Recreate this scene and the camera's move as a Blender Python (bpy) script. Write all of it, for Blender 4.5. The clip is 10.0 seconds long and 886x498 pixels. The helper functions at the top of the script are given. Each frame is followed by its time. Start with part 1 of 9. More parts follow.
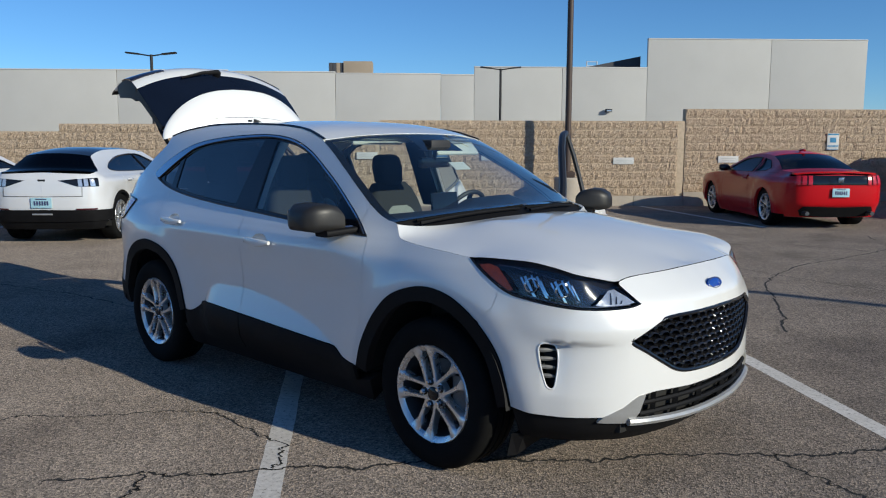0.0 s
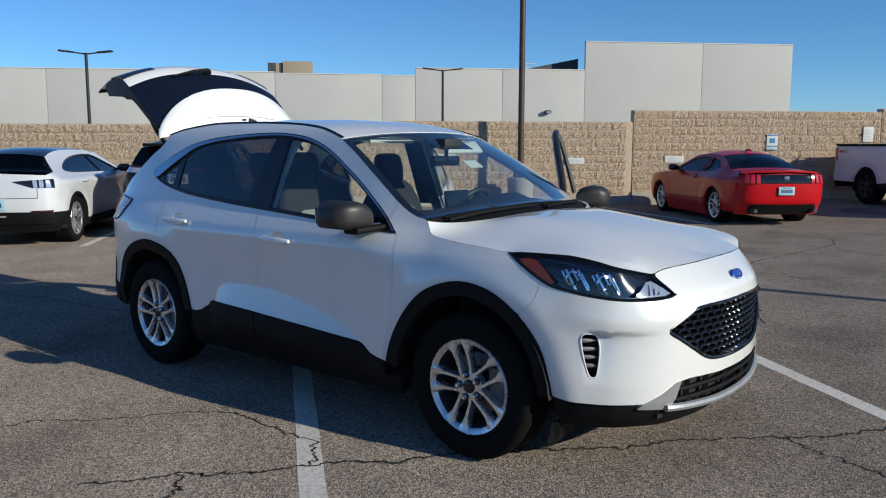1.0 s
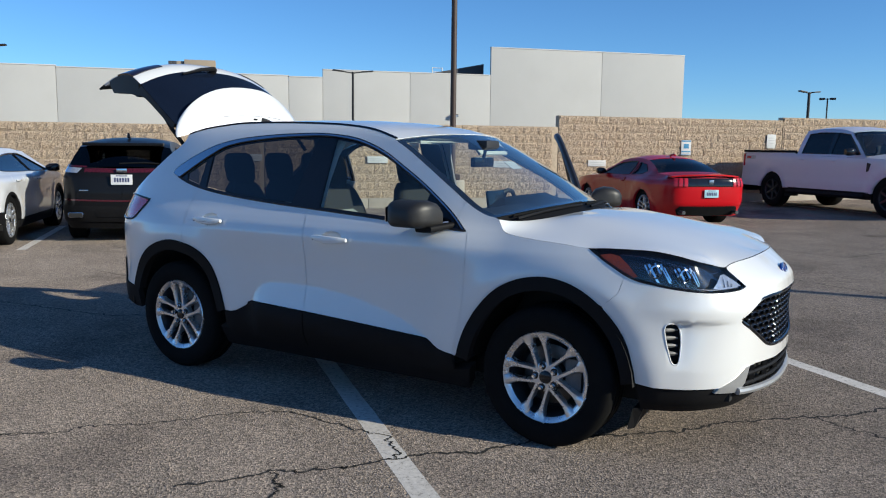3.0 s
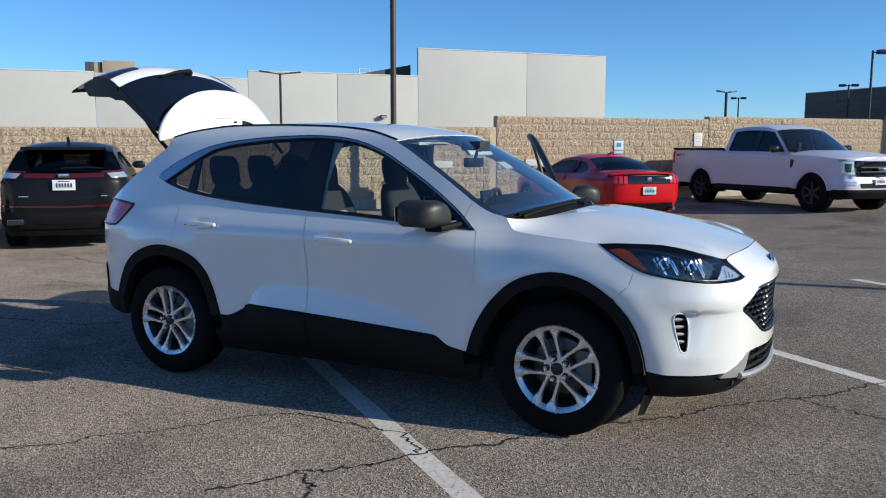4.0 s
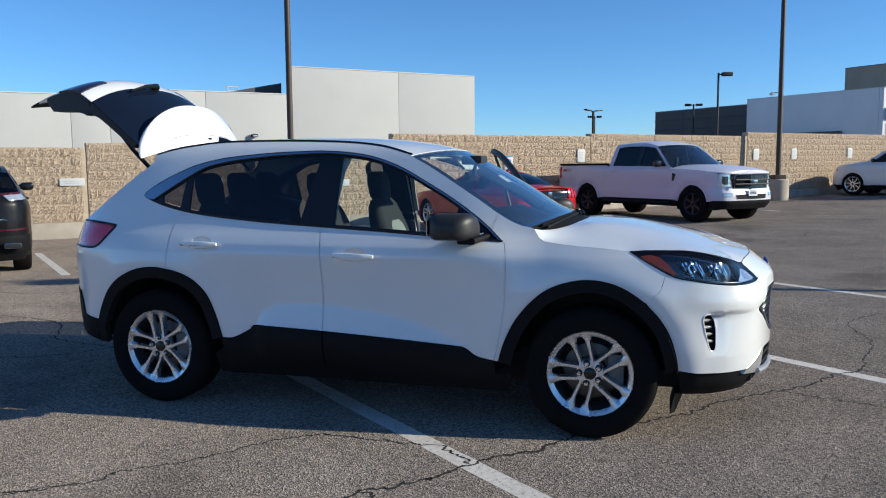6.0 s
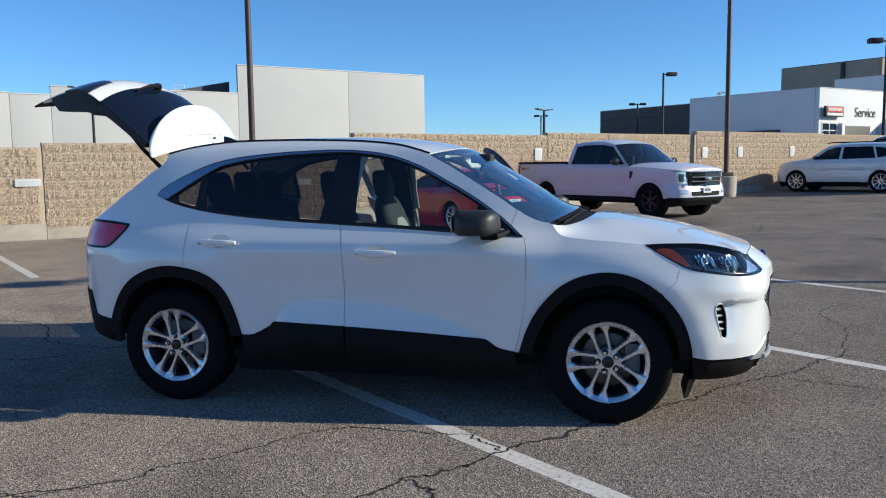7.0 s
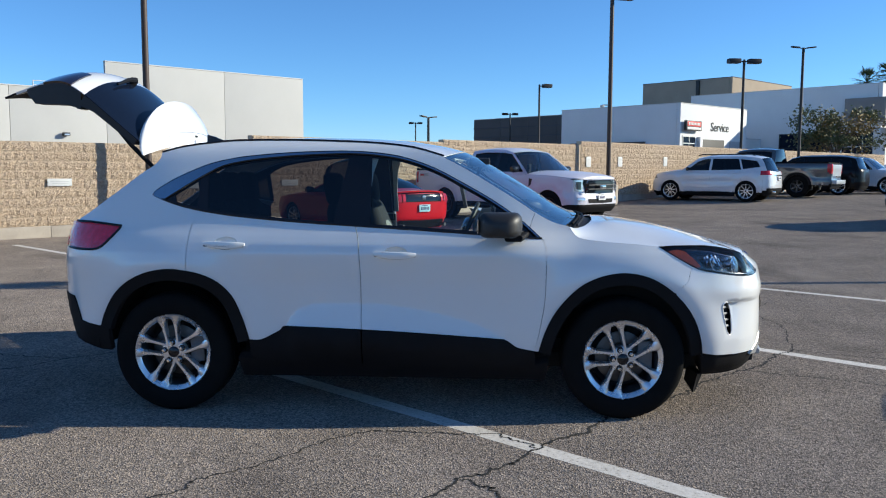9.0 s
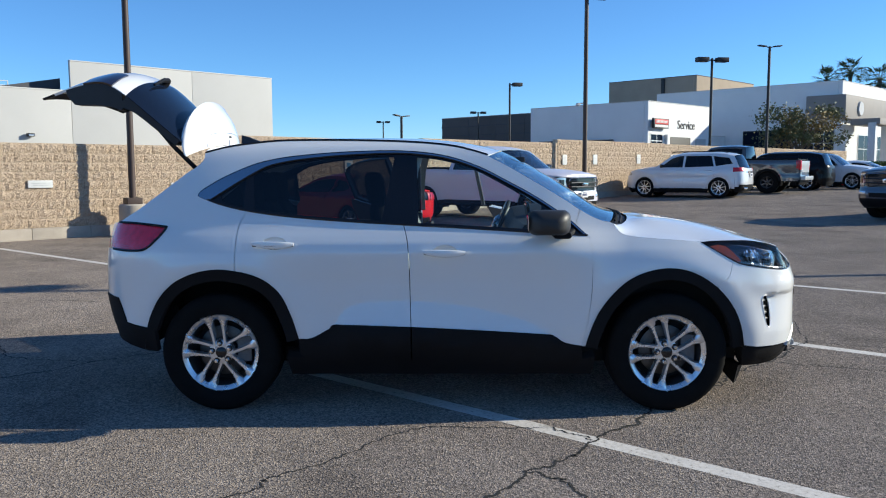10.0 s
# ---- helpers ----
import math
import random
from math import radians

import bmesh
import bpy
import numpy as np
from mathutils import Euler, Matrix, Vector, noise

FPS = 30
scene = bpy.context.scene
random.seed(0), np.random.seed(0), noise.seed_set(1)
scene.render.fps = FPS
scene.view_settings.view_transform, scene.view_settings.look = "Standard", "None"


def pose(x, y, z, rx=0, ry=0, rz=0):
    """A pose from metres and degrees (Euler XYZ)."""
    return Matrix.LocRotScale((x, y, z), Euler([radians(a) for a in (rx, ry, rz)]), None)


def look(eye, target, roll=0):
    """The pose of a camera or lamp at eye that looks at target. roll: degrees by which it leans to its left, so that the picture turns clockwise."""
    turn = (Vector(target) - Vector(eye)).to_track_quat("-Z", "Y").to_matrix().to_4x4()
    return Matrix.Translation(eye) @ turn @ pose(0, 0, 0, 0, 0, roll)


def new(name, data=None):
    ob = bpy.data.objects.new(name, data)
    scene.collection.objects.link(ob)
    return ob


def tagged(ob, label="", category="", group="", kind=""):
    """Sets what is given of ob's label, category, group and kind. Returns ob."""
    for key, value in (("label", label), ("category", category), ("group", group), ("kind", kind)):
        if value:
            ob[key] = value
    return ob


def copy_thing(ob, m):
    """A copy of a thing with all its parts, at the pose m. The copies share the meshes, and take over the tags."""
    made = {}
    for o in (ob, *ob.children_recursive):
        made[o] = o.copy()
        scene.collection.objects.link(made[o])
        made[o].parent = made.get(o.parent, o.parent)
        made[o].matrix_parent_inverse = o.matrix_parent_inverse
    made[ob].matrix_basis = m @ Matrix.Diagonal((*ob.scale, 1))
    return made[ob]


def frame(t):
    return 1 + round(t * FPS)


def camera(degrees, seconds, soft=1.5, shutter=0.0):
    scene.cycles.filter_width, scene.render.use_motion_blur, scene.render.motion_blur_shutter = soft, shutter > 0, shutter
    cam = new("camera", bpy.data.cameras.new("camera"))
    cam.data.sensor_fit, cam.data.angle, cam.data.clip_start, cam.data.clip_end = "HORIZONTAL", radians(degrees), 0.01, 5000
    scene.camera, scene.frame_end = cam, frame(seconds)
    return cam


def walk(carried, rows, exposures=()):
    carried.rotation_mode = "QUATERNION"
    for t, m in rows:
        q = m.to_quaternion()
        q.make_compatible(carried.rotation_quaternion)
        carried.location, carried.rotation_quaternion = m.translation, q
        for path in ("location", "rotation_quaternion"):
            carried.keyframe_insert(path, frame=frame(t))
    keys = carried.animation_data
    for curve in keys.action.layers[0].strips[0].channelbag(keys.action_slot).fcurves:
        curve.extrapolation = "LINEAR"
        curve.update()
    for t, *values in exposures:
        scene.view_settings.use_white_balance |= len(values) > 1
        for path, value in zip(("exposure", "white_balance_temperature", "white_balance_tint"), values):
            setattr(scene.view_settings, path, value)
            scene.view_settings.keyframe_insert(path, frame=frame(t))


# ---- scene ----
cam = camera(57.4, 10.0, soft=1.1)
PATH = [
    (0, (3.953, -3.525, 1.544), (2.581, -2.094, 1.281), 0.1),
    (0.5, (3.865, -3.81, 1.546), (2.551, -2.326, 1.277), 0.0),
    (1, (3.652, -3.898, 1.528), (2.399, -2.361, 1.268), 0.1),
    (1.5, (3.495, -4.028, 1.54), (2.292, -2.451, 1.287), 0.1),
    (2, (3.384, -4.306, 1.537), (2.231, -2.692, 1.283), 0.2),
    (2.5, (3.182, -4.401, 1.517), (2.074, -2.755, 1.265), 0.6),
    (4, (2.649, -4.848, 1.511), (1.77, -3.069, 1.263), 0.1),
    (4.5, (2.416, -4.866, 1.512), (1.602, -3.055, 1.274), -0.2),
    (5, (2.219, -5.058, 1.506), (1.444, -3.228, 1.284), -0.6),
    (5.5, (2.041, -5.186, 1.501), (1.331, -3.329, 1.287), -0.8),
    (5.7, (1.949, -5.184, 1.489), (1.301, -3.303, 1.282), -0.6),
    (7, (1.443, -5.47, 1.489), (1.004, -3.53, 1.281), -0.7),
    (7.5, (1.193, -5.407, 1.483), (0.794, -3.458, 1.281), -0.4),
    (8, (1.003, -5.424, 1.488), (0.639, -3.468, 1.291), -0.1),
    (8.5, (0.78, -5.62, 1.493), (0.586, -3.639, 1.299), 0.2),
    (9, (0.568, -5.629, 1.471), (0.451, -3.642, 1.277), 0.2),
    (9.5, (0.349, -5.59, 1.485), (0.28, -3.601, 1.289), -0.0),
    (10, (0.077, -5.714, 1.472), (0.046, -3.724, 1.275), -0.2),
]
walk(cam, [(t, look(eye, target, roll)) for t, eye, target, roll in PATH],
     [(0, 0.28, 6300, 2), (2.5, 0.54, 6300, 2), (5, 0.69, 6300, 2), (7.5, 0.78, 6300, 2), (10, 0.92, 6300, 2)])

# ---- daylight: low sun, clear sky ----
SUN_AZ, SUN_EL = 7.5, 22.0
world = bpy.data.worlds.new("clear_sky")
scene.world = world
world.use_nodes = True
wn = world.node_tree.nodes
sky = wn.new("ShaderNodeTexSky")
sky.sky_type = "NISHITA"
sky.sun_disc = False
sky.sun_elevation, sky.sun_rotation = radians(SUN_EL), radians(90 - SUN_AZ)
sky.altitude, sky.air_density, sky.dust_density, sky.ozone_density = 600, 0.85, 0.0, 8.0
wn["Background"].inputs["Strength"].default_value = 0.097
world.node_tree.links.new(sky.outputs[0], wn["Background"].inputs["Color"])
sun_data = bpy.data.lights.new("sun", "SUN")
sun_data.energy, sun_data.angle, sun_data.color = 3.7, radians(0.55), (1.0, 0.90, 0.77)
sun = new("sun", sun_data)
sun_way = Vector((math.cos(radians(SUN_AZ)) * math.cos(radians(SUN_EL)), math.sin(radians(SUN_AZ)) * math.cos(radians(SUN_EL)), math.sin(radians(SUN_EL))))
sun.matrix_world = look(sun_way * 60, (0, 0, 0))

# ---- plan: a grid laid along the block wall (s along it, n behind it) ----
WALL_AT, WALL_ANGLE = Vector((-5.43, 14.9, 0)), 46.2
WS = Vector((math.cos(radians(WALL_ANGLE)), math.sin(radians(WALL_ANGLE)), 0))
WN = Vector((-WS.y, WS.x, 0))


def along(s, n):
    """x, y of a place s metres along the wall and n metres behind it."""
    p = WALL_AT + WS * s + WN * n
    return p.x, p.y


def ground_z(x, y):
    """The lot is level at the parked car and rises gently far along the wall."""
    s = (x - WALL_AT.x) * WS.x + (y - WALL_AT.y) * WS.y
    k = min(max((s - 4.0) / 20.0, 0.0), 1.0)
    q, r = min(max((s - 1.8) / 3.0, 0.0), 1.0), min(max((s - 7.0) / 8.0, 0.0), 1.0)
    return 0.45 * k * k * (3 - 2 * k) + 0.10 * q * q * (3 - 2 * q) * (1 - r * r * (3 - 2 * r))

# ---- materials ----
MATS = {}


def node_mat(name, color, rough=0.5, metal=0.0, coat=0.0, spec=0.5, coat_rough=0.03):
    m = bpy.data.materials.new(name)
    m.use_nodes = True
    b = m.node_tree.nodes["Principled BSDF"]
    b.inputs["Base Color"].default_value = (*color, 1)
    b.inputs["Roughness"].default_value = rough
    b.inputs["Metallic"].default_value = metal
    b.inputs["Coat Weight"].default_value = coat
    b.inputs["Coat Roughness"].default_value = coat_rough
    b.inputs["Specular IOR Level"].default_value = spec
    MATS[name] = m
    return m


def add_node(m, kind, **values):
    n = m.node_tree.nodes.new(kind)
    for k, v in values.items():
        n.inputs[k].default_value = v
    return n


def wire(m, a, b):
    m.node_tree.links.new(a, b)


def coords(m, scale=(1, 1, 1), kind="Object"):
    tc = add_node(m, "ShaderNodeTexCoord")
    mp = add_node(m, "ShaderNodeMapping", Scale=scale)
    wire(m, tc.outputs[kind], mp.inputs["Vector"])
    return mp.outputs["Vector"]


def ramp(m, fac, stops):
    r = add_node(m, "ShaderNodeValToRGB")
    e = r.color_ramp.elements
    while len(e) < len(stops):
        e.new(0.5)
    for el, (pos, col) in zip(e, stops):
        el.position, el.color = pos, (*col, 1)
    wire(m, fac, r.inputs["Fac"])
    return r.outputs["Color"]


def noise_tex(m, vec, scale, detail=4.0, rough=0.55):
    n = add_node(m, "ShaderNodeTexNoise", Scale=scale, Detail=detail, Roughness=rough)
    wire(m, vec, n.inputs["Vector"])
    return n.outputs["Fac"]


def mixed(m, fac, a, b, mode="MIX"):
    n = add_node(m, "ShaderNodeMixRGB")
    n.blend_type = mode
    for sock, v in ((n.inputs["Fac"], fac), (n.inputs["Color1"], a), (n.inputs["Color2"], b)):
        if isinstance(v, (int, float)):
            sock.default_value = v
        elif isinstance(v, tuple):
            sock.default_value = (*v, 1)
        else:
            wire(m, v, sock)
    return n.outputs["Color"]


def bump(m, height, strength=0.3, distance=0.01):
    n = add_node(m, "ShaderNodeBump", Strength=strength, Distance=distance)
    wire(m, height, n.inputs["Height"])
    wire(m, n.outputs["Normal"], m.node_tree.nodes["Principled BSDF"].inputs["Normal"])
    return n


def base_of(m):
    return m.node_tree.nodes["Principled BSDF"].inputs["Base Color"]


def varied(name, color, rough=0.5, metal=0.0, coat=0.0, scale=8.0, amount=0.12, fine=120.0, relief=0.0, spec=0.5, kind="Object"):
    """A plain material with blotches and grain at two scales."""
    m = node_mat(name, color, rough, metal, coat, spec)
    v = coords(m, kind=kind)
    big = noise_tex(m, v, scale, 4)
    small = noise_tex(m, v, fine, 3)
    lo = tuple(c * (1 - amount) for c in color)
    hi = tuple(min(1, c * (1 + amount)) for c in color)
    c1 = ramp(m, big, [(0.3, lo), (0.7, hi)])
    c2 = mixed(m, 0.35, c1, ramp(m, small, [(0.35, lo), (0.65, hi)]))
    wire(m, c2, base_of(m))
    r = add_node(m, "ShaderNodeMapRange", **{"To Min": max(0.02, rough - 0.06), "To Max": min(1, rough + 0.08)})
    wire(m, big, r.inputs["Value"])
    wire(m, r.outputs["Result"], m.node_tree.nodes["Principled BSDF"].inputs["Roughness"])
    if relief:
        bump(m, small, 0.4, relief)
    return m


def car_paint(name, color, flake=0.02, rough=0.32, metal=0.0):
    m = node_mat(name, color, rough, metal, coat=1.0, coat_rough=0.015)
    v = coords(m)
    m.node_tree.nodes["Principled BSDF"].inputs["Coat IOR"].default_value = 1.72
    dust = noise_tex(m, v, 3.0, 5)
    grain = noise_tex(m, v, 900.0, 2)
    lo = tuple(c * (1 - flake) for c in color)
    hi = tuple(min(1, c * (1 + flake)) for c in color)
    wire(m, mixed(m, 0.5, ramp(m, grain, [(0.35, lo), (0.65, hi)]), ramp(m, dust, [(0.3, lo), (0.7, hi)])), base_of(m))
    return m


def glass_mat(name, tint, rough=0.0, power=3.4, base=0.05):
    """Thin tinted pane: lets light straight through, with a clear gloss."""
    m = bpy.data.materials.new(name)
    m.use_nodes = True
    nt = m.node_tree
    nt.nodes.remove(nt.nodes["Principled BSDF"])
    tr = add_node(m, "ShaderNodeBsdfTransparent", Color=(*tint, 1))
    gl = add_node(m, "ShaderNodeBsdfGlossy", Color=(1, 1, 1, 1), Roughness=rough)
    lw = add_node(m, "ShaderNodeLayerWeight", Blend=0.5)
    pw = add_node(m, "ShaderNodeMath")
    pw.operation = "POWER"
    wire(m, lw.outputs["Facing"], pw.inputs[0])
    pw.inputs[1].default_value = power
    fr = add_node(m, "ShaderNodeMath")
    fr.operation = "MULTIPLY_ADD"
    wire(m, pw.outputs[0], fr.inputs[0])
    fr.inputs[1].default_value, fr.inputs[2].default_value = 0.90, base
    mx = add_node(m, "ShaderNodeMixShader")
    wire(m, fr.outputs[0], mx.inputs[0])
    wire(m, tr.outputs[0], mx.inputs[1])
    wire(m, gl.outputs[0], mx.inputs[2])
    wire(m, mx.outputs[0], nt.nodes["Material Output"].inputs["Surface"])
    MATS[name] = m
    return m


WHITE_PAINT = car_paint("pearl_white_paint", (0.78, 0.78, 0.765))
RED_PAINT = car_paint("race_red_paint", (0.50, 0.003, 0.009))
for m, coat in ((RED_PAINT, 0.6),):
    m.node_tree.nodes["Principled BSDF"].inputs["Coat Weight"].default_value = coat
    m.node_tree.nodes["Principled BSDF"].inputs["Specular IOR Level"].default_value = 0.2
    m.node_tree.nodes["Principled BSDF"].inputs["Coat IOR"].default_value = 1.5
SILVER_WHITE = car_paint("space_white_paint", (0.66, 0.67, 0.69))
PLUM_WHITE = car_paint("silvery_lilac_white_paint", (0.62, 0.60, 0.66))
PLUM_WHITE.node_tree.nodes["Principled BSDF"].inputs["Coat Weight"].default_value = 0.35
BLACK_PAINT = car_paint("black_paint", (0.008, 0.008, 0.009))
GREY_PAINT = car_paint("dark_grey_paint", (0.05, 0.052, 0.055))
BLACK_PAINT.node_tree.nodes["Principled BSDF"].inputs["Specular IOR Level"].default_value = 0.08
BLACK_PAINT.node_tree.nodes["Principled BSDF"].inputs["Coat Weight"].default_value = 0.14
NAVY_PAINT = car_paint("dark_blue_paint", (0.02, 0.028, 0.045))
CLADDING = varied("black_moulded_plastic", (0.008, 0.008, 0.009), 0.6, scale=10, amount=0.25, fine=500, relief=0.0006, spec=0.14)
GLOSS_BLACK = varied("gloss_black_trim", (0.010, 0.010, 0.012), 0.08, scale=5, amount=0.2)
SATIN_BLACK = varied("satin_black_trim", (0.016, 0.016, 0.018), 0.38, scale=5, amount=0.2)
# near-black: the shade of recesses, openings and undersides is in the colour
DARK_CORE = varied("shadowed_inner_metal", (0.012, 0.012, 0.012), 0.8, scale=8, amount=0.3)
CHROME = varied("chrome", (0.78, 0.79, 0.80), 0.09, metal=1.0, scale=6, amount=0.05)
SATIN_TRIM = varied("satin_aluminium_trim", (0.30, 0.32, 0.36), 0.22, metal=1.0, scale=6, amount=0.06)
WINDOW_BRIGHT = varied("satin_window_brightwork", (0.50, 0.52, 0.56), 0.16, metal=1.0, scale=6, amount=0.05)
SKID_SILVER = varied("silver_skid_paint", (0.42, 0.42, 0.42), 0.35, metal=0.5, scale=9, amount=0.08)
ALLOY = varied("machined_alloy", (0.70, 0.71, 0.73), 0.27, metal=0.85, scale=14, amount=0.06)
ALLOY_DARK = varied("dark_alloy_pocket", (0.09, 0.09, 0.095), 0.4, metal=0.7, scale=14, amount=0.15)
BRAKE = varied("brake_disc_steel", (0.13, 0.125, 0.12), 0.45, metal=1.0, scale=20, amount=0.2)
CALIPER = varied("grey_caliper_iron", (0.16, 0.16, 0.16), 0.6, metal=0.4, scale=20, amount=0.2)
RUBBER = varied("tyre_rubber", (0.008, 0.008, 0.008), 0.8, scale=9, amount=0.35, fine=220, relief=0.0015, spec=0.10)
GLASS_CLEAR = glass_mat("windscreen_glass", (0.89, 0.97, 0.945), power=3.0, base=0.032)
GLASS_FRONT = glass_mat("front_door_glass", (0.80, 0.88, 0.86))
GLASS_PRIVACY = glass_mat("privacy_glass", (0.11, 0.114, 0.12))
GLASS_DARK = glass_mat("dark_tinted_glass", (0.022, 0.024, 0.028), power=4.6, base=0.04)
LENS = glass_mat("lamp_lens", (0.95, 0.96, 0.97), power=5.0, base=0.03)
LAMP_RED = varied("red_lamp_body", (0.50, 0.015, 0.03), 0.2, coat=0.35, scale=30, amount=0.3)
LAMP_ROSE = varied("rose_red_lamp_body", (0.90, 0.022, 0.070), 0.2, coat=0.3, scale=30, amount=0.3)
LAMP_DULL = varied("dull_red_lamp_band", (0.06, 0.006, 0.011), 0.15, coat=0.6, scale=30, amount=0.3)
LAMP_AMBER = varied("amber_reflector", (0.28, 0.040, 0.006), 0.3, coat=0.3, scale=60, amount=0.3)
LAMP_CLEAR = varied("clear_lamp_body", (0.62, 0.64, 0.66), 0.08, metal=0.6, coat=1.0, scale=40, amount=0.25)
LAMP_DARK = varied("dark_lamp_bezel", (0.012, 0.013, 0.018), 0.12, coat=1.0, scale=20, amount=0.2)
BADGE_BLUE = varied("badge_blue_enamel", (0.010, 0.045, 0.30), 0.15, coat=1.0, scale=60, amount=0.1)
SEAT_DARK = varied("charcoal_seat_cloth", (0.022, 0.023, 0.026), 0.9, scale=30, amount=0.25, fine=700, relief=0.001)
SEAT_GREY = varied("light_grey_seat_cloth", (0.24, 0.25, 0.24), 0.9, scale=30, amount=0.12, fine=700, relief=0.001)
MIRROR_BLACK = varied("satin_black_mirror", (0.020, 0.019, 0.018), 0.48, scale=10, amount=0.2, fine=500)
VENT_GREY = varied("grey_vent_plastic", (0.13, 0.13, 0.13), 0.5, scale=20, amount=0.1)
LAMP_SMOKED = varied("smoked_lamp", (0.010, 0.003, 0.006), 0.08, coat=1.0, scale=30, amount=0.3)
CABIN_DARK = varied("charcoal_cabin_plastic", (0.018, 0.018, 0.020), 0.55, scale=15, amount=0.25, fine=500)
CABIN_PALE = varied("pale_grey_pillar_trim", (0.62, 0.62, 0.58), 0.8, scale=10, amount=0.08)
PLATE_BLUE = varied("pale_blue_plate", (0.36, 0.58, 0.66), 0.4, scale=30, amount=0.1)
PLATE_WHITE = varied("white_plate", (0.70, 0.70, 0.70), 0.4, scale=30, amount=0.08)
PLATE_INK = varied("plate_ink", (0.05, 0.06, 0.14), 0.5, scale=30, amount=0.1)


def asphalt_mat():
    m = node_mat("weathered_asphalt", (0.1, 0.1, 0.1), 0.95, spec=0.08)
    v = coords(m)
    stain = noise_tex(m, v, 0.16, 6, 0.6)
    patch = noise_tex(m, v, 1.1, 5, 0.6)
    vor = add_node(m, "ShaderNodeTexVoronoi", Scale=95.0)
    wire(m, v, vor.inputs["Vector"])
    vor2 = add_node(m, "ShaderNodeTexVoronoi", Scale=36.0)
    wire(m, v, vor2.inputs["Vector"])
    fine = noise_tex(m, v, 150.0, 4, 0.7)
    c = ramp(m, stain, [(0.25, (0.157, 0.136, 0.117)), (0.5, (0.211, 0.181, 0.156)), (0.75, (0.274, 0.236, 0.204))])
    c = mixed(m, 0.55, c, ramp(m, patch, [(0.3, (0.145, 0.124, 0.107)), (0.7, (0.284, 0.244, 0.21))]))
    stone = ramp(m, vor.outputs["Color"], [(0.1, (0.36, 0.36, 0.37)), (0.5, (1.0, 1.0, 1.0)), (0.92, (2.0, 1.92, 1.82))])
    c = mixed(m, 0.78, c, stone, "MULTIPLY")
    pit = ramp(m, vor2.outputs["Distance"], [(0.0, (0.30, 0.30, 0.31)), (0.20, (1, 1, 1)), (0.6, (1.15, 1.14, 1.12))])
    c = mixed(m, 0.52, c, pit, "MULTIPLY")
    c = mixed(m, 0.72, c, ramp(m, fine, [(0.34, (0.45, 0.45, 0.46)), (0.5, (1, 1, 1)), (0.68, (1.5, 1.48, 1.44))]), "MULTIPLY")
    oil = noise_tex(m, v, 0.55, 3, 0.45)
    c = mixed(m, 1.0, c, ramp(m, oil, [(0.28, (0.76, 0.75, 0.76)), (0.42, (1.10, 1.085, 1.07))]), "MULTIPLY")
    wire(m, c, base_of(m))
    m.node_tree.nodes["Principled BSDF"].inputs["Diffuse Roughness"].default_value = 0.4
    h = mixed(m, 0.5, vor.outputs["Distance"], fine)
    bump(m, h, 0.6, 0.018)
    return m


def worn_paint_mat():
    m = node_mat("worn_white_line_paint", (0.5, 0.5, 0.47), 0.8)
    v = coords(m)
    chip = noise_tex(m, v, 38.0, 5, 0.7)
    wear = noise_tex(m, v, 4.0, 4)
    c = ramp(m, chip, [(0.33, (0.20, 0.18, 0.155)), (0.42, (0.62, 0.58, 0.53)), (0.7, (0.80, 0.755, 0.70))])
    c = mixed(m, 0.6, c, ramp(m, wear, [(0.3, (0.74, 0.73, 0.70)), (0.7, (1, 1, 1))]), "MULTIPLY")
    wire(m, c, base_of(m))
    bump(m, chip, 0.3, 0.003)
    return m


def block_mat():
    """Split-face concrete block, tan, each block a little different."""
    m = node_mat("split_face_block", (0.4, 0.3, 0.2), 0.95, spec=0.2)
    v = coords(m)
    info = add_node(m, "ShaderNodeObjectInfo")
    geo = add_node(m, "ShaderNodeNewGeometry")
    add = add_node(m, "ShaderNodeMath")
    wire(m, info.outputs["Random"], add.inputs[0])
    wire(m, geo.outputs["Random Per Island"], add.inputs[1])
    fr = add_node(m, "ShaderNodeMath")
    fr.operation = "FRACT"
    wire(m, add.outputs[0], fr.inputs[0])
    tone = ramp(m, fr.outputs[0], [(0.0, (0.510, 0.388, 0.276)), (0.35, (0.552, 0.426, 0.309)), (0.7, (0.532, 0.408, 0.293)), (1.0, (0.584, 0.454, 0.334))])
    rock = noise_tex(m, v, 24.0, 6, 0.66)
    grit = noise_tex(m, v, 70.0, 3)
    # hollows of the relief get darker colour, standing for their small shadows
    c = mixed(m, 0.62, tone, ramp(m, rock, [(0.32, (0.36, 0.264, 0.183)), (0.5, (0.548, 0.424, 0.307)), (0.8, (0.66, 0.53, 0.40))]))
    c = mixed(m, 0.5, c, ramp(m, grit, [(0.3, (0.5, 0.5, 0.5)), (0.7, (1.2, 1.2, 1.2))]), "MULTIPLY")
    wire(m, c, base_of(m))
    h = mixed(m, 0.25, rock, grit)
    bump(m, h, 1.0, 0.07)
    return m


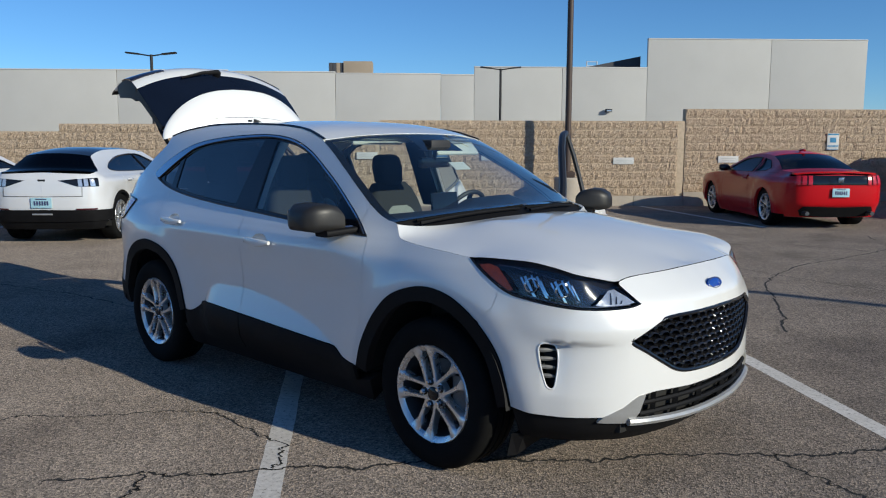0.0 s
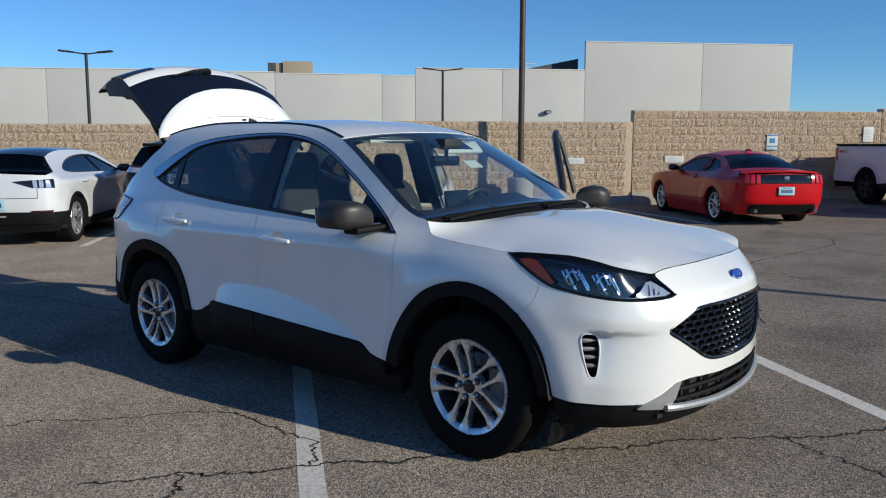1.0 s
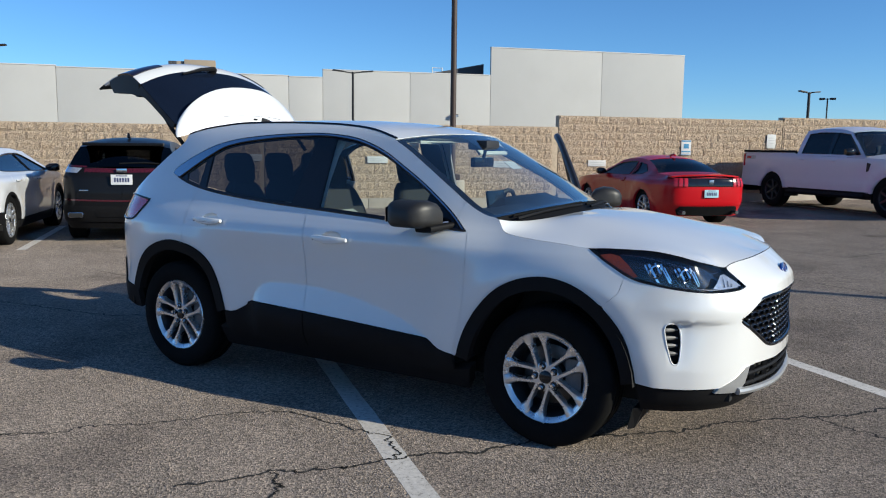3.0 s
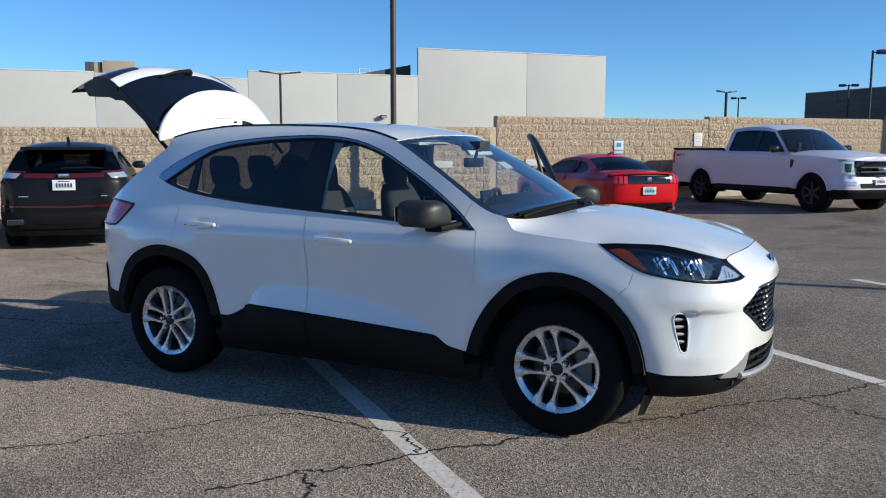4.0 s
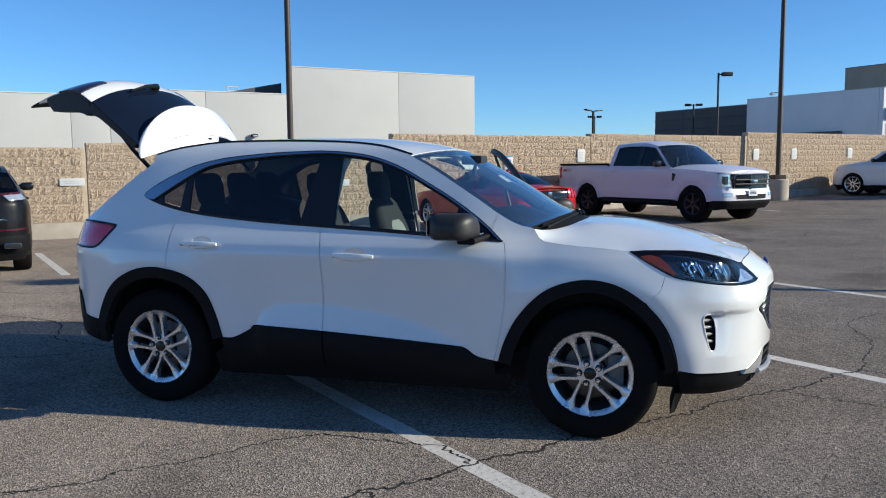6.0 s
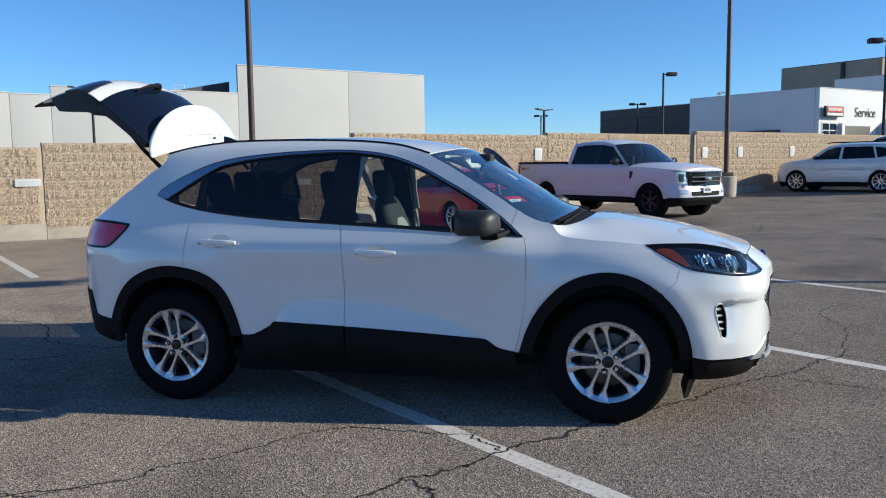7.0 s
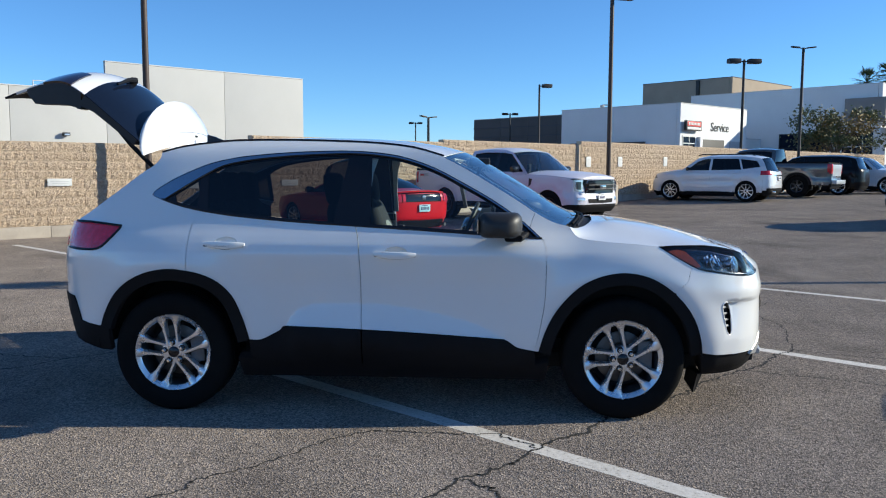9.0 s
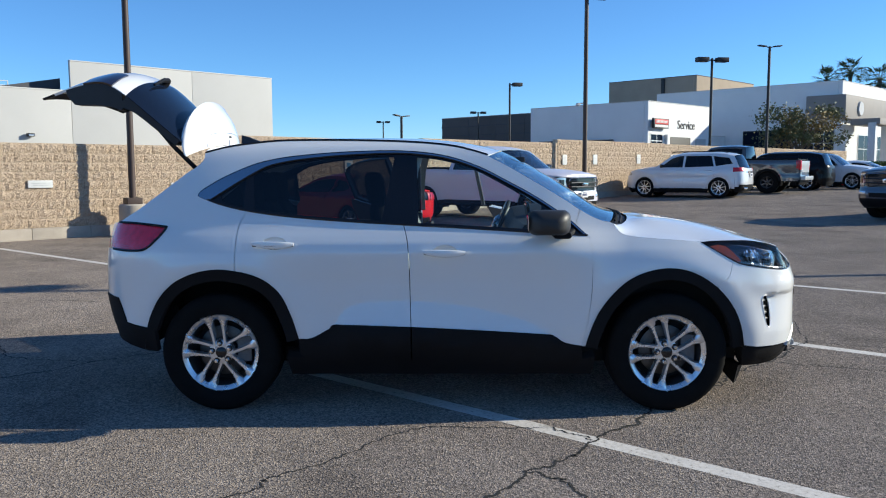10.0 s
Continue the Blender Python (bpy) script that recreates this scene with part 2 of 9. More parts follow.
ASPHALT = asphalt_mat()
LINE_PAINT = worn_paint_mat()
BLOCK = block_mat()
MORTAR = varied("mortar_joint", (0.50, 0.40, 0.29), 0.95, scale=12, amount=0.2, fine=200, relief=0.004)
CONCRETE = varied("weathered_concrete", (0.40, 0.35, 0.29), 0.9, scale=3, amount=0.18, fine=90, relief=0.003)
CRACK_FILL = varied("dark_crack", (0.018, 0.017, 0.016), 0.95, scale=20, amount=0.4, fine=300, relief=0.003)
TILT_WALL = varied("pale_tilt_up_concrete", (0.50, 0.49, 0.465), 0.9, scale=0.5, amount=0.05, fine=20)
TILT_CAP = varied("white_coping", (0.60, 0.59, 0.57), 0.8, scale=0.5, amount=0.05)
WHITE_WALL = varied("white_stucco", (0.72, 0.72, 0.71), 0.9, scale=0.6, amount=0.05, fine=25)
TAN_WALL = varied("tan_masonry", (0.36, 0.29, 0.215), 0.9, scale=0.8, amount=0.10, fine=25)
BROWN_WALL = varied("dark_corrugated_wall", (0.085, 0.078, 0.075), 0.85, scale=0.8, amount=0.12)
TAUPE_METAL = varied("taupe_metal_fascia", (0.23, 0.205, 0.185), 0.6, scale=1, amount=0.08)
ROOF_DARK = varied("dark_roof_metal", (0.06, 0.062, 0.07), 0.7, scale=1, amount=0.15)
POLE_BROWN = varied("bronze_painted_steel", (0.055, 0.034, 0.026), 0.55, scale=4, amount=0.25)
POLE_BLACK = varied("black_painted_steel", (0.015, 0.014, 0.014), 0.55, scale=4, amount=0.25)
SIGN_WHITE = varied("white_sign_face", (0.60, 0.60, 0.585), 0.5, scale=12, amount=0.06)
SIGN_BLUE = varied("blue_sign_ink", (0.03, 0.22, 0.42), 0.5, scale=12, amount=0.1)
SIGN_RED = varied("red_sign_ink", (0.55, 0.03, 0.03), 0.5, scale=12, amount=0.1)
SIGN_GREY = varied("grey_sign_ink", (0.42, 0.42, 0.42), 0.5, scale=12, amount=0.1)
LETTER_BLACK = varied("black_letter", (0.012, 0.012, 0.012), 0.5, scale=12, amount=0.2)
BARK = varied("grey_brown_bark", (0.15, 0.11, 0.08), 0.95, scale=14, amount=0.3, fine=90, relief=0.01)
LEAF = varied("olive_leaf", (0.12, 0.125, 0.05), 0.7, scale=2, amount=0.4, fine=20)
LEAF_DRY = varied("yellowing_leaf", (0.22, 0.15, 0.045), 0.7, scale=2, amount=0.4, fine=20)
PALM_LEAF = varied("palm_leaf", (0.05, 0.085, 0.03), 0.65, scale=3, amount=0.35, fine=20)
HEDGE = varied("hedge_leaf", (0.05, 0.09, 0.018), 0.75, scale=3, amount=0.4, fine=25)
WINDOW_GLASS = varied("reflective_window", (0.006, 0.010, 0.022), 0.06, scale=2, amount=0.2, spec=0.12)

# ---- building tools ----
def thing(name, label, category, at=(0, 0, 0), turn=0.0, group=""):
    ob = new(name)
    ob.matrix_world = pose(*at, 0, 0, turn)
    return tagged(ob, label, category, group)


def part(name, bm, material, parent=None, label="", smooth=True, sharp=40):
    """Links a bmesh as one mesh object, under a thing or a part."""
    me = bpy.data.meshes.new(name)
    lay = bm.verts.layers.float_vector.get("way")
    if lay is None:
        bmesh.ops.recalc_face_normals(bm, faces=bm.faces)
        bm.to_mesh(me)
        bm.free()
        return mesh_part(name, me, material, parent, label, smooth, sharp)
    bm.normal_update()
    lips = set()
    for f in bm.faces:
        w = Vector((0, 0, 0))
        for v in f.verts:
            w += v[lay]
        d = f.normal.dot(w.normalized())
        if abs(d) < 0.45:
            lips.add(f)
        elif d < 0:
            f.normal_flip()
    for f in lips:
        for e in f.edges:
            g = next((x for x in e.link_faces if x not in lips), None)
            if g is not None:
                if f.normal.dot((e.verts[0].co + e.verts[1].co) / 2 - g.calc_center_median()) < 0:
                    f.normal_flip()
                break
    ways = [v[lay].normalized() for v in bm.verts]
    bm.to_mesh(me)
    bm.free()
    ob = mesh_part(name, me, material, parent, label, smooth, sharp)
    me.normals_split_custom_set_from_vertices(ways)
    return ob


def mesh_part(name, me, material, parent=None, label="", smooth=True, sharp=40):
    for m in (material if isinstance(material, (list, tuple)) else [material]):
        me.materials.append(m)
    if smooth and len(me.polygons):
        me.polygons.foreach_set("use_smooth", [True] * len(me.polygons))
        me.set_sharp_from_angle(angle=radians(sharp))
    ob = new(name, me)
    if parent is not None:
        ob.parent = parent
    return tagged(ob, label)


def box(bm, size, at=(0, 0, 0), bevel=0.0, turn=None, segs=2):
    """A block with rounded edges, added to bm."""
    r = bmesh.ops.create_cube(bm, size=1.0)
    vs = r["verts"]
    bmesh.ops.scale(bm, vec=size, verts=vs)
    if bevel:
        es = list({e for v in vs for e in v.link_edges})
        out = bmesh.ops.bevel(bm, geom=es, offset=bevel, segments=segs, profile=0.7, affect="EDGES", clamp_overlap=True)
        vs = list({v for v in out["verts"]} | {v for f in out["faces"] for v in f.verts} | {v for v in vs if v.is_valid})
    m = Matrix.Translation(at) @ (turn.to_4x4() if turn is not None else Matrix.Identity(4))
    bmesh.ops.transform(bm, matrix=m, verts=vs)
    return vs


def tube(bm, path, radius, segs=10, caps=True):
    """A round bar along a list of points; radius may be a list."""
    pts = [Vector(p) for p in path]
    rad = radius if isinstance(radius, (list, tuple)) else [radius] * len(pts)
    rings = []
    for i, p in enumerate(pts):
        d = (pts[min(i + 1, len(pts) - 1)] - pts[max(i - 1, 0)]).normalized()
        side = d.cross(Vector((0, 0, 1)))
        if side.length < 1e-3:
            side = d.cross(Vector((0, 1, 0)))
        side.normalize()
        up = side.cross(d)
        rings.append([bm.verts.new(p + (side * math.cos(a) + up * math.sin(a)) * rad[i]) for a in (2 * math.pi * k / segs for k in range(segs))])
    for a, b in zip(rings, rings[1:]):
        for k in range(segs):
            bm.faces.new((a[k], a[(k + 1) % segs], b[(k + 1) % segs], b[k]))
    if caps:
        bm.faces.new(rings[0][::-1])
        bm.faces.new(rings[-1])


def lathe(bm, profile, segs=48, axis="Y"):
    """Turns a profile of (along, radius) about an axis."""
    rings = []
    for h, r in profile:
        ring = []
        for k in range(segs):
            a = 2 * math.pi * k / segs
            c, s = r * math.cos(a), r * math.sin(a)
            ring.append(bm.verts.new((c, h, s) if axis == "Y" else (c, s, h) if axis == "Z" else (h, c, s)))
        rings.append(ring)
    for a, b in zip(rings, rings[1:]):
        for k in range(segs):
            bm.faces.new((a[k], a[(k + 1) % segs], b[(k + 1) % segs], b[k]))
    return rings


def spline(points, n=8, closed=False):
    """Catmull-Rom through 2D or 3D points; a point given twice makes a corner."""
    P = [Vector(p).to_3d() for p in points]
    out = []
    m = len(P)
    for i in range(m if closed else m - 1):
        p1, p2 = P[i], P[(i + 1) % m]
        if (p2 - p1).length < 1e-6:
            continue
        p0 = P[(i - 1) % m] if closed or i > 0 else p1 * 2 - p2
        p3 = P[(i + 2) % m] if closed or i + 2 < m else p2 * 2 - p1
        if (p1 - p0).length < 1e-6:
            p0 = p1 * 2 - p2
        if (p3 - p2).length < 1e-6:
            p3 = p2 * 2 - p1
        for k in range(n):
            t = k / n
            out.append(0.5 * ((2 * p1) + (p2 - p0) * t + (2 * p0 - 5 * p1 + 4 * p2 - p3) * t * t + (3 * p1 - p0 - 3 * p2 + p3) * t ** 3))
    if not closed:
        out.append(P[-1])
    return out


def interp(x, xs, ys):
    """Smooth (cubic) interpolation through a short table."""
    n = len(xs)
    if x <= xs[0]:
        return ys[0]
    if x >= xs[-1]:
        return ys[-1]
    i = max(j for j in range(n - 1) if xs[j] <= x)
    h = xs[i + 1] - xs[i]
    t = (x - xs[i]) / h

    def slope(j):
        if 0 < j < n - 1:
            a = (ys[j] - ys[j - 1]) / (xs[j] - xs[j - 1])
            b = (ys[j + 1] - ys[j]) / (xs[j + 1] - xs[j])
            return 0.0 if a * b <= 0 else 2 * a * b / (a + b)
        j2 = min(max(j, 0), n - 2)
        return (ys[j2 + 1] - ys[j2]) / (xs[j2 + 1] - xs[j2])

    m0, m1 = slope(i) * h, slope(i + 1) * h
    t2, t3 = t * t, t * t * t
    return (2 * t3 - 3 * t2 + 1) * ys[i] + (t3 - 2 * t2 + t) * m0 + (3 * t2 - 2 * t3) * ys[i + 1] + (t3 - t2) * m1


def shrink(poly, d):
    """Moves a closed 2D outline inwards by d."""
    n = len(poly)
    area = sum(poly[i].x * poly[(i + 1) % n].y - poly[(i + 1) % n].x * poly[i].y for i in range(n))
    sign = 1 if area > 0 else -1
    out = []
    for i in range(n):
        a, b, c = poly[i - 1], poly[i], poly[(i + 1) % n]
        e1, e2 = (b - a), (c - b)
        if e1.length < 1e-7 or e2.length < 1e-7:
            out.append(b.copy())
            continue
        n1 = Vector((-e1.y, e1.x, 0)).normalized() * sign
        n2 = Vector((-e2.y, e2.x, 0)).normalized() * sign
        mid = n1 + n2
        mid = mid.normalized() if mid.length > 1e-6 else n1
        out.append(b + mid * (d / max(0.5, mid.dot(n1))))
    return out


def sheet(outline, mapping, step=0.06, gap=0.0, lip=0.0, holes=(), step_v=None):
    """A panel: a closed outline in a flat (u, v) plane, cut into a fine net and laid on a surface by mapping(u, v).
    lip: its edge is turned inwards by that depth along the surface's normal."""
    bm = bmesh.new()
    poly = [Vector((p[0], p[1], 0)) for p in outline]
    if gap:
        poly = shrink(poly, gap)
    vs = [bm.verts.new(p) for p in poly]
    es = [bm.edges.new((vs[i], vs[(i + 1) % len(vs)])) for i in range(len(vs))]
    for hole in holes:
        hp = [Vector((p[0], p[1], 0)) for p in hole]
        if gap:
            hp = shrink(hp, -gap)
        hv = [bm.verts.new(p) for p in hp]
        es += [bm.edges.new((hv[i], hv[(i + 1) % len(hv)])) for i in range(len(hv))]
    bmesh.ops.triangle_fill(bm, edges=es, use_beauty=True)
    us, ws = [p.x for p in poly], [p.y for p in poly]
    for lo, hi, st, nrm in ((min(us), max(us), step, (1, 0, 0)), (min(ws), max(ws), step_v or step, (0, 1, 0))):
        for k in range(1, int((hi - lo) / st) + 1):
            at = lo + st * k
            if at > hi - st * 0.2:
                break
            co = (at, 0, 0) if nrm[0] else (0, at, 0)
            bmesh.ops.bisect_plane(bm, geom=bm.verts[:] + bm.edges[:] + bm.faces[:], plane_co=co, plane_no=nrm, dist=1e-5)
    bmesh.ops.remove_doubles(bm, verts=bm.verts[:], dist=0.0012)
    bmesh.ops.dissolve_degenerate(bm, dist=0.0015, edges=bm.edges[:])
    uv = {v: (v.co.x, v.co.y) for v in bm.verts}
    e = 0.004
    nor = {}
    lay = bm.verts.layers.float_vector.new("way")
    uv = {v: (v.co.x, v.co.y) for v in bm.verts}
    for v, (a, b) in uv.items():
        p = Vector(mapping(a, b))
        da = Vector(mapping(a + e, b)) - Vector(mapping(a - e, b))
        db = Vector(mapping(a, b + e)) - Vector(mapping(a, b - e))
        nor[v] = da.cross(db).normalized()
        v[lay] = nor[v]
        v.co = p
    if lip:
        rim = [x for x in bm.edges if len(x.link_faces) == 1]
        r = bmesh.ops.extrude_edge_only(bm, edges=rim)
        moved = [g for g in r["geom"] if isinstance(g, bmesh.types.BMVert)]
        src = {}
        for v in uv:
            src.setdefault((round(v.co.x, 5), round(v.co.y, 5), round(v.co.z, 5)), v)
        for v in moved:
            o = src.get((round(v.co.x, 5), round(v.co.y, 5), round(v.co.z, 5)))
            if o is not None:
                v.co = v.co - nor[o] * lip
                v[lay] = nor[o]
    return bm


def mirrored(bm):
    """The same shape on the other side (y turned over), as a new bmesh."""
    out = bm.copy()
    bmesh.ops.scale(out, vec=(1, -1, 1), verts=out.verts)
    lay = out.verts.layers.float_vector.get("way")
    if lay is not None:
        for v in out.verts:
            v[lay] = Vector((v[lay].x, -v[lay].y, v[lay].z))
    return out


def ribbon(path, width, lift=0.004, jitter=0.0, seed=1, flat=True):
    """A narrow strip on the ground along 2D points; its ends are square."""
    rnd = random.Random(seed)
    bm = bmesh.new()
    pts = [Vector((p[0], p[1], 0)) for p in path]
    rows = []
    for i, p in enumerate(pts):
        d = (pts[min(i + 1, len(pts) - 1)] - pts[max(i - 1, 0)]).normalized()
        nrm = Vector((-d.y, d.x, 0))
        w = width * (1 + rnd.uniform(-jitter, jitter)) * 0.5
        q = p + nrm * rnd.uniform(-jitter, jitter) * width
        row = []
        for k in (-1, 1):
            c = q + nrm * w * k
            row.append(bm.verts.new((c.x, c.y, ground_z(c.x, c.y) + lift)))
        rows.append(row)
    for a, b in zip(rows, rows[1:]):
        bm.faces.new((a[0], a[1], b[1], b[0]))
    return bm

# ---- ground ----
def graded(reach, near, step, grow=1.28):
    out, x, d = [0.0], 0.0, step
    while x < reach:
        if x > near:
            d *= grow
        x += d
        out.append(x)
    return [-v for v in out[:0:-1]] + out


def make_ground():
    xs = graded(2600, 46, 2.0)
    verts = [(x, y, ground_z(x, y)) for y in xs for x in xs]
    n = len(xs)
    faces = [(j * n + i, j * n + i + 1, (j + 1) * n + i + 1, (j + 1) * n + i) for j in range(n - 1) for i in range(n - 1)]
    me = bpy.data.meshes.new("ground")
    me.from_pydata(verts, [], faces)
    return tagged(mesh_part("ground", me, ASPHALT), "weathered grey-brown asphalt parking lot with cracks", "ground", kind="structure")


GROUND = make_ground()


def stripe(a, b, label, width=0.122, lift=0.0008, seed=1):
    a, b = Vector(a), Vector(b)
    lift = lift if max(ground_z(*a), ground_z(*b)) < 0.001 else 0.006
    n = max(2, int((b - a).length / 0.12))
    pts = [a + (b - a) * (i / n) for i in range(n + 1)]
    ob = part("parking_line", ribbon(pts, width, lift, 0.02, seed), LINE_PAINT, smooth=False)
    return tagged(ob, label, "parking line", "parking stall lines", "structure")


LINE_LABEL = "worn white painted parking line on asphalt"
STALL_LINES = [((-1.10, 0.16), (2.75, -3.02)), ((0.10, 3.28), (4.55, -0.28)), ((2.81, 5.63), (7.35, 1.98)), ((4.60, 8.36), (9.10, 4.80)),
               ((-8.62, 9.45), (-5.2, 6.7)), ((-9.2, 6.46), (-6.5, 4.1)), ((-10.6, 4.3), (-8.0, 1.95)), ((-6.3, 14.05), (-2.0, 11.2)),
               ((-3.9, 16.6), (-0.1, 13.6)), ((-1.6, 19.0), (1.6, 16.3)), ((1.4, 21.6), (4.4, 18.9)), ((-12.9, 2.4), (-10.2, -0.1))]
for i, (a, b) in enumerate(STALL_LINES):
    stripe(a, b, LINE_LABEL, seed=i + 3)


def crack(points, width, seed, label="dark jagged crack in the asphalt"):
    rnd = random.Random(seed)
    pts = [p for p in spline(points, 26)]
    out = []
    dx = dy = 0.0
    for i, p in enumerate(pts):
        free = 0 < i < len(pts) - 1
        dx, dy = (dx * 0.82 + rnd.gauss(0, 0.008), dy * 0.82 + rnd.gauss(0, 0.008)) if free else (0.0, 0.0)
        out.append((p.x + dx, p.y + dy))
    ob = part("asphalt_crack", ribbon(out, width * 1.25, 0.0018 if max(ground_z(*q) for q in out) < 0.001 else 0.007, 0.42, seed), CRACK_FILL, smooth=False)
    return tagged(ob, label, "crack", "cracks in the asphalt", "structure")


CRACKS = [([(-4.2, -3.6), (-2.2, -2.9), (-0.98, -2.22), (-0.82, -1.95), (-0.59, -1.79), (-0.32, -1.40), (-0.10, -1.22), (0.18, -1.22), (0.45, -1.22), (0.66, -1.26), (0.82, -1.42)], 0.009),
          ([(0.19, -2.25), (0.43, -1.90), (0.65, -1.72), (0.82, -1.42), (1.03, -1.19), (1.29, -0.86), (1.55, -0.57), (1.86, -0.30), (2.10, 0.02), (2.45, 0.40), (2.68, 0.62), (2.88, 0.90), (3.08, 1.12)], 0.014),
          ([(3.08, 1.12), (3.36, 0.95), (3.62, 0.85), (4.3, 0.6), (5.2, 0.5)], 0.008), ([(2.45, 0.42), (2.63, 0.30), (2.88, 0.22), (3.20, 0.07), (3.7, -0.2)], 0.008),
          ([(3.08, 1.12), (3.20, 1.60), (3.36, 2.15), (3.3, 2.9), (3.7, 3.6)], 0.008), ([(0.43, -1.90), (0.55, -1.97), (0.62, -2.12), (0.80, -2.60), (0.7, -3.2)], 0.010),
          ([(1.5, 3.1), (0.9, 4.4), (0.4, 5.4), (0.24, 6.9), (0.5, 9.4), (-0.2, 11.0)], 0.016), ([(-1.0, 6.4), (0.0, 6.06), (0.89, 5.8), (1.53, 5.71), (2.6, 5.2), (4.0, 5.3)], 0.012),
          ([(-6.6, -0.9), (-4.4, -0.3), (-3.17, -0.10), (-2.73, 0.37), (-2.2, 0.8)], 0.012), ([(-5.6, 1.4), (-4.1, 1.2), (-3.45, 0.56), (-2.73, 0.37)], 0.010),
          ([(-7.4, 3.0), (-5.8, 2.6), (-4.6, 3.3), (-3.2, 3.1), (-2.0, 3.9)], 0.012), ([(-3.4, 6.3), (-2.2, 7.1), (-1.4, 8.6), (0.3, 8.9), (1.9, 8.3), (3.9, 8.9)], 0.014),
          ([(1.9, 8.3), (2.6, 9.8), (3.9, 11.2), (4.3, 13.0)], 0.013), ([(-1.9, -3.2), (-1.7, -2.6), (-1.2, -2.4), (-0.98, -2.22)], 0.007)]
for i, (pts, w) in enumerate(CRACKS):
    crack(pts, w, 40 + i)

# plain wall that closes the lot behind the camera
bm = bmesh.new()
box(bm, (90.0, 0.3, 2.9), (0.0, -34.0, 1.35), 0.02)
tagged(part("wall_south", bm, WHITE_WALL, smooth=False), "plain white wall closing the lot", "wall", kind="structure")

# ---- block wall along the back of the lot ----
WALL_SECTIONS = [(-63.0, -15.0, 1.77), (-15.0, -7.50, 1.95), (-7.50, -0.13, 2.05), (-0.13, 6.50, 2.34), (6.50, 13.40, 2.42), (13.40, 21.2, 2.55), (21.2, 44.0, 2.52)]
COURSE, BLOCK_LEN = 0.2, 0.4


def wall_pose(s, z, n=0.0):
    x, y = along(s, n)
    return pose(x, y, z, 0, 0, WALL_ANGLE)


def block_shape(rnd, length=0.391, height=0.190):
    """One split-face block: broken front that stands proud, square joints; front towards -y."""
    nx, nz = 8, 5
    verts = []
    for j in range(nz):
        for i in range(nx):
            fx, fz = i / (nx - 1), j / (nz - 1)
            edge = i in (0, nx - 1) or j in (0, nz - 1)
            d = rnd.uniform(0.010, 0.020) if edge else rnd.uniform(0.014, 0.040)
            verts.append(((fx - 0.5) * length, -d, fz * height))
    faces = [(j * nx + i, j * nx + i + 1, (j + 1) * nx + i + 1, (j + 1) * nx + i) for j in range(nz - 1) for i in range(nx - 1)]
    rim = [i for i in range(nx)] + [j * nx + nx - 1 for j in range(1, nz)] + [(nz - 1) * nx + i for i in range(nx - 2, -1, -1)] + [j * nx for j in range(nz - 2, 0, -1)]
    base = len(verts)
    for r in rim:
        x, y, z = verts[r]
        verts.append((x, 0.02, z))
    m = len(rim)
    faces += [(rim[k], base + k, base + (k + 1) % m, rim[(k + 1) % m]) for k in range(m)]
    return verts, faces


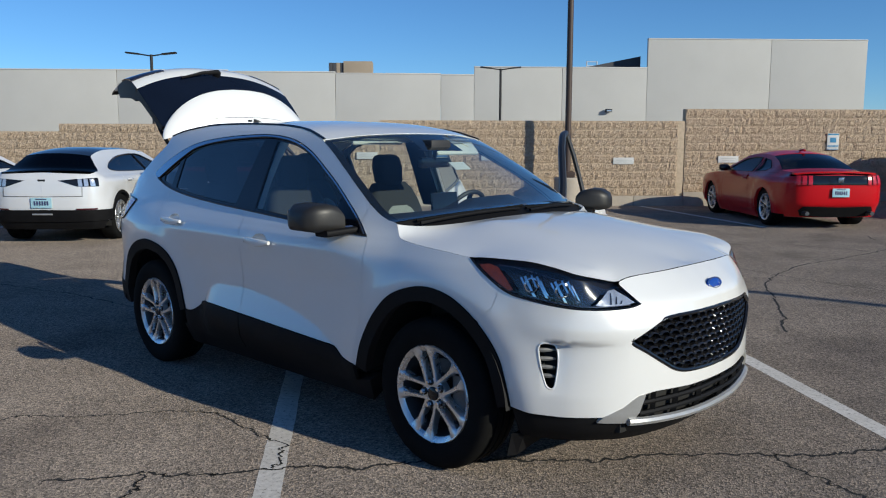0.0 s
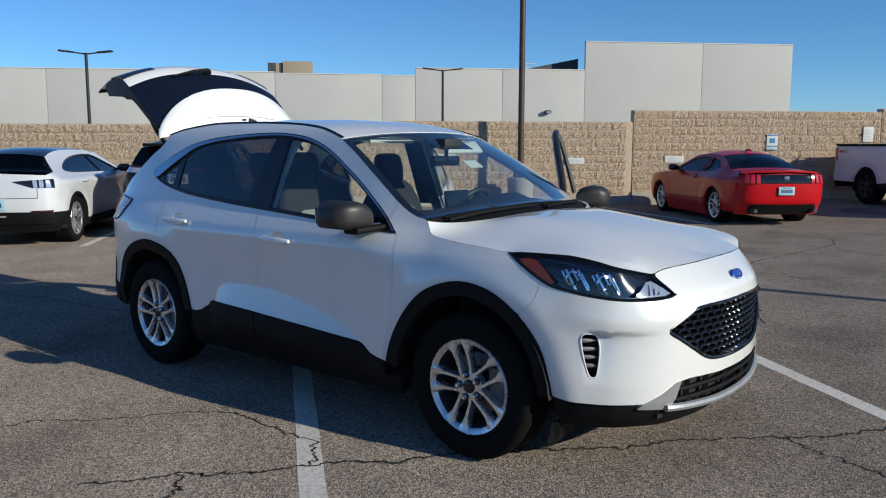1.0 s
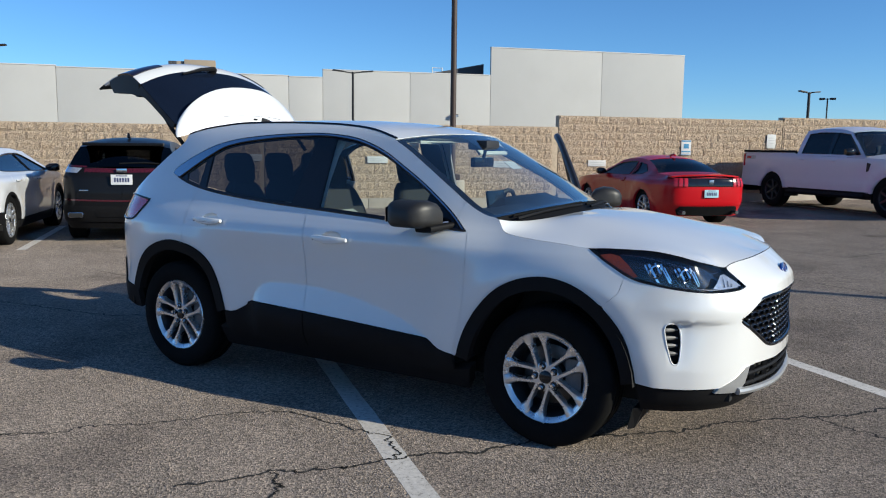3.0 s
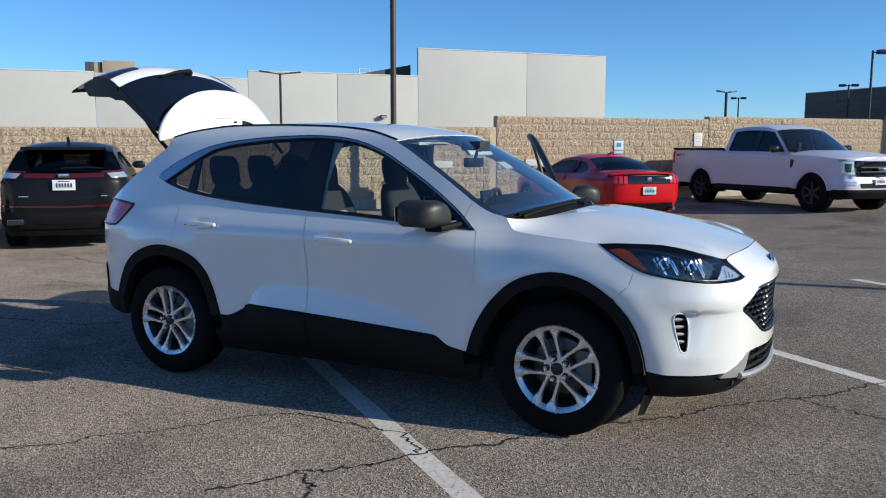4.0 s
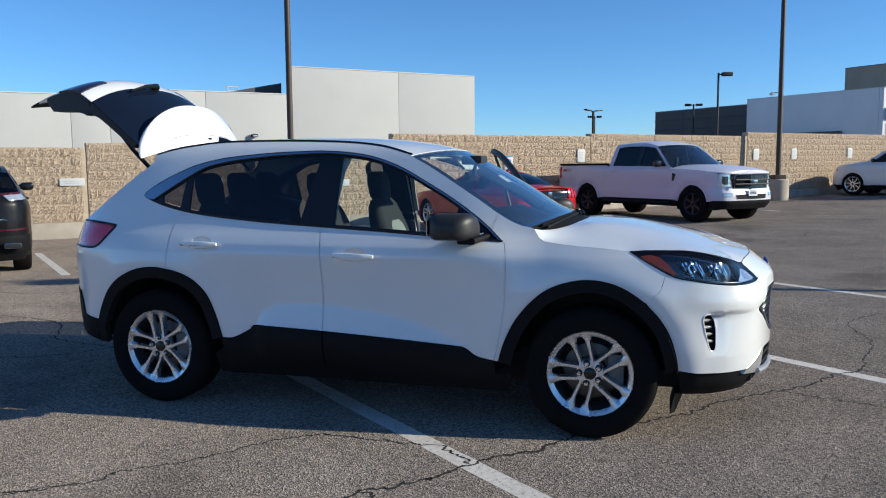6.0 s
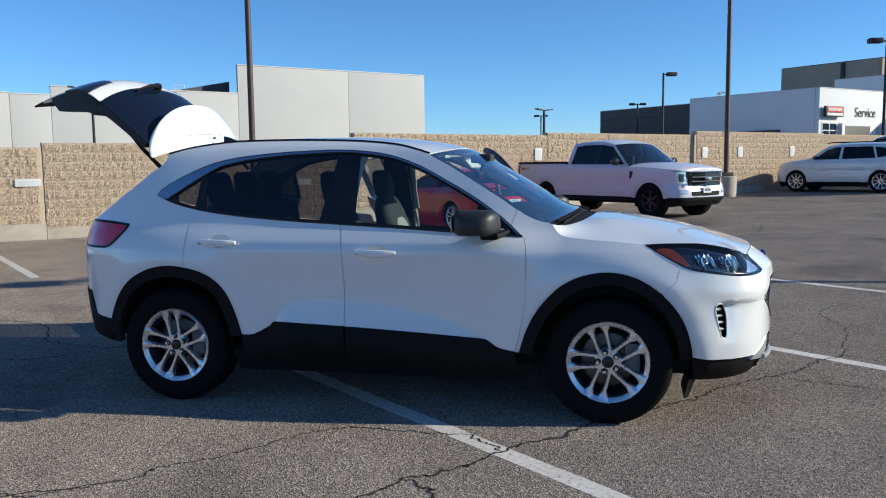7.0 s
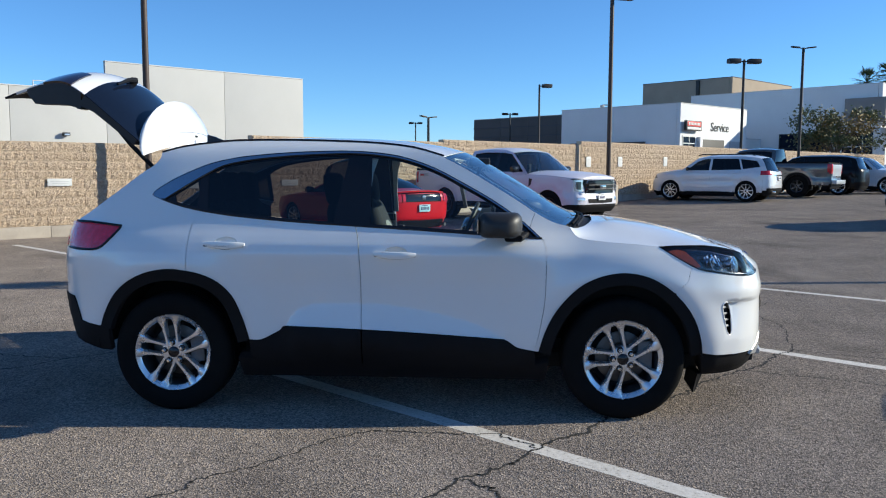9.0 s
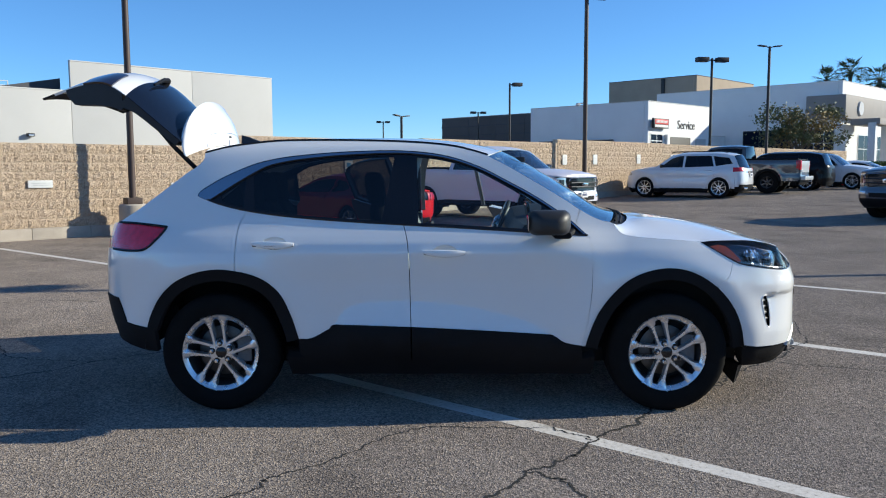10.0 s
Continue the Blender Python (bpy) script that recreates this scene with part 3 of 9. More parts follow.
def make_wall():
    rnd = random.Random(5)
    shapes = [block_shape(rnd) for _ in range(10)]
    halves = [block_shape(rnd, 0.191) for _ in range(4)]
    WALL = new("wall_north")
    tagged(WALL, "tan split-face concrete block wall stepping up along the lot", "wall", kind="structure")
    rest_v, rest_f = [], []
    singles = []
    for s0, s1, top in WALL_SECTIONS:
        g = min(ground_z(*along(s0, 0)), ground_z(*along(s1, 0)))
        bm = bmesh.new()
        box(bm, (s1 - s0 - 0.012, 0.214, top - g + 0.3 - 0.004), (0, 0, 0))
        x, y = along((s0 + s1) / 2, 0.105)
        bmesh.ops.transform(bm, matrix=pose(x, y, (top + g - 0.3) / 2, 0, 0, WALL_ANGLE), verts=bm.verts)
        part("wall_core", bm, MORTAR, WALL, smooth=False)
        rows = int((top - g - 0.24) / COURSE)
        foot = top - rows * COURSE
        bm = bmesh.new()
        n = max(1, int((s1 - s0) / 1.2))
        for k in range(n):
            a, b = s0 + (s1 - s0) * k / n, s0 + (s1 - s0) * (k + 1) / n
            h = foot - g + 0.25
            box(bm, (b - a - 0.008, 0.12, h), wall_pose((a + b) / 2, foot - h / 2 - 0.005, -0.005).translation, 0.008, Matrix.Rotation(radians(WALL_ANGLE), 3, "Z"))
        part("footing", bm, CONCRETE, WALL, "smooth pale concrete footing course")
        for r in range(rows):
            s = s0 + 0.006
            z = foot + r * COURSE + 0.0025
            first = r % 2 == 1
            while s < s1 - 0.05:
                half = first or s + BLOCK_LEN > s1 + 0.02
                length = BLOCK_LEN / 2 if half else BLOCK_LEN
                first = False
                c = s + length / 2
                if c + length / 2 > s1 + 0.03:
                    break
                if -9.2 < c < 0.9:
                    singles.append((half, c, z))
                else:
                    verts, faces = rnd.choice(halves if half else shapes)
                    m = wall_pose(c, z, rnd.uniform(-0.004, 0.006))
                    o = len(rest_v)
                    rest_v.extend((m @ Vector(v))[:] for v in verts)
                    rest_f.extend(tuple(i + o for i in f) for f in faces)
                s += length
    me = bpy.data.meshes.new("block_courses")
    me.from_pydata(rest_v, [], rest_f)
    tagged(mesh_part("block_courses", me, BLOCK, WALL, smooth=False), kind="stuff")
    meshes = {}
    for half, group in ((False, shapes), (True, halves)):
        meshes[half] = []
        for verts, faces in group:
            me = bpy.data.meshes.new("block")
            me.from_pydata(verts, [], faces)
            me.materials.append(BLOCK)
            meshes[half].append(me)
    for half, c, z in singles:
        ob = new("block", rnd.choice(meshes[half]))
        ob.parent = WALL
        ob.matrix_world = wall_pose(c, z, rnd.uniform(-0.004, 0.006))
    return WALL


# ---- lamp poles ----
def lamp_pole(at, height, mat, radius=0.065, base=0.0, head="single", turn=0.0, label="", base_h=0.72):
    x, y = at
    P = thing("lamp_pole", label, "lamp pole", (x, y, ground_z(x, y)), turn, "parking lot lamp poles")
    bm = bmesh.new()
    if base:
        lathe(bm, [(-0.1, base), (base_h - 0.03, base), (base_h, base - 0.03), (base_h, 0.0)], 28, "Z")
        part("concrete_base", bm, CONCRETE, P, "round weathered concrete pedestal")
        bm = bmesh.new()
        box(bm, (radius * 4.4, radius * 4.4, 0.14), (0, 0, base_h + 0.07), 0.012)
        part("base_cover", bm, mat, P)
        bm = bmesh.new()
    z0 = base_h if base else 0.0
    tube(bm, [(0, 0, z0), (0, 0, z0 + (height - z0) * 0.5), (0, 0, height)], [radius, radius * 0.93, radius * 0.85], 14)
    part("pole", bm, mat, P)
    if head == "single":
        arms = [1]
    else:
        arms = [-1, 1]
    for d in arms:
        bm = bmesh.new()
        if head == "flat_small":
            tube(bm, [(0, 0, height - 0.06), (d * 0.25, 0, height)], 0.025, 8)
            part("arm", bm, mat, P)
            bm = bmesh.new()
            box(bm, (0.40, 0.22, 0.06), (d * 0.42, 0, height + 0.02), 0.02, Matrix.Rotation(radians(-6 * d), 3, "Y"))
        elif head == "flat":
            tube(bm, [(0, 0, height - 0.06), (d * 0.55, 0, height + 0.02)], 0.03, 8)
            part("arm", bm, mat, P)
            bm = bmesh.new()
            box(bm, (0.62, 0.30, 0.07), (d * 0.80, 0, height + 0.05), 0.025, Matrix.Rotation(radians(-6 * d), 3, "Y"))
        else:
            tube(bm, [(0, 0, height - 0.10), (d * 0.32, 0, height - 0.10)], 0.035, 8)
            part("arm", bm, mat, P)
            bm = bmesh.new()
            box(bm, (0.62, 0.42, 0.24), (d * 0.55, 0, height - 0.08), 0.05)
        part("lamp_head", bm, mat, P, "boxy dark luminaire")
    return P


POLE_LABEL = "tall brown steel lamp pole on a concrete pedestal by the wall"
FAR_LABEL = "distant dark steel lot lamp with twin heads"
lamp_pole(along(-3.108, -0.67), 8.2, POLE_BROWN, 0.074, 0.30, "twin", 40, POLE_LABEL)
P2 = lamp_pole(along(14.1, -0.75), 7.6, POLE_BROWN, 0.085, 0.36, "single", 20, POLE_LABEL)
bm = bmesh.new()
tube(bm, [(-0.05, 0, 3.62), (-0.30, 0, 3.62)], 0.02, 8)
tube(bm, [(-0.30, -0.10, 3.58), (-0.30, 0.10, 3.58)], 0.05, 10)
part("security_camera", bm, SIGN_WHITE, P2, "small white security camera on a bracket")
# unseen pole out in the lot, added to cast the long shadow line
lamp_pole((13.6, 6.42), 7.8, POLE_BROWN, 0.085, 0.30, "twin", 40, POLE_LABEL)
lamp_pole((-30.8, 14.0), 5.35, POLE_BLACK, 0.075, 0, "flat", 45, FAR_LABEL)
lamp_pole((-25.0, 31.2), 5.5, POLE_BLACK, 0.075, 0, "flat", 45, FAR_LABEL)
lamp_pole((3.73, 49.35), 6.72, POLE_BLACK, 0.075, 0, "single", 20, "distant dark steel lot lamp with one boxy head")
lamp_pole((-2.77, 37.5), 3.9, POLE_BLACK, 0.075, 0, "flat_small", 55, FAR_LABEL)
lamp_pole((2.54, 82.3), 7.1, POLE_BLACK, 0.09, 0, "twin", 10, FAR_LABEL)
lamp_pole((-9.01, 97.2), 7.0, POLE_BLACK, 0.09, 0, "twin", 10, FAR_LABEL)
lamp_pole((13.49, 37.5), 6.72, POLE_BLACK, 0.075, 0, "twin", 10, FAR_LABEL)
lamp_pole((15.71, 35.53), 7.02, POLE_BLACK, 0.075, 0, "flat_small", 10, FAR_LABEL)


# ---- warehouse behind the wall ----
def panel_wall(owner, s0, s1, n, top, joints, mat, cap=TILT_CAP, thick=0.25, low=-0.6):
    """A tilt-up wall: separate panels with open joints and a pale coping; faces the lot."""
    edges = [s0, *joints, s1]
    for a, b in zip(edges, edges[1:]):
        bm = bmesh.new()
        box(bm, (b - a - 0.022, thick, top - low), (0, 0, 0), 0.012)
        x, y = along((a + b) / 2, n + thick / 2)
        bmesh.ops.transform(bm, matrix=pose(x, y, (top + low) / 2, 0, 0, WALL_ANGLE), verts=bm.verts)
        part("wall_panel", bm, mat, owner)
    bm = bmesh.new()
    box(bm, (s1 - s0, thick + 0.06, 0.06), (0, 0, 0), 0.015)
    x, y = along((s0 + s1) / 2, n + thick / 2)
    bmesh.ops.transform(bm, matrix=pose(x, y, top + 0.032, 0, 0, WALL_ANGLE), verts=bm.verts)
    part("coping", bm, cap, owner)


def side_wall(owner, s, n0, n1, top, joints, mat, cap=TILT_CAP, thick=0.25, low=-0.6):
    """The same, running back from the lot."""
    edges = [n0, *joints, n1]
    for a, b in zip(edges, edges[1:]):
        bm = bmesh.new()
        box(bm, (thick, b - a - 0.022, top - low), (0, 0, 0), 0.012)
        x, y = along(s, (a + b) / 2)
        bmesh.ops.transform(bm, matrix=pose(x, y, (top + low) / 2, 0, 0, WALL_ANGLE), verts=bm.verts)
        part("wall_panel", bm, mat, owner)
    bm = bmesh.new()
    box(bm, (thick + 0.06, n1 - n0, 0.06), (0, 0, 0), 0.015)
    x, y = along(s, (n0 + n1) / 2)
    bmesh.ops.transform(bm, matrix=pose(x, y, top + 0.032, 0, 0, WALL_ANGLE), verts=bm.verts)
    part("coping", bm, cap, owner)


def grid_box(name, owner, s, n, z, size, mat, label="", bevel=0.02):
    bm = bmesh.new()
    box(bm, size, (0, 0, 0), bevel)
    x, y = along(s, n)
    bmesh.ops.transform(bm, matrix=pose(x, y, z, 0, 0, WALL_ANGLE), verts=bm.verts)
    return part(name, bm, mat, owner, label)


WAREHOUSE = thing("warehouse", "pale grey tilt-up concrete warehouse with panel joints and a taller end", "building")
panel_wall(WAREHOUSE, -70.0, -32.6, 33.0, 6.04, (-60.5, -51.0, -42.0), TILT_WALL)
panel_wall(WAREHOUSE, -32.6, -18.2, 33.0, 5.96, (-25.1,), TILT_WALL)
panel_wall(WAREHOUSE, -18.2, -11.45, 33.0, 5.88, (), TILT_WALL)
panel_wall(WAREHOUSE, -11.45, -4.75, 33.0, 5.80, (), TILT_WALL)
panel_wall(WAREHOUSE, -4.75, -2.62, 33.0, 5.75, (), TILT_WALL)
panel_wall(WAREHOUSE, -2.62, 8.55, 33.0, 6.25, (3.05,), TILT_WALL)
panel_wall(WAREHOUSE, 8.55, 22.95, 33.0, 8.08, (16.6,), TILT_WALL)
side_wall(WAREHOUSE, 22.80, 33.28, 70.0, 8.08, (44.5, 57.0), TILT_WALL)
bm = bmesh.new()
roof = [along(-70, 33.4), along(23, 33.4), along(23, 70), along(-70, 70)]
bm.faces.new([bm.verts.new((x, y, 5.5)) for x, y in roof])
part("roof", bm, ROOF_DARK, WAREHOUSE, smooth=False)
bm = bmesh.new()
pts = [along(3.0, 34.5), along(8.5, 34.5), along(8.5, 60), along(3.0, 60)]
lo = [bm.verts.new((x, y, 5.6)) for x, y in pts]
hi = [bm.verts.new((x, y, z)) for (x, y), z in zip(pts, (6.05, 7.15, 7.15, 6.05))]
for k in range(4):
    bm.faces.new((lo[k], lo[(k + 1) % 4], hi[(k + 1) % 4], hi[k]))
bm.faces.new(hi)
part("sloping_roof", bm, ROOF_DARK, WAREHOUSE, "dark sloping metal roof behind the parapet", smooth=False)
for s, n, z in ((6.05, 32.36, 3.55), (15.9, 31.96, 3.35)):
    w = thing("wall_light", "small black wall-pack light on the warehouse", "wall light", (*along(s, 32.8), z), WALL_ANGLE, "warehouse wall lights")
    bm = bmesh.new()
    box(bm, (0.42, 0.26, 0.20), (0, 0, 0), 0.05)
    part("housing", bm, LETTER_BLACK, w)
    bm = bmesh.new()
    box(bm, (0.3, 0.04, 0.1), (0, -0.145, -0.03), 0.015)
    part("lens", bm, LAMP_CLEAR, w)
UNIT = thing("rooftop_unit", "beige rooftop air unit with a brown louvred end", "air unit", (*along(-10.6, 36.0), 5.5), WALL_ANGLE)
bm = bmesh.new()
box(bm, (1.9, 1.6, 1.3), (0.45, 0, 0.65), 0.03)
part("casing", bm, TAN_WALL, UNIT)
for k in range(4):
    bm = bmesh.new()
    box(bm, (0.24, 1.4, 1.1), (-1.35 + k * 0.25, 0, 0.65), 0.02)
    part("louvre", bm, ROOF_DARK if k != 2 else TAN_WALL, UNIT)
LADDER = thing("roof_ladder", "thin pale metal roof-hatch guard rail", "ladder", (*along(5.6, 36.0), 5.5), WALL_ANGLE)
for x in (-0.35, 0.35):
    bm = bmesh.new()
    tube(bm, [(x, 0, 0), (x, 0, 1.45)], 0.035, 8)
    part("post", bm, SIGN_WHITE, LADDER)
for z in (0.9, 1.15, 1.42):
    bm = bmesh.new()
    tube(bm, [(-0.35, 0, z), (0.35, 0, z)], 0.025, 8)
    part("rail", bm, SIGN_WHITE, LADDER)

# ---- vehicles: a shell described by its plan outline and its side profiles ----
def smooth_at(x, xs, ys):
    """Smooth curve through (xs, ys) that never overshoots."""
    n = len(xs)
    if x <= xs[0]:
        return ys[0]
    if x >= xs[-1]:
        return ys[-1]
    i = 0
    while x > xs[i + 1]:
        i += 1
    h = xs[i + 1] - xs[i]
    d = (ys[i + 1] - ys[i]) / h

    def slope(j):
        if j <= 0 or j >= n - 1:
            k = 0 if j <= 0 else n - 2
            return (ys[k + 1] - ys[k]) / (xs[k + 1] - xs[k])
        a = (ys[j] - ys[j - 1]) / (xs[j] - xs[j - 1])
        b = (ys[j + 1] - ys[j]) / (xs[j + 1] - xs[j])
        return 0.0 if a * b <= 0 else 2 * a * b / (a + b)

    m0, m1, t = slope(i), slope(i + 1), (x - xs[i]) / h
    return ys[i] + h * t * (m0 + t * ((3 * d - 2 * m0 - m1) + t * (m0 + m1 - 2 * d)))


class Shell:
    """plan: (x, half width) from the middle of the rear round the right side to the middle of the front.
    profiles: (u, heights, offsets) columns, blended along the body; u runs along the plan and equals x on the side."""

    def __init__(self, plan, profiles, arches=(), flare=0.012):
        pts = spline(plan, 12)
        self.pts = [Vector((p.x, -max(p.y, 0.0), 0)) for p in pts]
        self.pts[0].y = self.pts[-1].y = 0.0
        d = [0.0]
        for a, b in zip(self.pts, self.pts[1:]):
            d.append(d[-1] + (b - a).length)
        k = min((i for i in range(len(pts)) if self.pts[i].y < -0.3), key=lambda i: abs(self.pts[i].x))
        zero = d[k] - self.pts[k].x
        self.us = [v - zero for v in d]
        self.u0, self.u1 = self.us[0], self.us[-1]
        self.profiles = profiles
        self.arches, self.flare = arches, flare
        self.pressing = None

    def plan(self, u):
        us = self.us
        u = min(max(u, us[0]), us[-1])
        i = min(int(np.searchsorted(us, u, side="right")) - 1, len(us) - 2)
        t = (u - us[i]) / (us[i + 1] - us[i])
        p = self.pts[i].lerp(self.pts[i + 1], t)
        a, b = self.tangent(i), self.tangent(i + 1)
        d = a.lerp(b, t).normalized()
        return p, Vector((d.y, -d.x, 0))

    def tangent(self, i):
        if i == 0:
            return Vector((0, -1, 0))
        if i >= len(self.pts) - 1:
            return Vector((0, 1, 0))
        return (self.pts[i + 1] - self.pts[i - 1]).normalized()

    def off(self, u, z):
        cols = self.profiles
        if u <= cols[0][0]:
            v = smooth_at(z, cols[0][1], cols[0][2])
        elif u >= cols[-1][0]:
            v = smooth_at(z, cols[-1][1], cols[-1][2])
        else:
            i = max(j for j in range(len(cols) - 1) if cols[j][0] <= u)
            t = (u - cols[i][0]) / (cols[i + 1][0] - cols[i][0])
            t = t * t * (3 - 2 * t)
            v = smooth_at(z, cols[i][1], cols[i][2]) * (1 - t) + smooth_at(z, cols[i + 1][1], cols[i + 1][2]) * t
        for ax, az, ar in self.arches:
            r = math.hypot(u - ax, z - az) - ar
            if -0.3 < r < 0.35:
                v += self.flare * math.exp(-(r / 0.085) ** 2)
        return v + self.pressing(u, z) if self.pressing else v

    def at(self, u, z, proud=0.0):
        p, n = self.plan(u)
        q = p + n * (self.off(u, z) + proud)
        if q.y > 0:
            q.y = 0.0
        return Vector((q.x, q.y, z))

    def skin(self, proud=0.0):
        return lambda u, z: self.at(u, z, proud)

    def U(self, x):
        """u of the place on the side or a corner where the plan has this x."""
        best = min(range(len(self.pts)), key=lambda i: abs(self.pts[i].x - x) + (1 if self.pts[i].y > -0.2 else 0))
        i = max(1, min(best, len(self.pts) - 2))
        for j in (i - 1, i):
            a, b = self.pts[j].x, self.pts[j + 1].x
            if min(a, b) <= x <= max(a, b) and abs(b - a) > 1e-6:
                return self.us[j] + (x - a) / (b - a) * (self.us[j + 1] - self.us[j])
        return self.us[best]

    def FW(self, w):
        """u of the place on the front where the half width is w."""
        k = len(self.pts) - 1
        for j in range(k - 1, 0, -1):
            if -self.pts[j].y >= w:
                a, b = -self.pts[j].y, -self.pts[j + 1].y
                return self.us[j] + (w - a) / (b - a) * (self.us[j + 1] - self.us[j]) if abs(b - a) > 1e-7 else self.us[j]
        return self.us[-1]

    def RW(self, w):
        for j in range(1, len(self.pts)):
            if -self.pts[j].y >= w:
                a, b = -self.pts[j - 1].y, -self.pts[j].y
                return self.us[j - 1] + (w - a) / (b - a) * (self.us[j] - self.us[j - 1]) if abs(b - a) > 1e-7 else self.us[j]
        return self.us[0]


def cross_loft(edge, crown, bow=None, nu=40, na=28, power=2.4, lift=0.0, a0=-1.0, a1=1.0, inset=0.0):
    """A surface laid across the car between an edge curve on the right and its mirror image.
    edge(k): the point at k in 0..1; crown(k): height of the middle; bow(k): how far the middle lies ahead."""
    bm = bmesh.new()
    rows = []
    for i in range(nu + 1):
        k = i / nu
        e = edge(k)
        row = []
        for j in range(na + 1):
            a = a0 + (a1 - a0) * j / na
            f = 1 - abs(a) ** (power(k) if callable(power) else power)
            x = e.x + (bow(k) * (1 - a * a) if bow else 0)
            z = e.z + (crown(k) - e.z) * f + lift
            row.append(bm.verts.new((x, -a * (e.y + inset), z)))
        rows.append(row)
    for r, s in zip(rows, rows[1:]):
        for j in range(na):
            bm.faces.new((r[j], r[j + 1], s[j + 1], s[j]))
    bmesh.ops.remove_doubles(bm, verts=bm.verts, dist=1e-4)
    return bm


def edge_from(S, table, proud=0.0):
    """edge(k) for cross_loft from (u, z) points that lie on the shell."""
    pts = spline(table, 10)

    def f(k):
        t = k * (len(pts) - 1)
        i = min(int(t), len(pts) - 2)
        p = pts[i].lerp(pts[i + 1], t - i)
        return S.at(p.x, p.y, proud)

    return f


def lip_down(bm, depth):
    """Turns the open rim of a top panel down."""
    rim = [e for e in bm.edges if len(e.link_faces) == 1]
    r = bmesh.ops.extrude_edge_only(bm, edges=rim)
    for v in r["geom"]:
        if isinstance(v, bmesh.types.BMVert):
            v.co.z -= depth
    return bm


def both(name, bm, mat, owner, label="", **kw):
    """A part on the right and the same on the left."""
    other = mirrored(bm)
    return part(name, bm, mat, owner, label, **kw), part(name, other, mat, owner, label, **kw)


def spoke_shape(bm, ang, r0, r1, w0, w1, y0, y1, spread=0.0, thick=0.035):
    """One tapering, rounded spoke from hub to rim in the x, z plane."""
    sections = []
    for k in range(7):
        t = k / 6
        r = r0 + (r1 - r0) * t
        w = w0 + (w1 - w0) * t ** 2.0
        y = y0 + (y1 - y0) * t ** 1.6
        a = ang + spread * t
        c = Vector((r * math.cos(a), y, r * math.sin(a)))
        d = Vector((-math.sin(a), 0, math.cos(a)))
        ring = []
        for sx, sy in ((-0.5, 0.012), (-0.36, 0.0), (0.36, 0.0), (0.5, 0.012), (0.42, thick), (-0.42, thick)):
            ring.append(bm.verts.new(c + d * (w * sx) + Vector((0, sy, 0))))
        sections.append(ring)
    for a, b in zip(sections, sections[1:]):
        for k in range(6):
            bm.faces.new((a[k], a[(k + 1) % 6], b[(k + 1) % 6], b[k]))
    bm.faces.new(sections[0])
    bm.faces.new(sections[-1][::-1])


def twin_spoke(bm, degrees, sgn, r0, r1, y0, y1):
    """One of two near-parallel spokes beside a slot; it flares into the rim."""
    a = radians(degrees)
    d, q = Vector((math.cos(a), 0, math.sin(a))), Vector((-math.sin(a), 0, math.cos(a)))
    rings = []
    for k in range(9):
        t = k / 8
        r = r0 + (r1 - r0) * t
        w = 0.020 + 0.008 * t + 0.062 * max(0.0, (t - 0.55) / 0.45) ** 2
        o = 0.030 + 0.014 * t + 0.008 * max(0.0, (t - 0.6) / 0.4) ** 2
        y = y0 + 0.006 * math.sin(math.pi * t) + (y1 - y0) * t
        c = d * math.sqrt(max(r * r - o * o, 0.0004)) + q * (sgn * o) + Vector((0, y, 0))
        rings.append([bm.verts.new(c + q * (w * sx) + Vector((0, sy, 0))) for sx, sy in ((-0.5, 0.010), (-0.30, 0.0), (0.30, 0.0), (0.5, 0.010), (0.50, 0.040), (-0.50, 0.040))])
    for m, n in zip(rings, rings[1:]):
        for k in range(6):
            bm.faces.new((m[k], m[(k + 1) % 6], n[(k + 1) % 6], n[k]))
    bm.faces.new(rings[0])
    bm.faces.new(rings[-1][::-1])


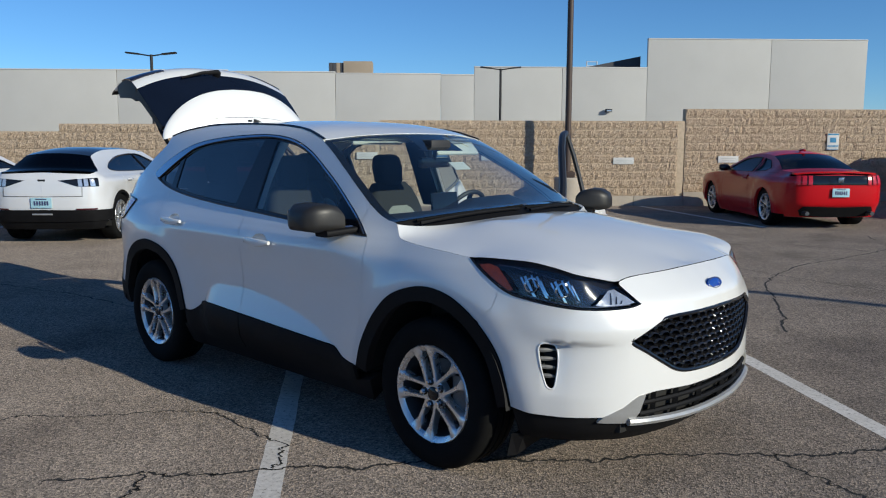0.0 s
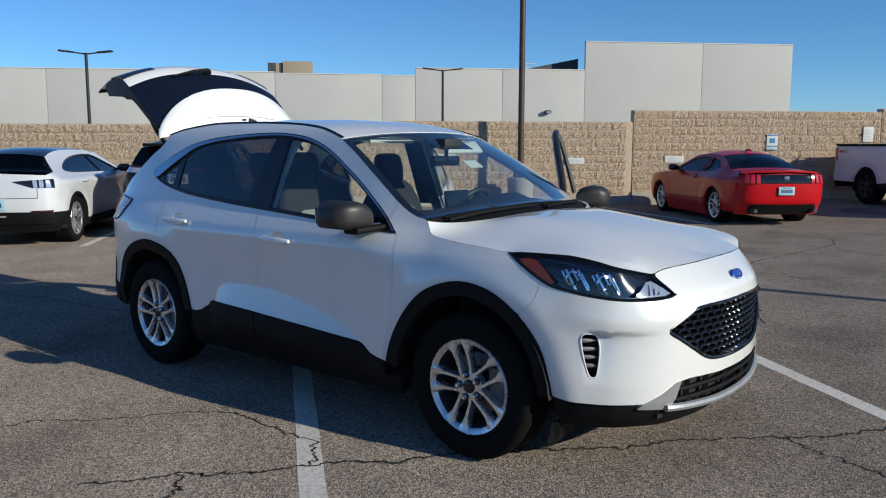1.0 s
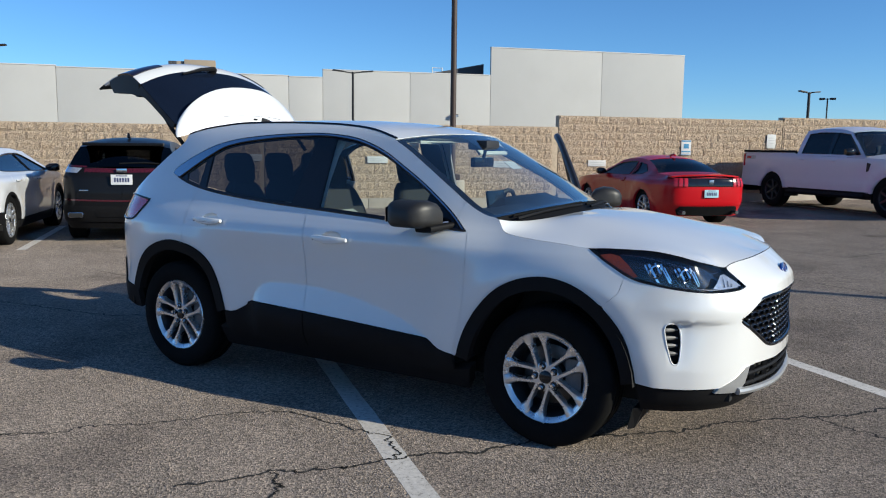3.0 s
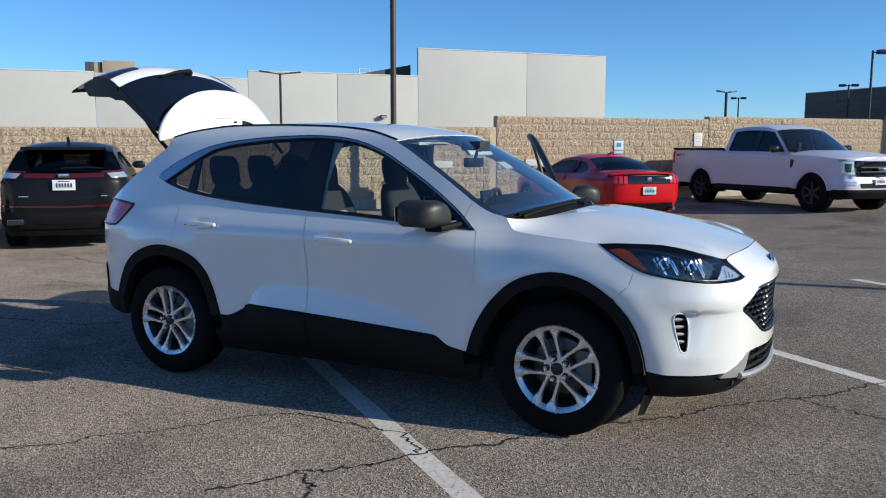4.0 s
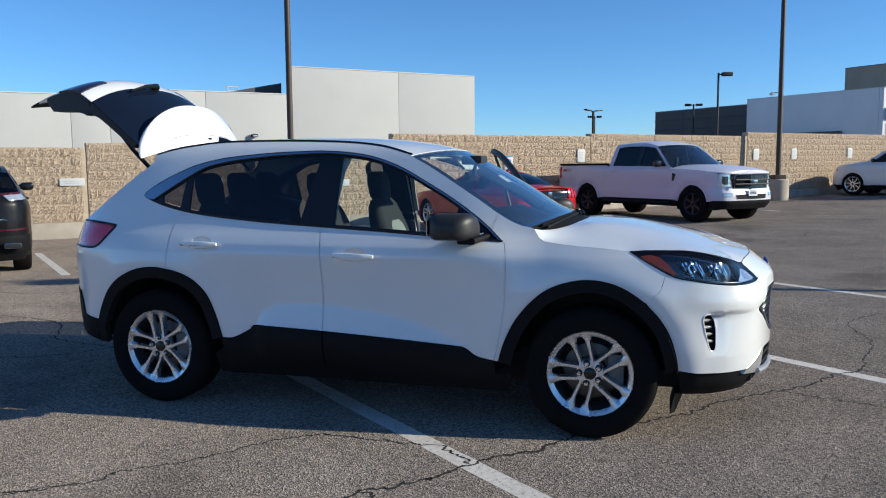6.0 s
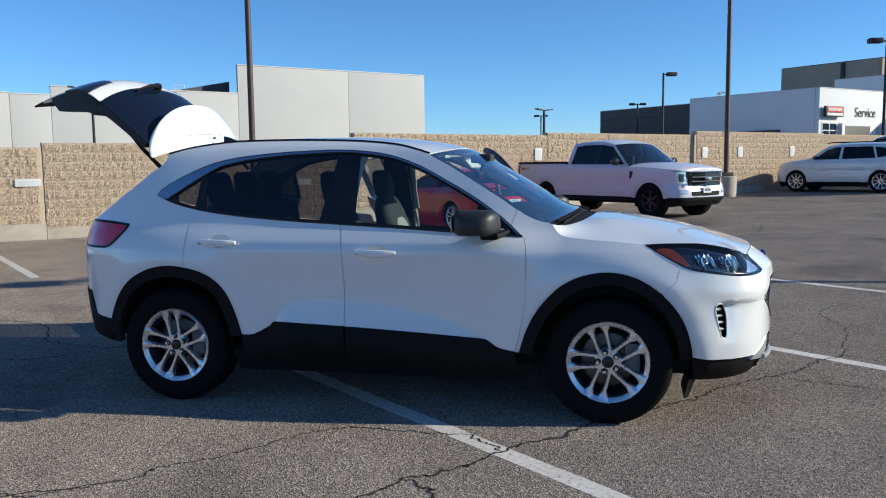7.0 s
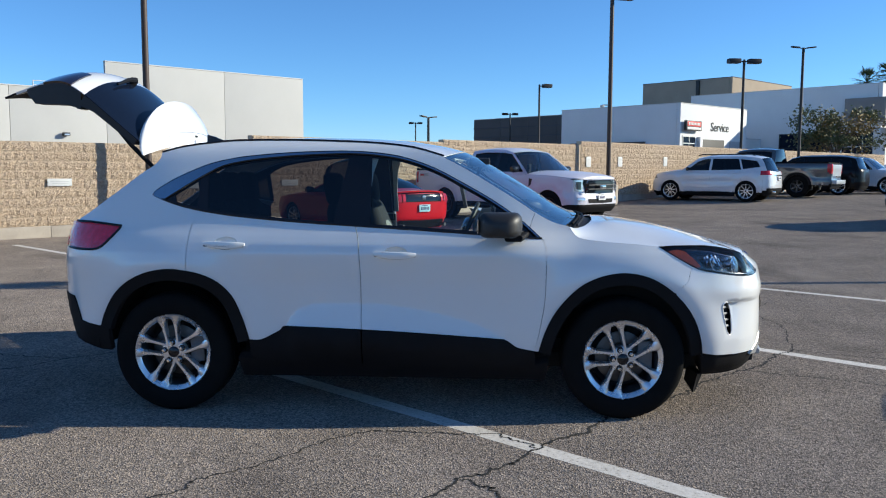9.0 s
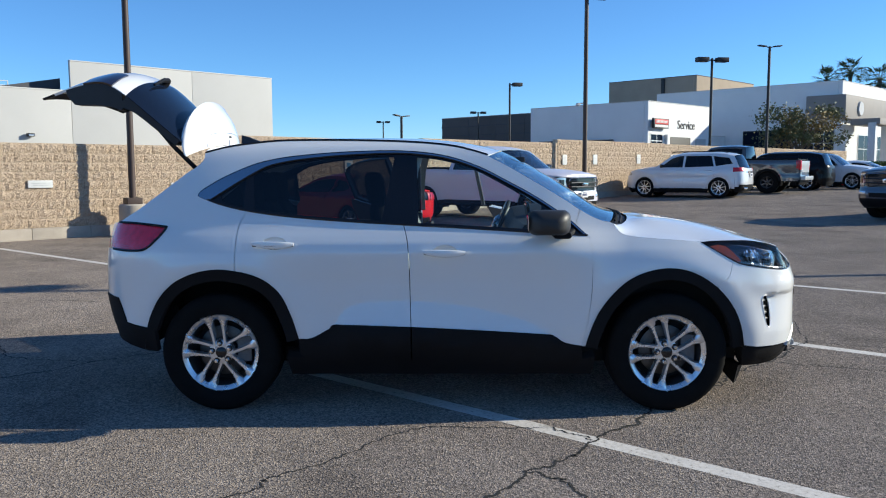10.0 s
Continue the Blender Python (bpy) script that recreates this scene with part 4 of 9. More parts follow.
def make_wheel(owner, at, R=0.362, rim=0.228, width=0.225, face=ALLOY, pocket=ALLOY_DARK, spokes=5, twin=True, tread=True, simple=False, phase=90.0, tyre_label="black rubber tyre"):
    """A wheel as a part of its vehicle, with tyre, rim, spokes and brake. Its outer side looks to -y when at.y < 0."""
    flip = 1 if at[1] <= 0 else -1
    hub = new("wheel")
    hub.parent = owner
    hub.matrix_parent_inverse = Matrix.Identity(4)
    hub.matrix_basis = pose(*at, 0, 0, 0 if flip == 1 else 180)
    segs = 36 if simple else 72
    w = width / 2
    bm = bmesh.new()
    prof = [(-w * 0.86, rim + 0.002), (-w * 0.98, rim + 0.022), (-w * 1.04, (rim + R) / 2), (-w * 0.99, R - 0.030), (-w * 0.90, R - 0.012), (-w * 0.72, R - 0.002)]
    if tread and not simple:
        for g in (-0.42, 0.0, 0.42):
            prof += [(w * (g - 0.07), R), (w * (g - 0.055), R - 0.008), (w * (g + 0.055), R - 0.008), (w * (g + 0.07), R)]
    prof += [(w * 0.72, R - 0.002), (w * 0.90, R - 0.012), (w * 0.99, R - 0.030), (w * 1.04, (rim + R) / 2), (w * 0.98, rim + 0.022), (w * 0.86, rim + 0.002)]
    lathe(bm, prof, segs)
    part("tyre", bm, RUBBER, hub, tyre_label)
    bm = bmesh.new()
    lathe(bm, [(-w * 0.80, rim - 0.022), (-w * 0.86, rim - 0.016), (-w * 0.90, rim - 0.008), (-w * 0.95, rim + 0.004), (-w * 0.90, rim + 0.008), (-w * 0.84, rim + 0.006)], segs)
    part("rim_lip", bm, face, hub)
    bm = bmesh.new()
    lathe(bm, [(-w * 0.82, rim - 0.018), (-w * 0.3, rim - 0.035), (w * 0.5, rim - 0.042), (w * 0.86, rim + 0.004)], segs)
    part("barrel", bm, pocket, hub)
    y0, y1 = -w * 0.82, -w * 0.935
    n = spokes * (2 if twin else 1)
    for k in range(n):
        bm = bmesh.new()
        if twin:
            g = k // 2
            sgn = -1 if k % 2 == 0 else 1
            base = phase + 360.0 / spokes * g
            twin_spoke(bm, base, sgn, 0.045, rim + 0.001, y0, y1)
        else:
            base = radians(phase + 360.0 / n * k)
            spoke_shape(bm, base, 0.05, rim - 0.012, 0.07 if n < 8 else 0.034, 0.055 if n < 8 else 0.028, y0, y1, 0.0, 0.040)
        part("spoke", bm, face, hub)
    bm = bmesh.new()
    lathe(bm, [(-w * 0.45, 0.078), (-w * 0.76, 0.074), (-w * 0.80, 0.066), (-w * 0.80, 0.038), (-w * 0.80, 0.034)], 40)
    part("hub_disc", bm, face, hub)
    bm = bmesh.new()
    lathe(bm, [(-w * 0.80, 0.033), (-w * 0.86, 0.032), (-w * 0.89, 0.027), (-w * 0.90, 0.0)], 28)
    part("centre_cap", bm, GLOSS_BLACK, hub, "dark centre cap")
    if not simple:
        for k in range(5):
            a = radians(phase + 72 * k)
            bm = bmesh.new()
            lathe(bm, [(0.0, 0.0125), (-0.020, 0.012), (-0.025, 0.009), (-0.026, 0.0)], 6)
            bmesh.ops.translate(bm, vec=(0.058 * math.cos(a), -w * 0.80, 0.058 * math.sin(a)), verts=bm.verts)
            part("lug_nut", bm, CHROME, hub)
            # flat black disc round each nut, painted shade of a recess
            bm = bmesh.new()
            lathe(bm, [(0.0, 0.0195), (-0.0030, 0.0185), (-0.0030, 0.0)], 18)
            bmesh.ops.translate(bm, vec=(0.058 * math.cos(a), -w * 0.80, 0.058 * math.sin(a)), verts=bm.verts)
            part("lug_pocket", bm, GLOSS_BLACK, hub)
        bm = bmesh.new()
        lathe(bm, [(-w * 0.10, 0.155), (-w * 0.12, 0.150), (-w * 0.12, 0.085), (-w * 0.3, 0.080), (-w * 0.32, 0.0)], 48)
        part("brake_disc", bm, BRAKE, hub)
        bm = bmesh.new()
        box(bm, (0.09, 0.10, 0.17), (0.135, -w * 0.05, 0.02), 0.02)
        part("brake_caliper", bm, CALIPER, hub)
    bm = bmesh.new()
    lathe(bm, [(w * 0.3, 0.0), (w * 0.3, rim - 0.04)], 36)
    part("backing_plate", bm, DARK_CORE, hub)
    return hub


def loft_box(bm, sections):
    """Joins a list of closed rings of points."""
    rings = [[bm.verts.new(p) for p in s] for s in sections]
    n = len(rings[0])
    for a, b in zip(rings, rings[1:]):
        for k in range(n):
            bm.faces.new((a[k], a[(k + 1) % n], b[(k + 1) % n], b[k]))
    bm.faces.new(rings[0][::-1])
    bm.faces.new(rings[-1])


def rounded(w, h, r, n=4, cx=0.0, cy=0.0):
    """A rounded rectangle as 2D points."""
    out = []
    for sx, sy, a0 in ((1, 1, 0), (-1, 1, 90), (-1, -1, 180), (1, -1, 270)):
        for k in range(n + 1):
            a = radians(a0 + 90 * k / n)
            out.append((cx + sx * (w / 2 - r) + r * math.cos(a), cy + sy * (h / 2 - r) + r * math.sin(a)))
    return out

# ---- the white compact SUV with its tailgate and the doors of its far side open ----
HERO = thing("compact_suv", "pearl white compact SUV with open tailgate and open side doors", "car")
WHEEL_X, WHEEL_Z = 1.355, 0.362
HZ = (0.18, 0.30, 0.42, 0.52, 0.62, 0.78, 0.90, 0.97, 1.02, 1.07, 1.12, 1.30, 1.48, 1.56, 1.61, 1.66)
SIDE = (HZ, (-0.10, -0.045, -0.018, -0.019, -0.021, -0.018, -0.003, 0.003, -0.008, -0.034, -0.064, -0.145, -0.228, -0.268, -0.305, -0.38))
FENDER = (HZ, (-0.10, -0.035, -0.004, 0.004, -0.002, -0.003, -0.014, -0.030, -0.055, -0.086, -0.115, -0.17, -0.235, -0.27, -0.305, -0.38))
QUARTER = (HZ, (-0.10, -0.035, -0.004, 0.004, 0.0, 0.004, 0.010, 0.006, -0.008, -0.030, -0.058, -0.135, -0.218, -0.262, -0.305, -0.38))
NOSE = ((0.18, 0.26, 0.32, 0.40, 0.50, 0.60, 0.72, 0.80, 0.85, 0.88, 0.90, 0.93, 0.96, 0.99, 1.03), (-0.18, -0.09, -0.035, -0.012, -0.010, -0.012, -0.008, -0.002, -0.004, -0.019, -0.040, -0.078, -0.118, -0.160, -0.22))
BROW = ((0.18, 0.26, 0.32, 0.40, 0.50, 0.60, 0.72, 0.80, 0.84, 0.87, 0.90, 0.93, 0.96, 0.99, 1.03), (-0.16, -0.07, -0.02, 0.0, 0.002, 0.0, -0.004, -0.014, -0.026, -0.040, -0.058, -0.080, -0.104, -0.130, -0.170))
CORNER = ((0.18, 0.26, 0.32, 0.40, 0.50, 0.60, 0.72, 0.82, 0.88, 0.92, 0.96, 1.00, 1.03), (-0.16, -0.07, -0.02, 0.0, 0.004, 0.002, -0.003, -0.006, -0.011, -0.018, -0.030, -0.048, -0.070))
TAIL = ((0.25, 0.38, 0.50, 0.60, 0.72, 0.85, 1.00, 1.16, 1.35, 1.58), (-0.46, -0.24, -0.10, -0.04, -0.02, -0.02, -0.03, -0.07, -0.26, -0.52))
PLAN = [(-2.24, 0), (-2.23, 0.30), (-2.19, 0.55), (-2.10, 0.72), (-1.98, 0.82), (-1.8, 0.888), (-1.5, 0.924), (-1.0, 0.934), (0, 0.936), (0.9, 0.930), (1.35, 0.922),
        (1.6, 0.902), (1.8, 0.872), (1.95, 0.830), (2.08, 0.760), (2.185, 0.650), (2.262, 0.49), (2.325, 0.26), (2.343, 0.10), (2.345, 0)]
HS = Shell(PLAN, [(-2.35, *TAIL), (-1.95, *QUARTER), (-1.3, *QUARTER), (-0.6, *SIDE), (0.60, *SIDE), (1.12, *FENDER), (1.72, *FENDER), (2.02, *CORNER), (2.07, *CORNER), (2.31, *BROW), (2.82, *NOSE)],
           [(-WHEEL_X, WHEEL_Z, 0.54), (WHEEL_X, WHEEL_Z, 0.54)], 0.012)
U, FW = HS.U, HS.FW


def door_pressing(u, z):
    """The long blister pressed into the lower doors: it tips the panel outwards towards the sill."""
    if not -0.70 < u < 0.72:
        return 0.0
    top = interp(u, (-0.70, -0.655, -0.62, -0.56, -0.45, -0.19, 0.10, 0.35, 0.52, 0.62, 0.72), (0.43, 0.52, 0.605, 0.658, 0.686, 0.690, 0.665, 0.612, 0.560, 0.505, 0.44))
    low = interp(u, (-0.70, -0.62, -0.19, 0.23, 0.60, 0.72), (0.50, 0.53, 0.525, 0.505, 0.475, 0.43))
    d = top - max(z, low)
    if d <= 0:
        return 0.0
    d = d * d / 0.032 if d < 0.016 else d - 0.008
    return 0.26 * d * max(0.0, min(1.0, (z - 0.27) / 0.15))


HS.pressing = door_pressing

# outlines on the body side, as (x, z)
ARCH_R = spline([(-1.79, 0.52), (-1.765, 0.60), (-1.71, 0.70), (-1.64, 0.775), (-1.56, 0.825), (-1.46, 0.862), (-1.345, 0.878), (-1.24, 0.868), (-1.14, 0.845), (-1.05, 0.80), (-0.97, 0.72), (-0.915, 0.60), (-0.885, 0.51), (-0.87, 0.455)], 4)
ARCH_F = spline([(0.855, 0.41), (0.885, 0.51), (0.93, 0.61), (1.00, 0.71), (1.10, 0.805), (1.22, 0.86), (1.355, 0.88), (1.49, 0.855), (1.605, 0.79), (1.70, 0.70), (1.765, 0.60), (1.80, 0.49), (1.815, 0.405)], 4)
BELT = spline([(-1.505, 1.312), (-1.42, 1.280), (-1.32, 1.25), (-1.18, 1.22), (-0.97, 1.19), (-0.63, 1.16), (-0.21, 1.135), (0.06, 1.12), (0.40, 1.10), (0.87, 1.07)], 5)
DLO_TOP = spline([(0.87, 1.07), (0.74, 1.185), (0.57, 1.30), (0.40, 1.395), (0.23, 1.482), (0.06, 1.542), (-0.10, 1.572), (-0.30, 1.586), (-0.50, 1.583), (-0.66, 1.576), (-0.83, 1.563), (-1.00, 1.543), (-1.17, 1.503), (-1.34, 1.430), (-1.44, 1.374), (-1.492, 1.338), (-1.505, 1.312)], 6)
WS_EDGE = [(1.012, 1.149), (0.965, 1.158), (0.90, 1.185), (0.834, 1.224), (0.74, 1.287), (0.58, 1.385), (0.41, 1.485), (0.28, 1.552)]
ROOF_EDGE = [(0.28, 1.552), (0.16, 1.588), (0.06, 1.61), (-0.09, 1.628), (-0.30, 1.641), (-0.65, 1.650), (-1.01, 1.648), (-1.19, 1.632), (-1.36, 1.607), (-1.50, 1.572)]
GAP_R = spline([(-1.24, 0.868), (-1.237, 1.00), (-1.232, 1.12), (-1.21, 1.18), (-1.18, 1.22)], 5)
GAP_B = spline([(-0.19, 0.532), (-0.195, 0.66), (-0.20, 0.90), (-0.212, 1.05), (-0.235, 1.138)], 5)
GAP_F = spline([(0.88, 1.068), (0.892, 1.00), (0.895, 0.87), (0.888, 0.70), (0.855, 0.50), (0.832, 0.412)], 5)
SILL = spline([(0.832, 0.412), (0.73, 0.430), (0.67, 0.468), (0.60, 0.482), (0.23, 0.510), (-0.19, 0.532), (-0.62, 0.542), (-0.69, 0.51), (-0.79, 0.460), (-0.87, 0.455)], 5)


def between(curve, x0, x1):
    """The stretch of a curve between two x, in its own order."""
    lo, hi = min(x0, x1) - 1e-4, max(x0, x1) + 1e-4
    return [p for p in curve if lo <= p.x <= hi]


def xy(pts):
    return [(p[0], p[1]) for p in pts]


def clean(pts, tol=1e-3):
    out = []
    for p in pts:
        if not out or math.hypot(p[0] - out[-1][0], p[1] - out[-1][1]) > tol:
            out.append((p[0], p[1]))
    if math.hypot(out[0][0] - out[-1][0], out[0][1] - out[-1][1]) < tol:
        out.pop()
    return out


def on_u(pts):
    """(x, z) of the drawing to (u, z) of the shell."""
    return [(U(p[0]), p[1]) for p in pts]


SEAM = 0.0024
skin = HS.skin()
FRONT_DOOR = clean(xy(GAP_F) + xy(between(SILL, 0.832, -0.19)) + xy(GAP_B) + xy(between(BELT, -0.2349, 0.87)))
REAR_DOOR = clean(xy(GAP_B[::-1]) + xy(between(SILL, -0.19, -0.87)) + xy(between(ARCH_R, -0.87, -1.24))[::-1] + xy(GAP_R) + xy(between(BELT, -1.1799, -0.2351)))
LAMP_T = [(-2.06, 1.15), (-1.90, 1.148), (-1.71, 1.132), (-1.683, 1.120), (-1.738, 1.048), (-1.80, 0.996), (-1.90, 0.986), (-2.03, 0.992)]
D_PILLAR = spline([(-1.50, 1.572), (-1.505, 1.53), (-1.55, 1.485), (-1.60, 1.455), (-1.74, 1.35), (-1.88, 1.255), (-2.06, 1.15)], 4)
REAR_SEAM = [(-1.80, 1.0), (-1.765, 0.90), (-1.706, 0.708)]
PILLAR_FOOT, FOOT_LOW = 0.834, (0.800, 1.134)
QUARTER_PANEL = clean(xy(between(spline(WS_EDGE, 6), 0.0, PILLAR_FOOT)) + xy(spline(ROOF_EDGE, 6)) + xy(D_PILLAR) + LAMP_T[1:6] + REAR_SEAM + xy(between(ARCH_R, -1.695, -1.24)) + xy(GAP_R) + xy(between(BELT, -1.18, -1.505))[::-1] + xy(between(DLO_TOP, -2.0, 0.79)[::-1]) + [FOOT_LOW])
HL = [(1.566, 1.026), (1.64, 1.032), (1.76, 1.033), (1.88, 1.030), (2.00, 1.012), (2.10, 0.989), (2.20, 0.968), (2.332, 0.940), (2.412, 0.863), (2.36, 0.851), (2.25, 0.847), (2.11, 0.853), (2.00, 0.864), (1.90, 0.879), (1.79, 0.901), (1.69, 0.952), (1.615, 0.996)]
HOOD_SIDE = [(1.035, 1.140), (1.055, 1.110), (1.084, 1.080), (1.14, 1.066), (1.26, 1.053), (1.43, 1.041), (1.555, 1.031)]
FENDER_PANEL = clean(xy(between(DLO_TOP, 0.81, 0.88)) + [FOOT_LOW] + xy(between(spline(WS_EDGE, 6), PILLAR_FOOT, 1.02))[::-1] + xy(spline(HOOD_SIDE, 6)) + [(1.560, 1.028), (1.608, 0.996), (1.682, 0.952), (1.745, 0.924), (1.718, 0.83), (1.645, 0.762)] + xy(between(ARCH_F, 0.855, 1.64))[::-1] + xy(GAP_F[::-1]))

# doors, fender, side panel (the open doors of the far side are built apart, below)
HANDLES = {"rear": (-1.01, 1.032), "front": (0.01, 0.982)}


def cup(which, k=1.0):
    """The oval opening behind a door handle."""
    x, z = HANDLES[which]
    return [(x + 0.004 + 0.070 * k * math.cos(a), z + 0.002 + 0.036 * k * math.sin(a)) for a in np.linspace(0, 2 * math.pi, 24, endpoint=False)]


for nm, pts in (("side_panel", QUARTER_PANEL), ("front_fender", FENDER_PANEL)):
    both(nm, sheet(on_u(pts), skin, 0.032, 0.0006 if nm == "front_fender" else SEAM, 0.018, (), 0.016 if nm != "front_fender" else 0.028), WHITE_PAINT, HERO)
part("rear_door", sheet(on_u(REAR_DOOR), skin, 0.024, SEAM, 0.018, [cup("rear")], 0.016), WHITE_PAINT, HERO)
part("front_door", sheet(on_u(FRONT_DOOR), skin, 0.026, SEAM, 0.018, [cup("front")], 0.016), WHITE_PAINT, HERO)

# hood: its edge runs along the fender, over the headlamp and round to the nose
HOOD_EDGE = [(U(x), z) for x, z in HOOD_SIDE] + [(u, z + 0.0035) for u, z in HL[1:7]] + [(2.29, 0.9550), (2.332, 0.9535), (2.383, 0.9640), (2.46, 0.9705), (FW(0.30), 0.9752), (FW(0.15), 0.9778), (FW(0.0), 0.9786)]
hood_edge = edge_from(HS, HOOD_EDGE)


def plate_spline(pts):
    """A smooth height z(x, y) that passes through the given points (a bent thin plate)."""
    P = np.array([tuple(p) for p in pts])
    n = len(P)
    r2 = (P[:, None, 0] - P[None, :, 0]) ** 2 + (P[:, None, 1] - P[None, :, 1]) ** 2
    A = np.zeros((n + 3, n + 3))
    A[:n, :n] = 0.5 * r2 * np.log(r2 + 1e-12) + np.eye(n) * 1e-5
    A[:n, n], A[:n, n + 1:] = 1, P[:, :2]
    A[n:, :n] = A[:n, n:].T
    w = np.linalg.solve(A, np.concatenate([P[:, 2], np.zeros(3)]))

    def height(x, y):
        q = (P[:, 0] - x) ** 2 + (P[:, 1] - y) ** 2
        return float((w[:n] * 0.5 * q * np.log(q + 1e-12)).sum() + w[n] + w[n + 1] * x + w[n + 2] * y)

    return height


hood_rim = [hood_edge(k) for k in np.linspace(0.0, 1.0, 64)]
rear = hood_rim[0]
hood_back = [Vector((rear.x + 0.215 * (1 - a * a), a * rear.y, interp(a, (0.0, 0.3, 0.6, 0.8, 0.93, 1.0), (1.158, 1.151, 1.133, 1.125, 1.130, rear.z)))) for a in np.linspace(0.0, 1.0, 13)]
half = hood_back[:-1] + hood_rim
hood_pts = [p for p in half] + [Vector((p.x, -p.y, p.z)) for p in half if p.y < -1e-4]
for x, z in ((1.30, 1.160), (1.45, 1.148), (1.60, 1.127), (1.75, 1.100), (1.90, 1.064), (2.02, 1.027), (2.10, 1.001), (2.16, 0.984)):
    hood_pts.append(Vector((x, 0.0, z)))
    hood_pts += [Vector((x, s * 0.40, z - 0.013)) for s in (-1, 1)] if x < 1.95 else []
hood_pts += [Vector((x, s * 0.60, z)) for x, z in ((1.90, 1.041), (2.00, 1.014), (2.05, 0.997)) for s in (-1, 1)]
hood_z = plate_spline(hood_pts)
hood_ring = [(p.x, p.y) for p in half] + [(p.x, -p.y) for p in half[::-1] if p.y < -1e-4]
bm = sheet(clean(hood_ring), lambda x, y: (x, y, hood_z(x, y)), 0.03, 0.0010)
part("hood", bm, WHITE_PAINT, HERO)

# windscreen, roof
ws_edge = edge_from(HS, [(x, z) for x, z in WS_EDGE], -0.004)


def ws_crown(k):
    return ws_edge(k).z + 0.045 - 0.004 * k + 0.008 * math.sin(min(k, 1.0) * math.pi)


def ws_bow(k):
    return 0.13 - 0.01 * k


ws = part("windscreen", cross_loft(ws_edge, ws_crown, ws_bow, 30, 30, 2.2, -0.002), GLASS_CLEAR, HERO)
roof_edge = edge_from(HS, ROOF_EDGE)


def roof_top(k):
    return interp(roof_edge(k).x, (-1.5, -1.2, -0.9, -0.6, -0.3, 0.0, 0.16, 0.28), (1.628, 1.662, 1.678, 1.684, 1.681, 1.664, 1.634, 1.552 + 0.041))


def roof_bow(k):
    return 0.12 * max(0.0, 1 - k * 3.2) ** 1.5 - 0.06 * max(0.0, k - 0.8) * 5


part("roof", lip_down(cross_loft(roof_edge, roof_top, roof_bow, 60, 36, 2.6), 0.003), WHITE_PAINT, HERO)
part("headliner", cross_loft(edge_from(HS, ROOF_EDGE, -0.03), lambda k: roof_top(k) - 0.035, roof_bow, 30, 18, 2.6, -0.02), CABIN_PALE, HERO, "pale cloth headliner")
# black surround of the glass and the ditch mouldings on the roof
for a, b in ((-1.0, -0.945), (0.945, 1.0)):
    part("windscreen_frit", cross_loft(ws_edge, ws_crown, ws_bow, 24, 3, 2.2, -0.004, a, b), GLOSS_BLACK, HERO)


def slice_edge(edge, k0, k1):
    return lambda k: edge(k0 + (k1 - k0) * k)


part("windscreen_frit", cross_loft(slice_edge(ws_edge, 0.97, 1.0), lambda k: ws_crown(0.97 + 0.03 * k), lambda k: ws_bow(0.97 + 0.03 * k), 4, 30, 2.2, -0.004), GLOSS_BLACK, HERO)
part("windscreen_frit", cross_loft(slice_edge(ws_edge, 0.0, 0.10), lambda k: ws_crown(0.10 * k), lambda k: ws_bow(0.10 * k), 4, 30, 2.2, -0.004), GLOSS_BLACK, HERO)
part("windscreen_frit", cross_loft(slice_edge(ws_edge, 0.80, 0.97), lambda k: ws_crown(0.80 + 0.17 * k), lambda k: ws_bow(0.80 + 0.17 * k), 8, 8, 2.2, -0.004, -0.24, 0.22), GLOSS_BLACK, HERO)
bm = bmesh.new()
tube(bm, [HS.at(p.x, p.y, 0.001) + Vector((0, 0.012, 0.006)) for p in spline(ROOF_EDGE, 6)], 0.008, 6)
both("roof_moulding", bm, GLOSS_BLACK, HERO)

# cowl under the windscreen and wipers
bm = bmesh.new()
rows = []
for j in range(25):
    a = -1 + 2 * j / 24
    x0, z0 = 1.0 + 0.13 * (1 - a * a), 1.146 + 0.045 * (1 - abs(a) ** 2.2)
    x1, z1 = 1.03 + 0.212 * (1 - a * a), interp(abs(a), (0.0, 0.3, 0.6, 0.8, 0.93, 1.0), (1.146, 1.139, 1.121, 1.113, 1.118, 1.126))
    rows.append([bm.verts.new((x, a * 0.795, z)) for x, z in ((x0, z0), ((x0 + x1) / 2, (z0 + z1) / 2 - 0.012), (x1, z1), (x1 + 0.02, z1 - 0.05))])
for r, s in zip(rows, rows[1:]):
    for k in range(3):
        bm.faces.new((r[k], r[k + 1], s[k + 1], s[k]))
part("cowl", bm, CLADDING, HERO, "black plastic cowl under the windscreen")
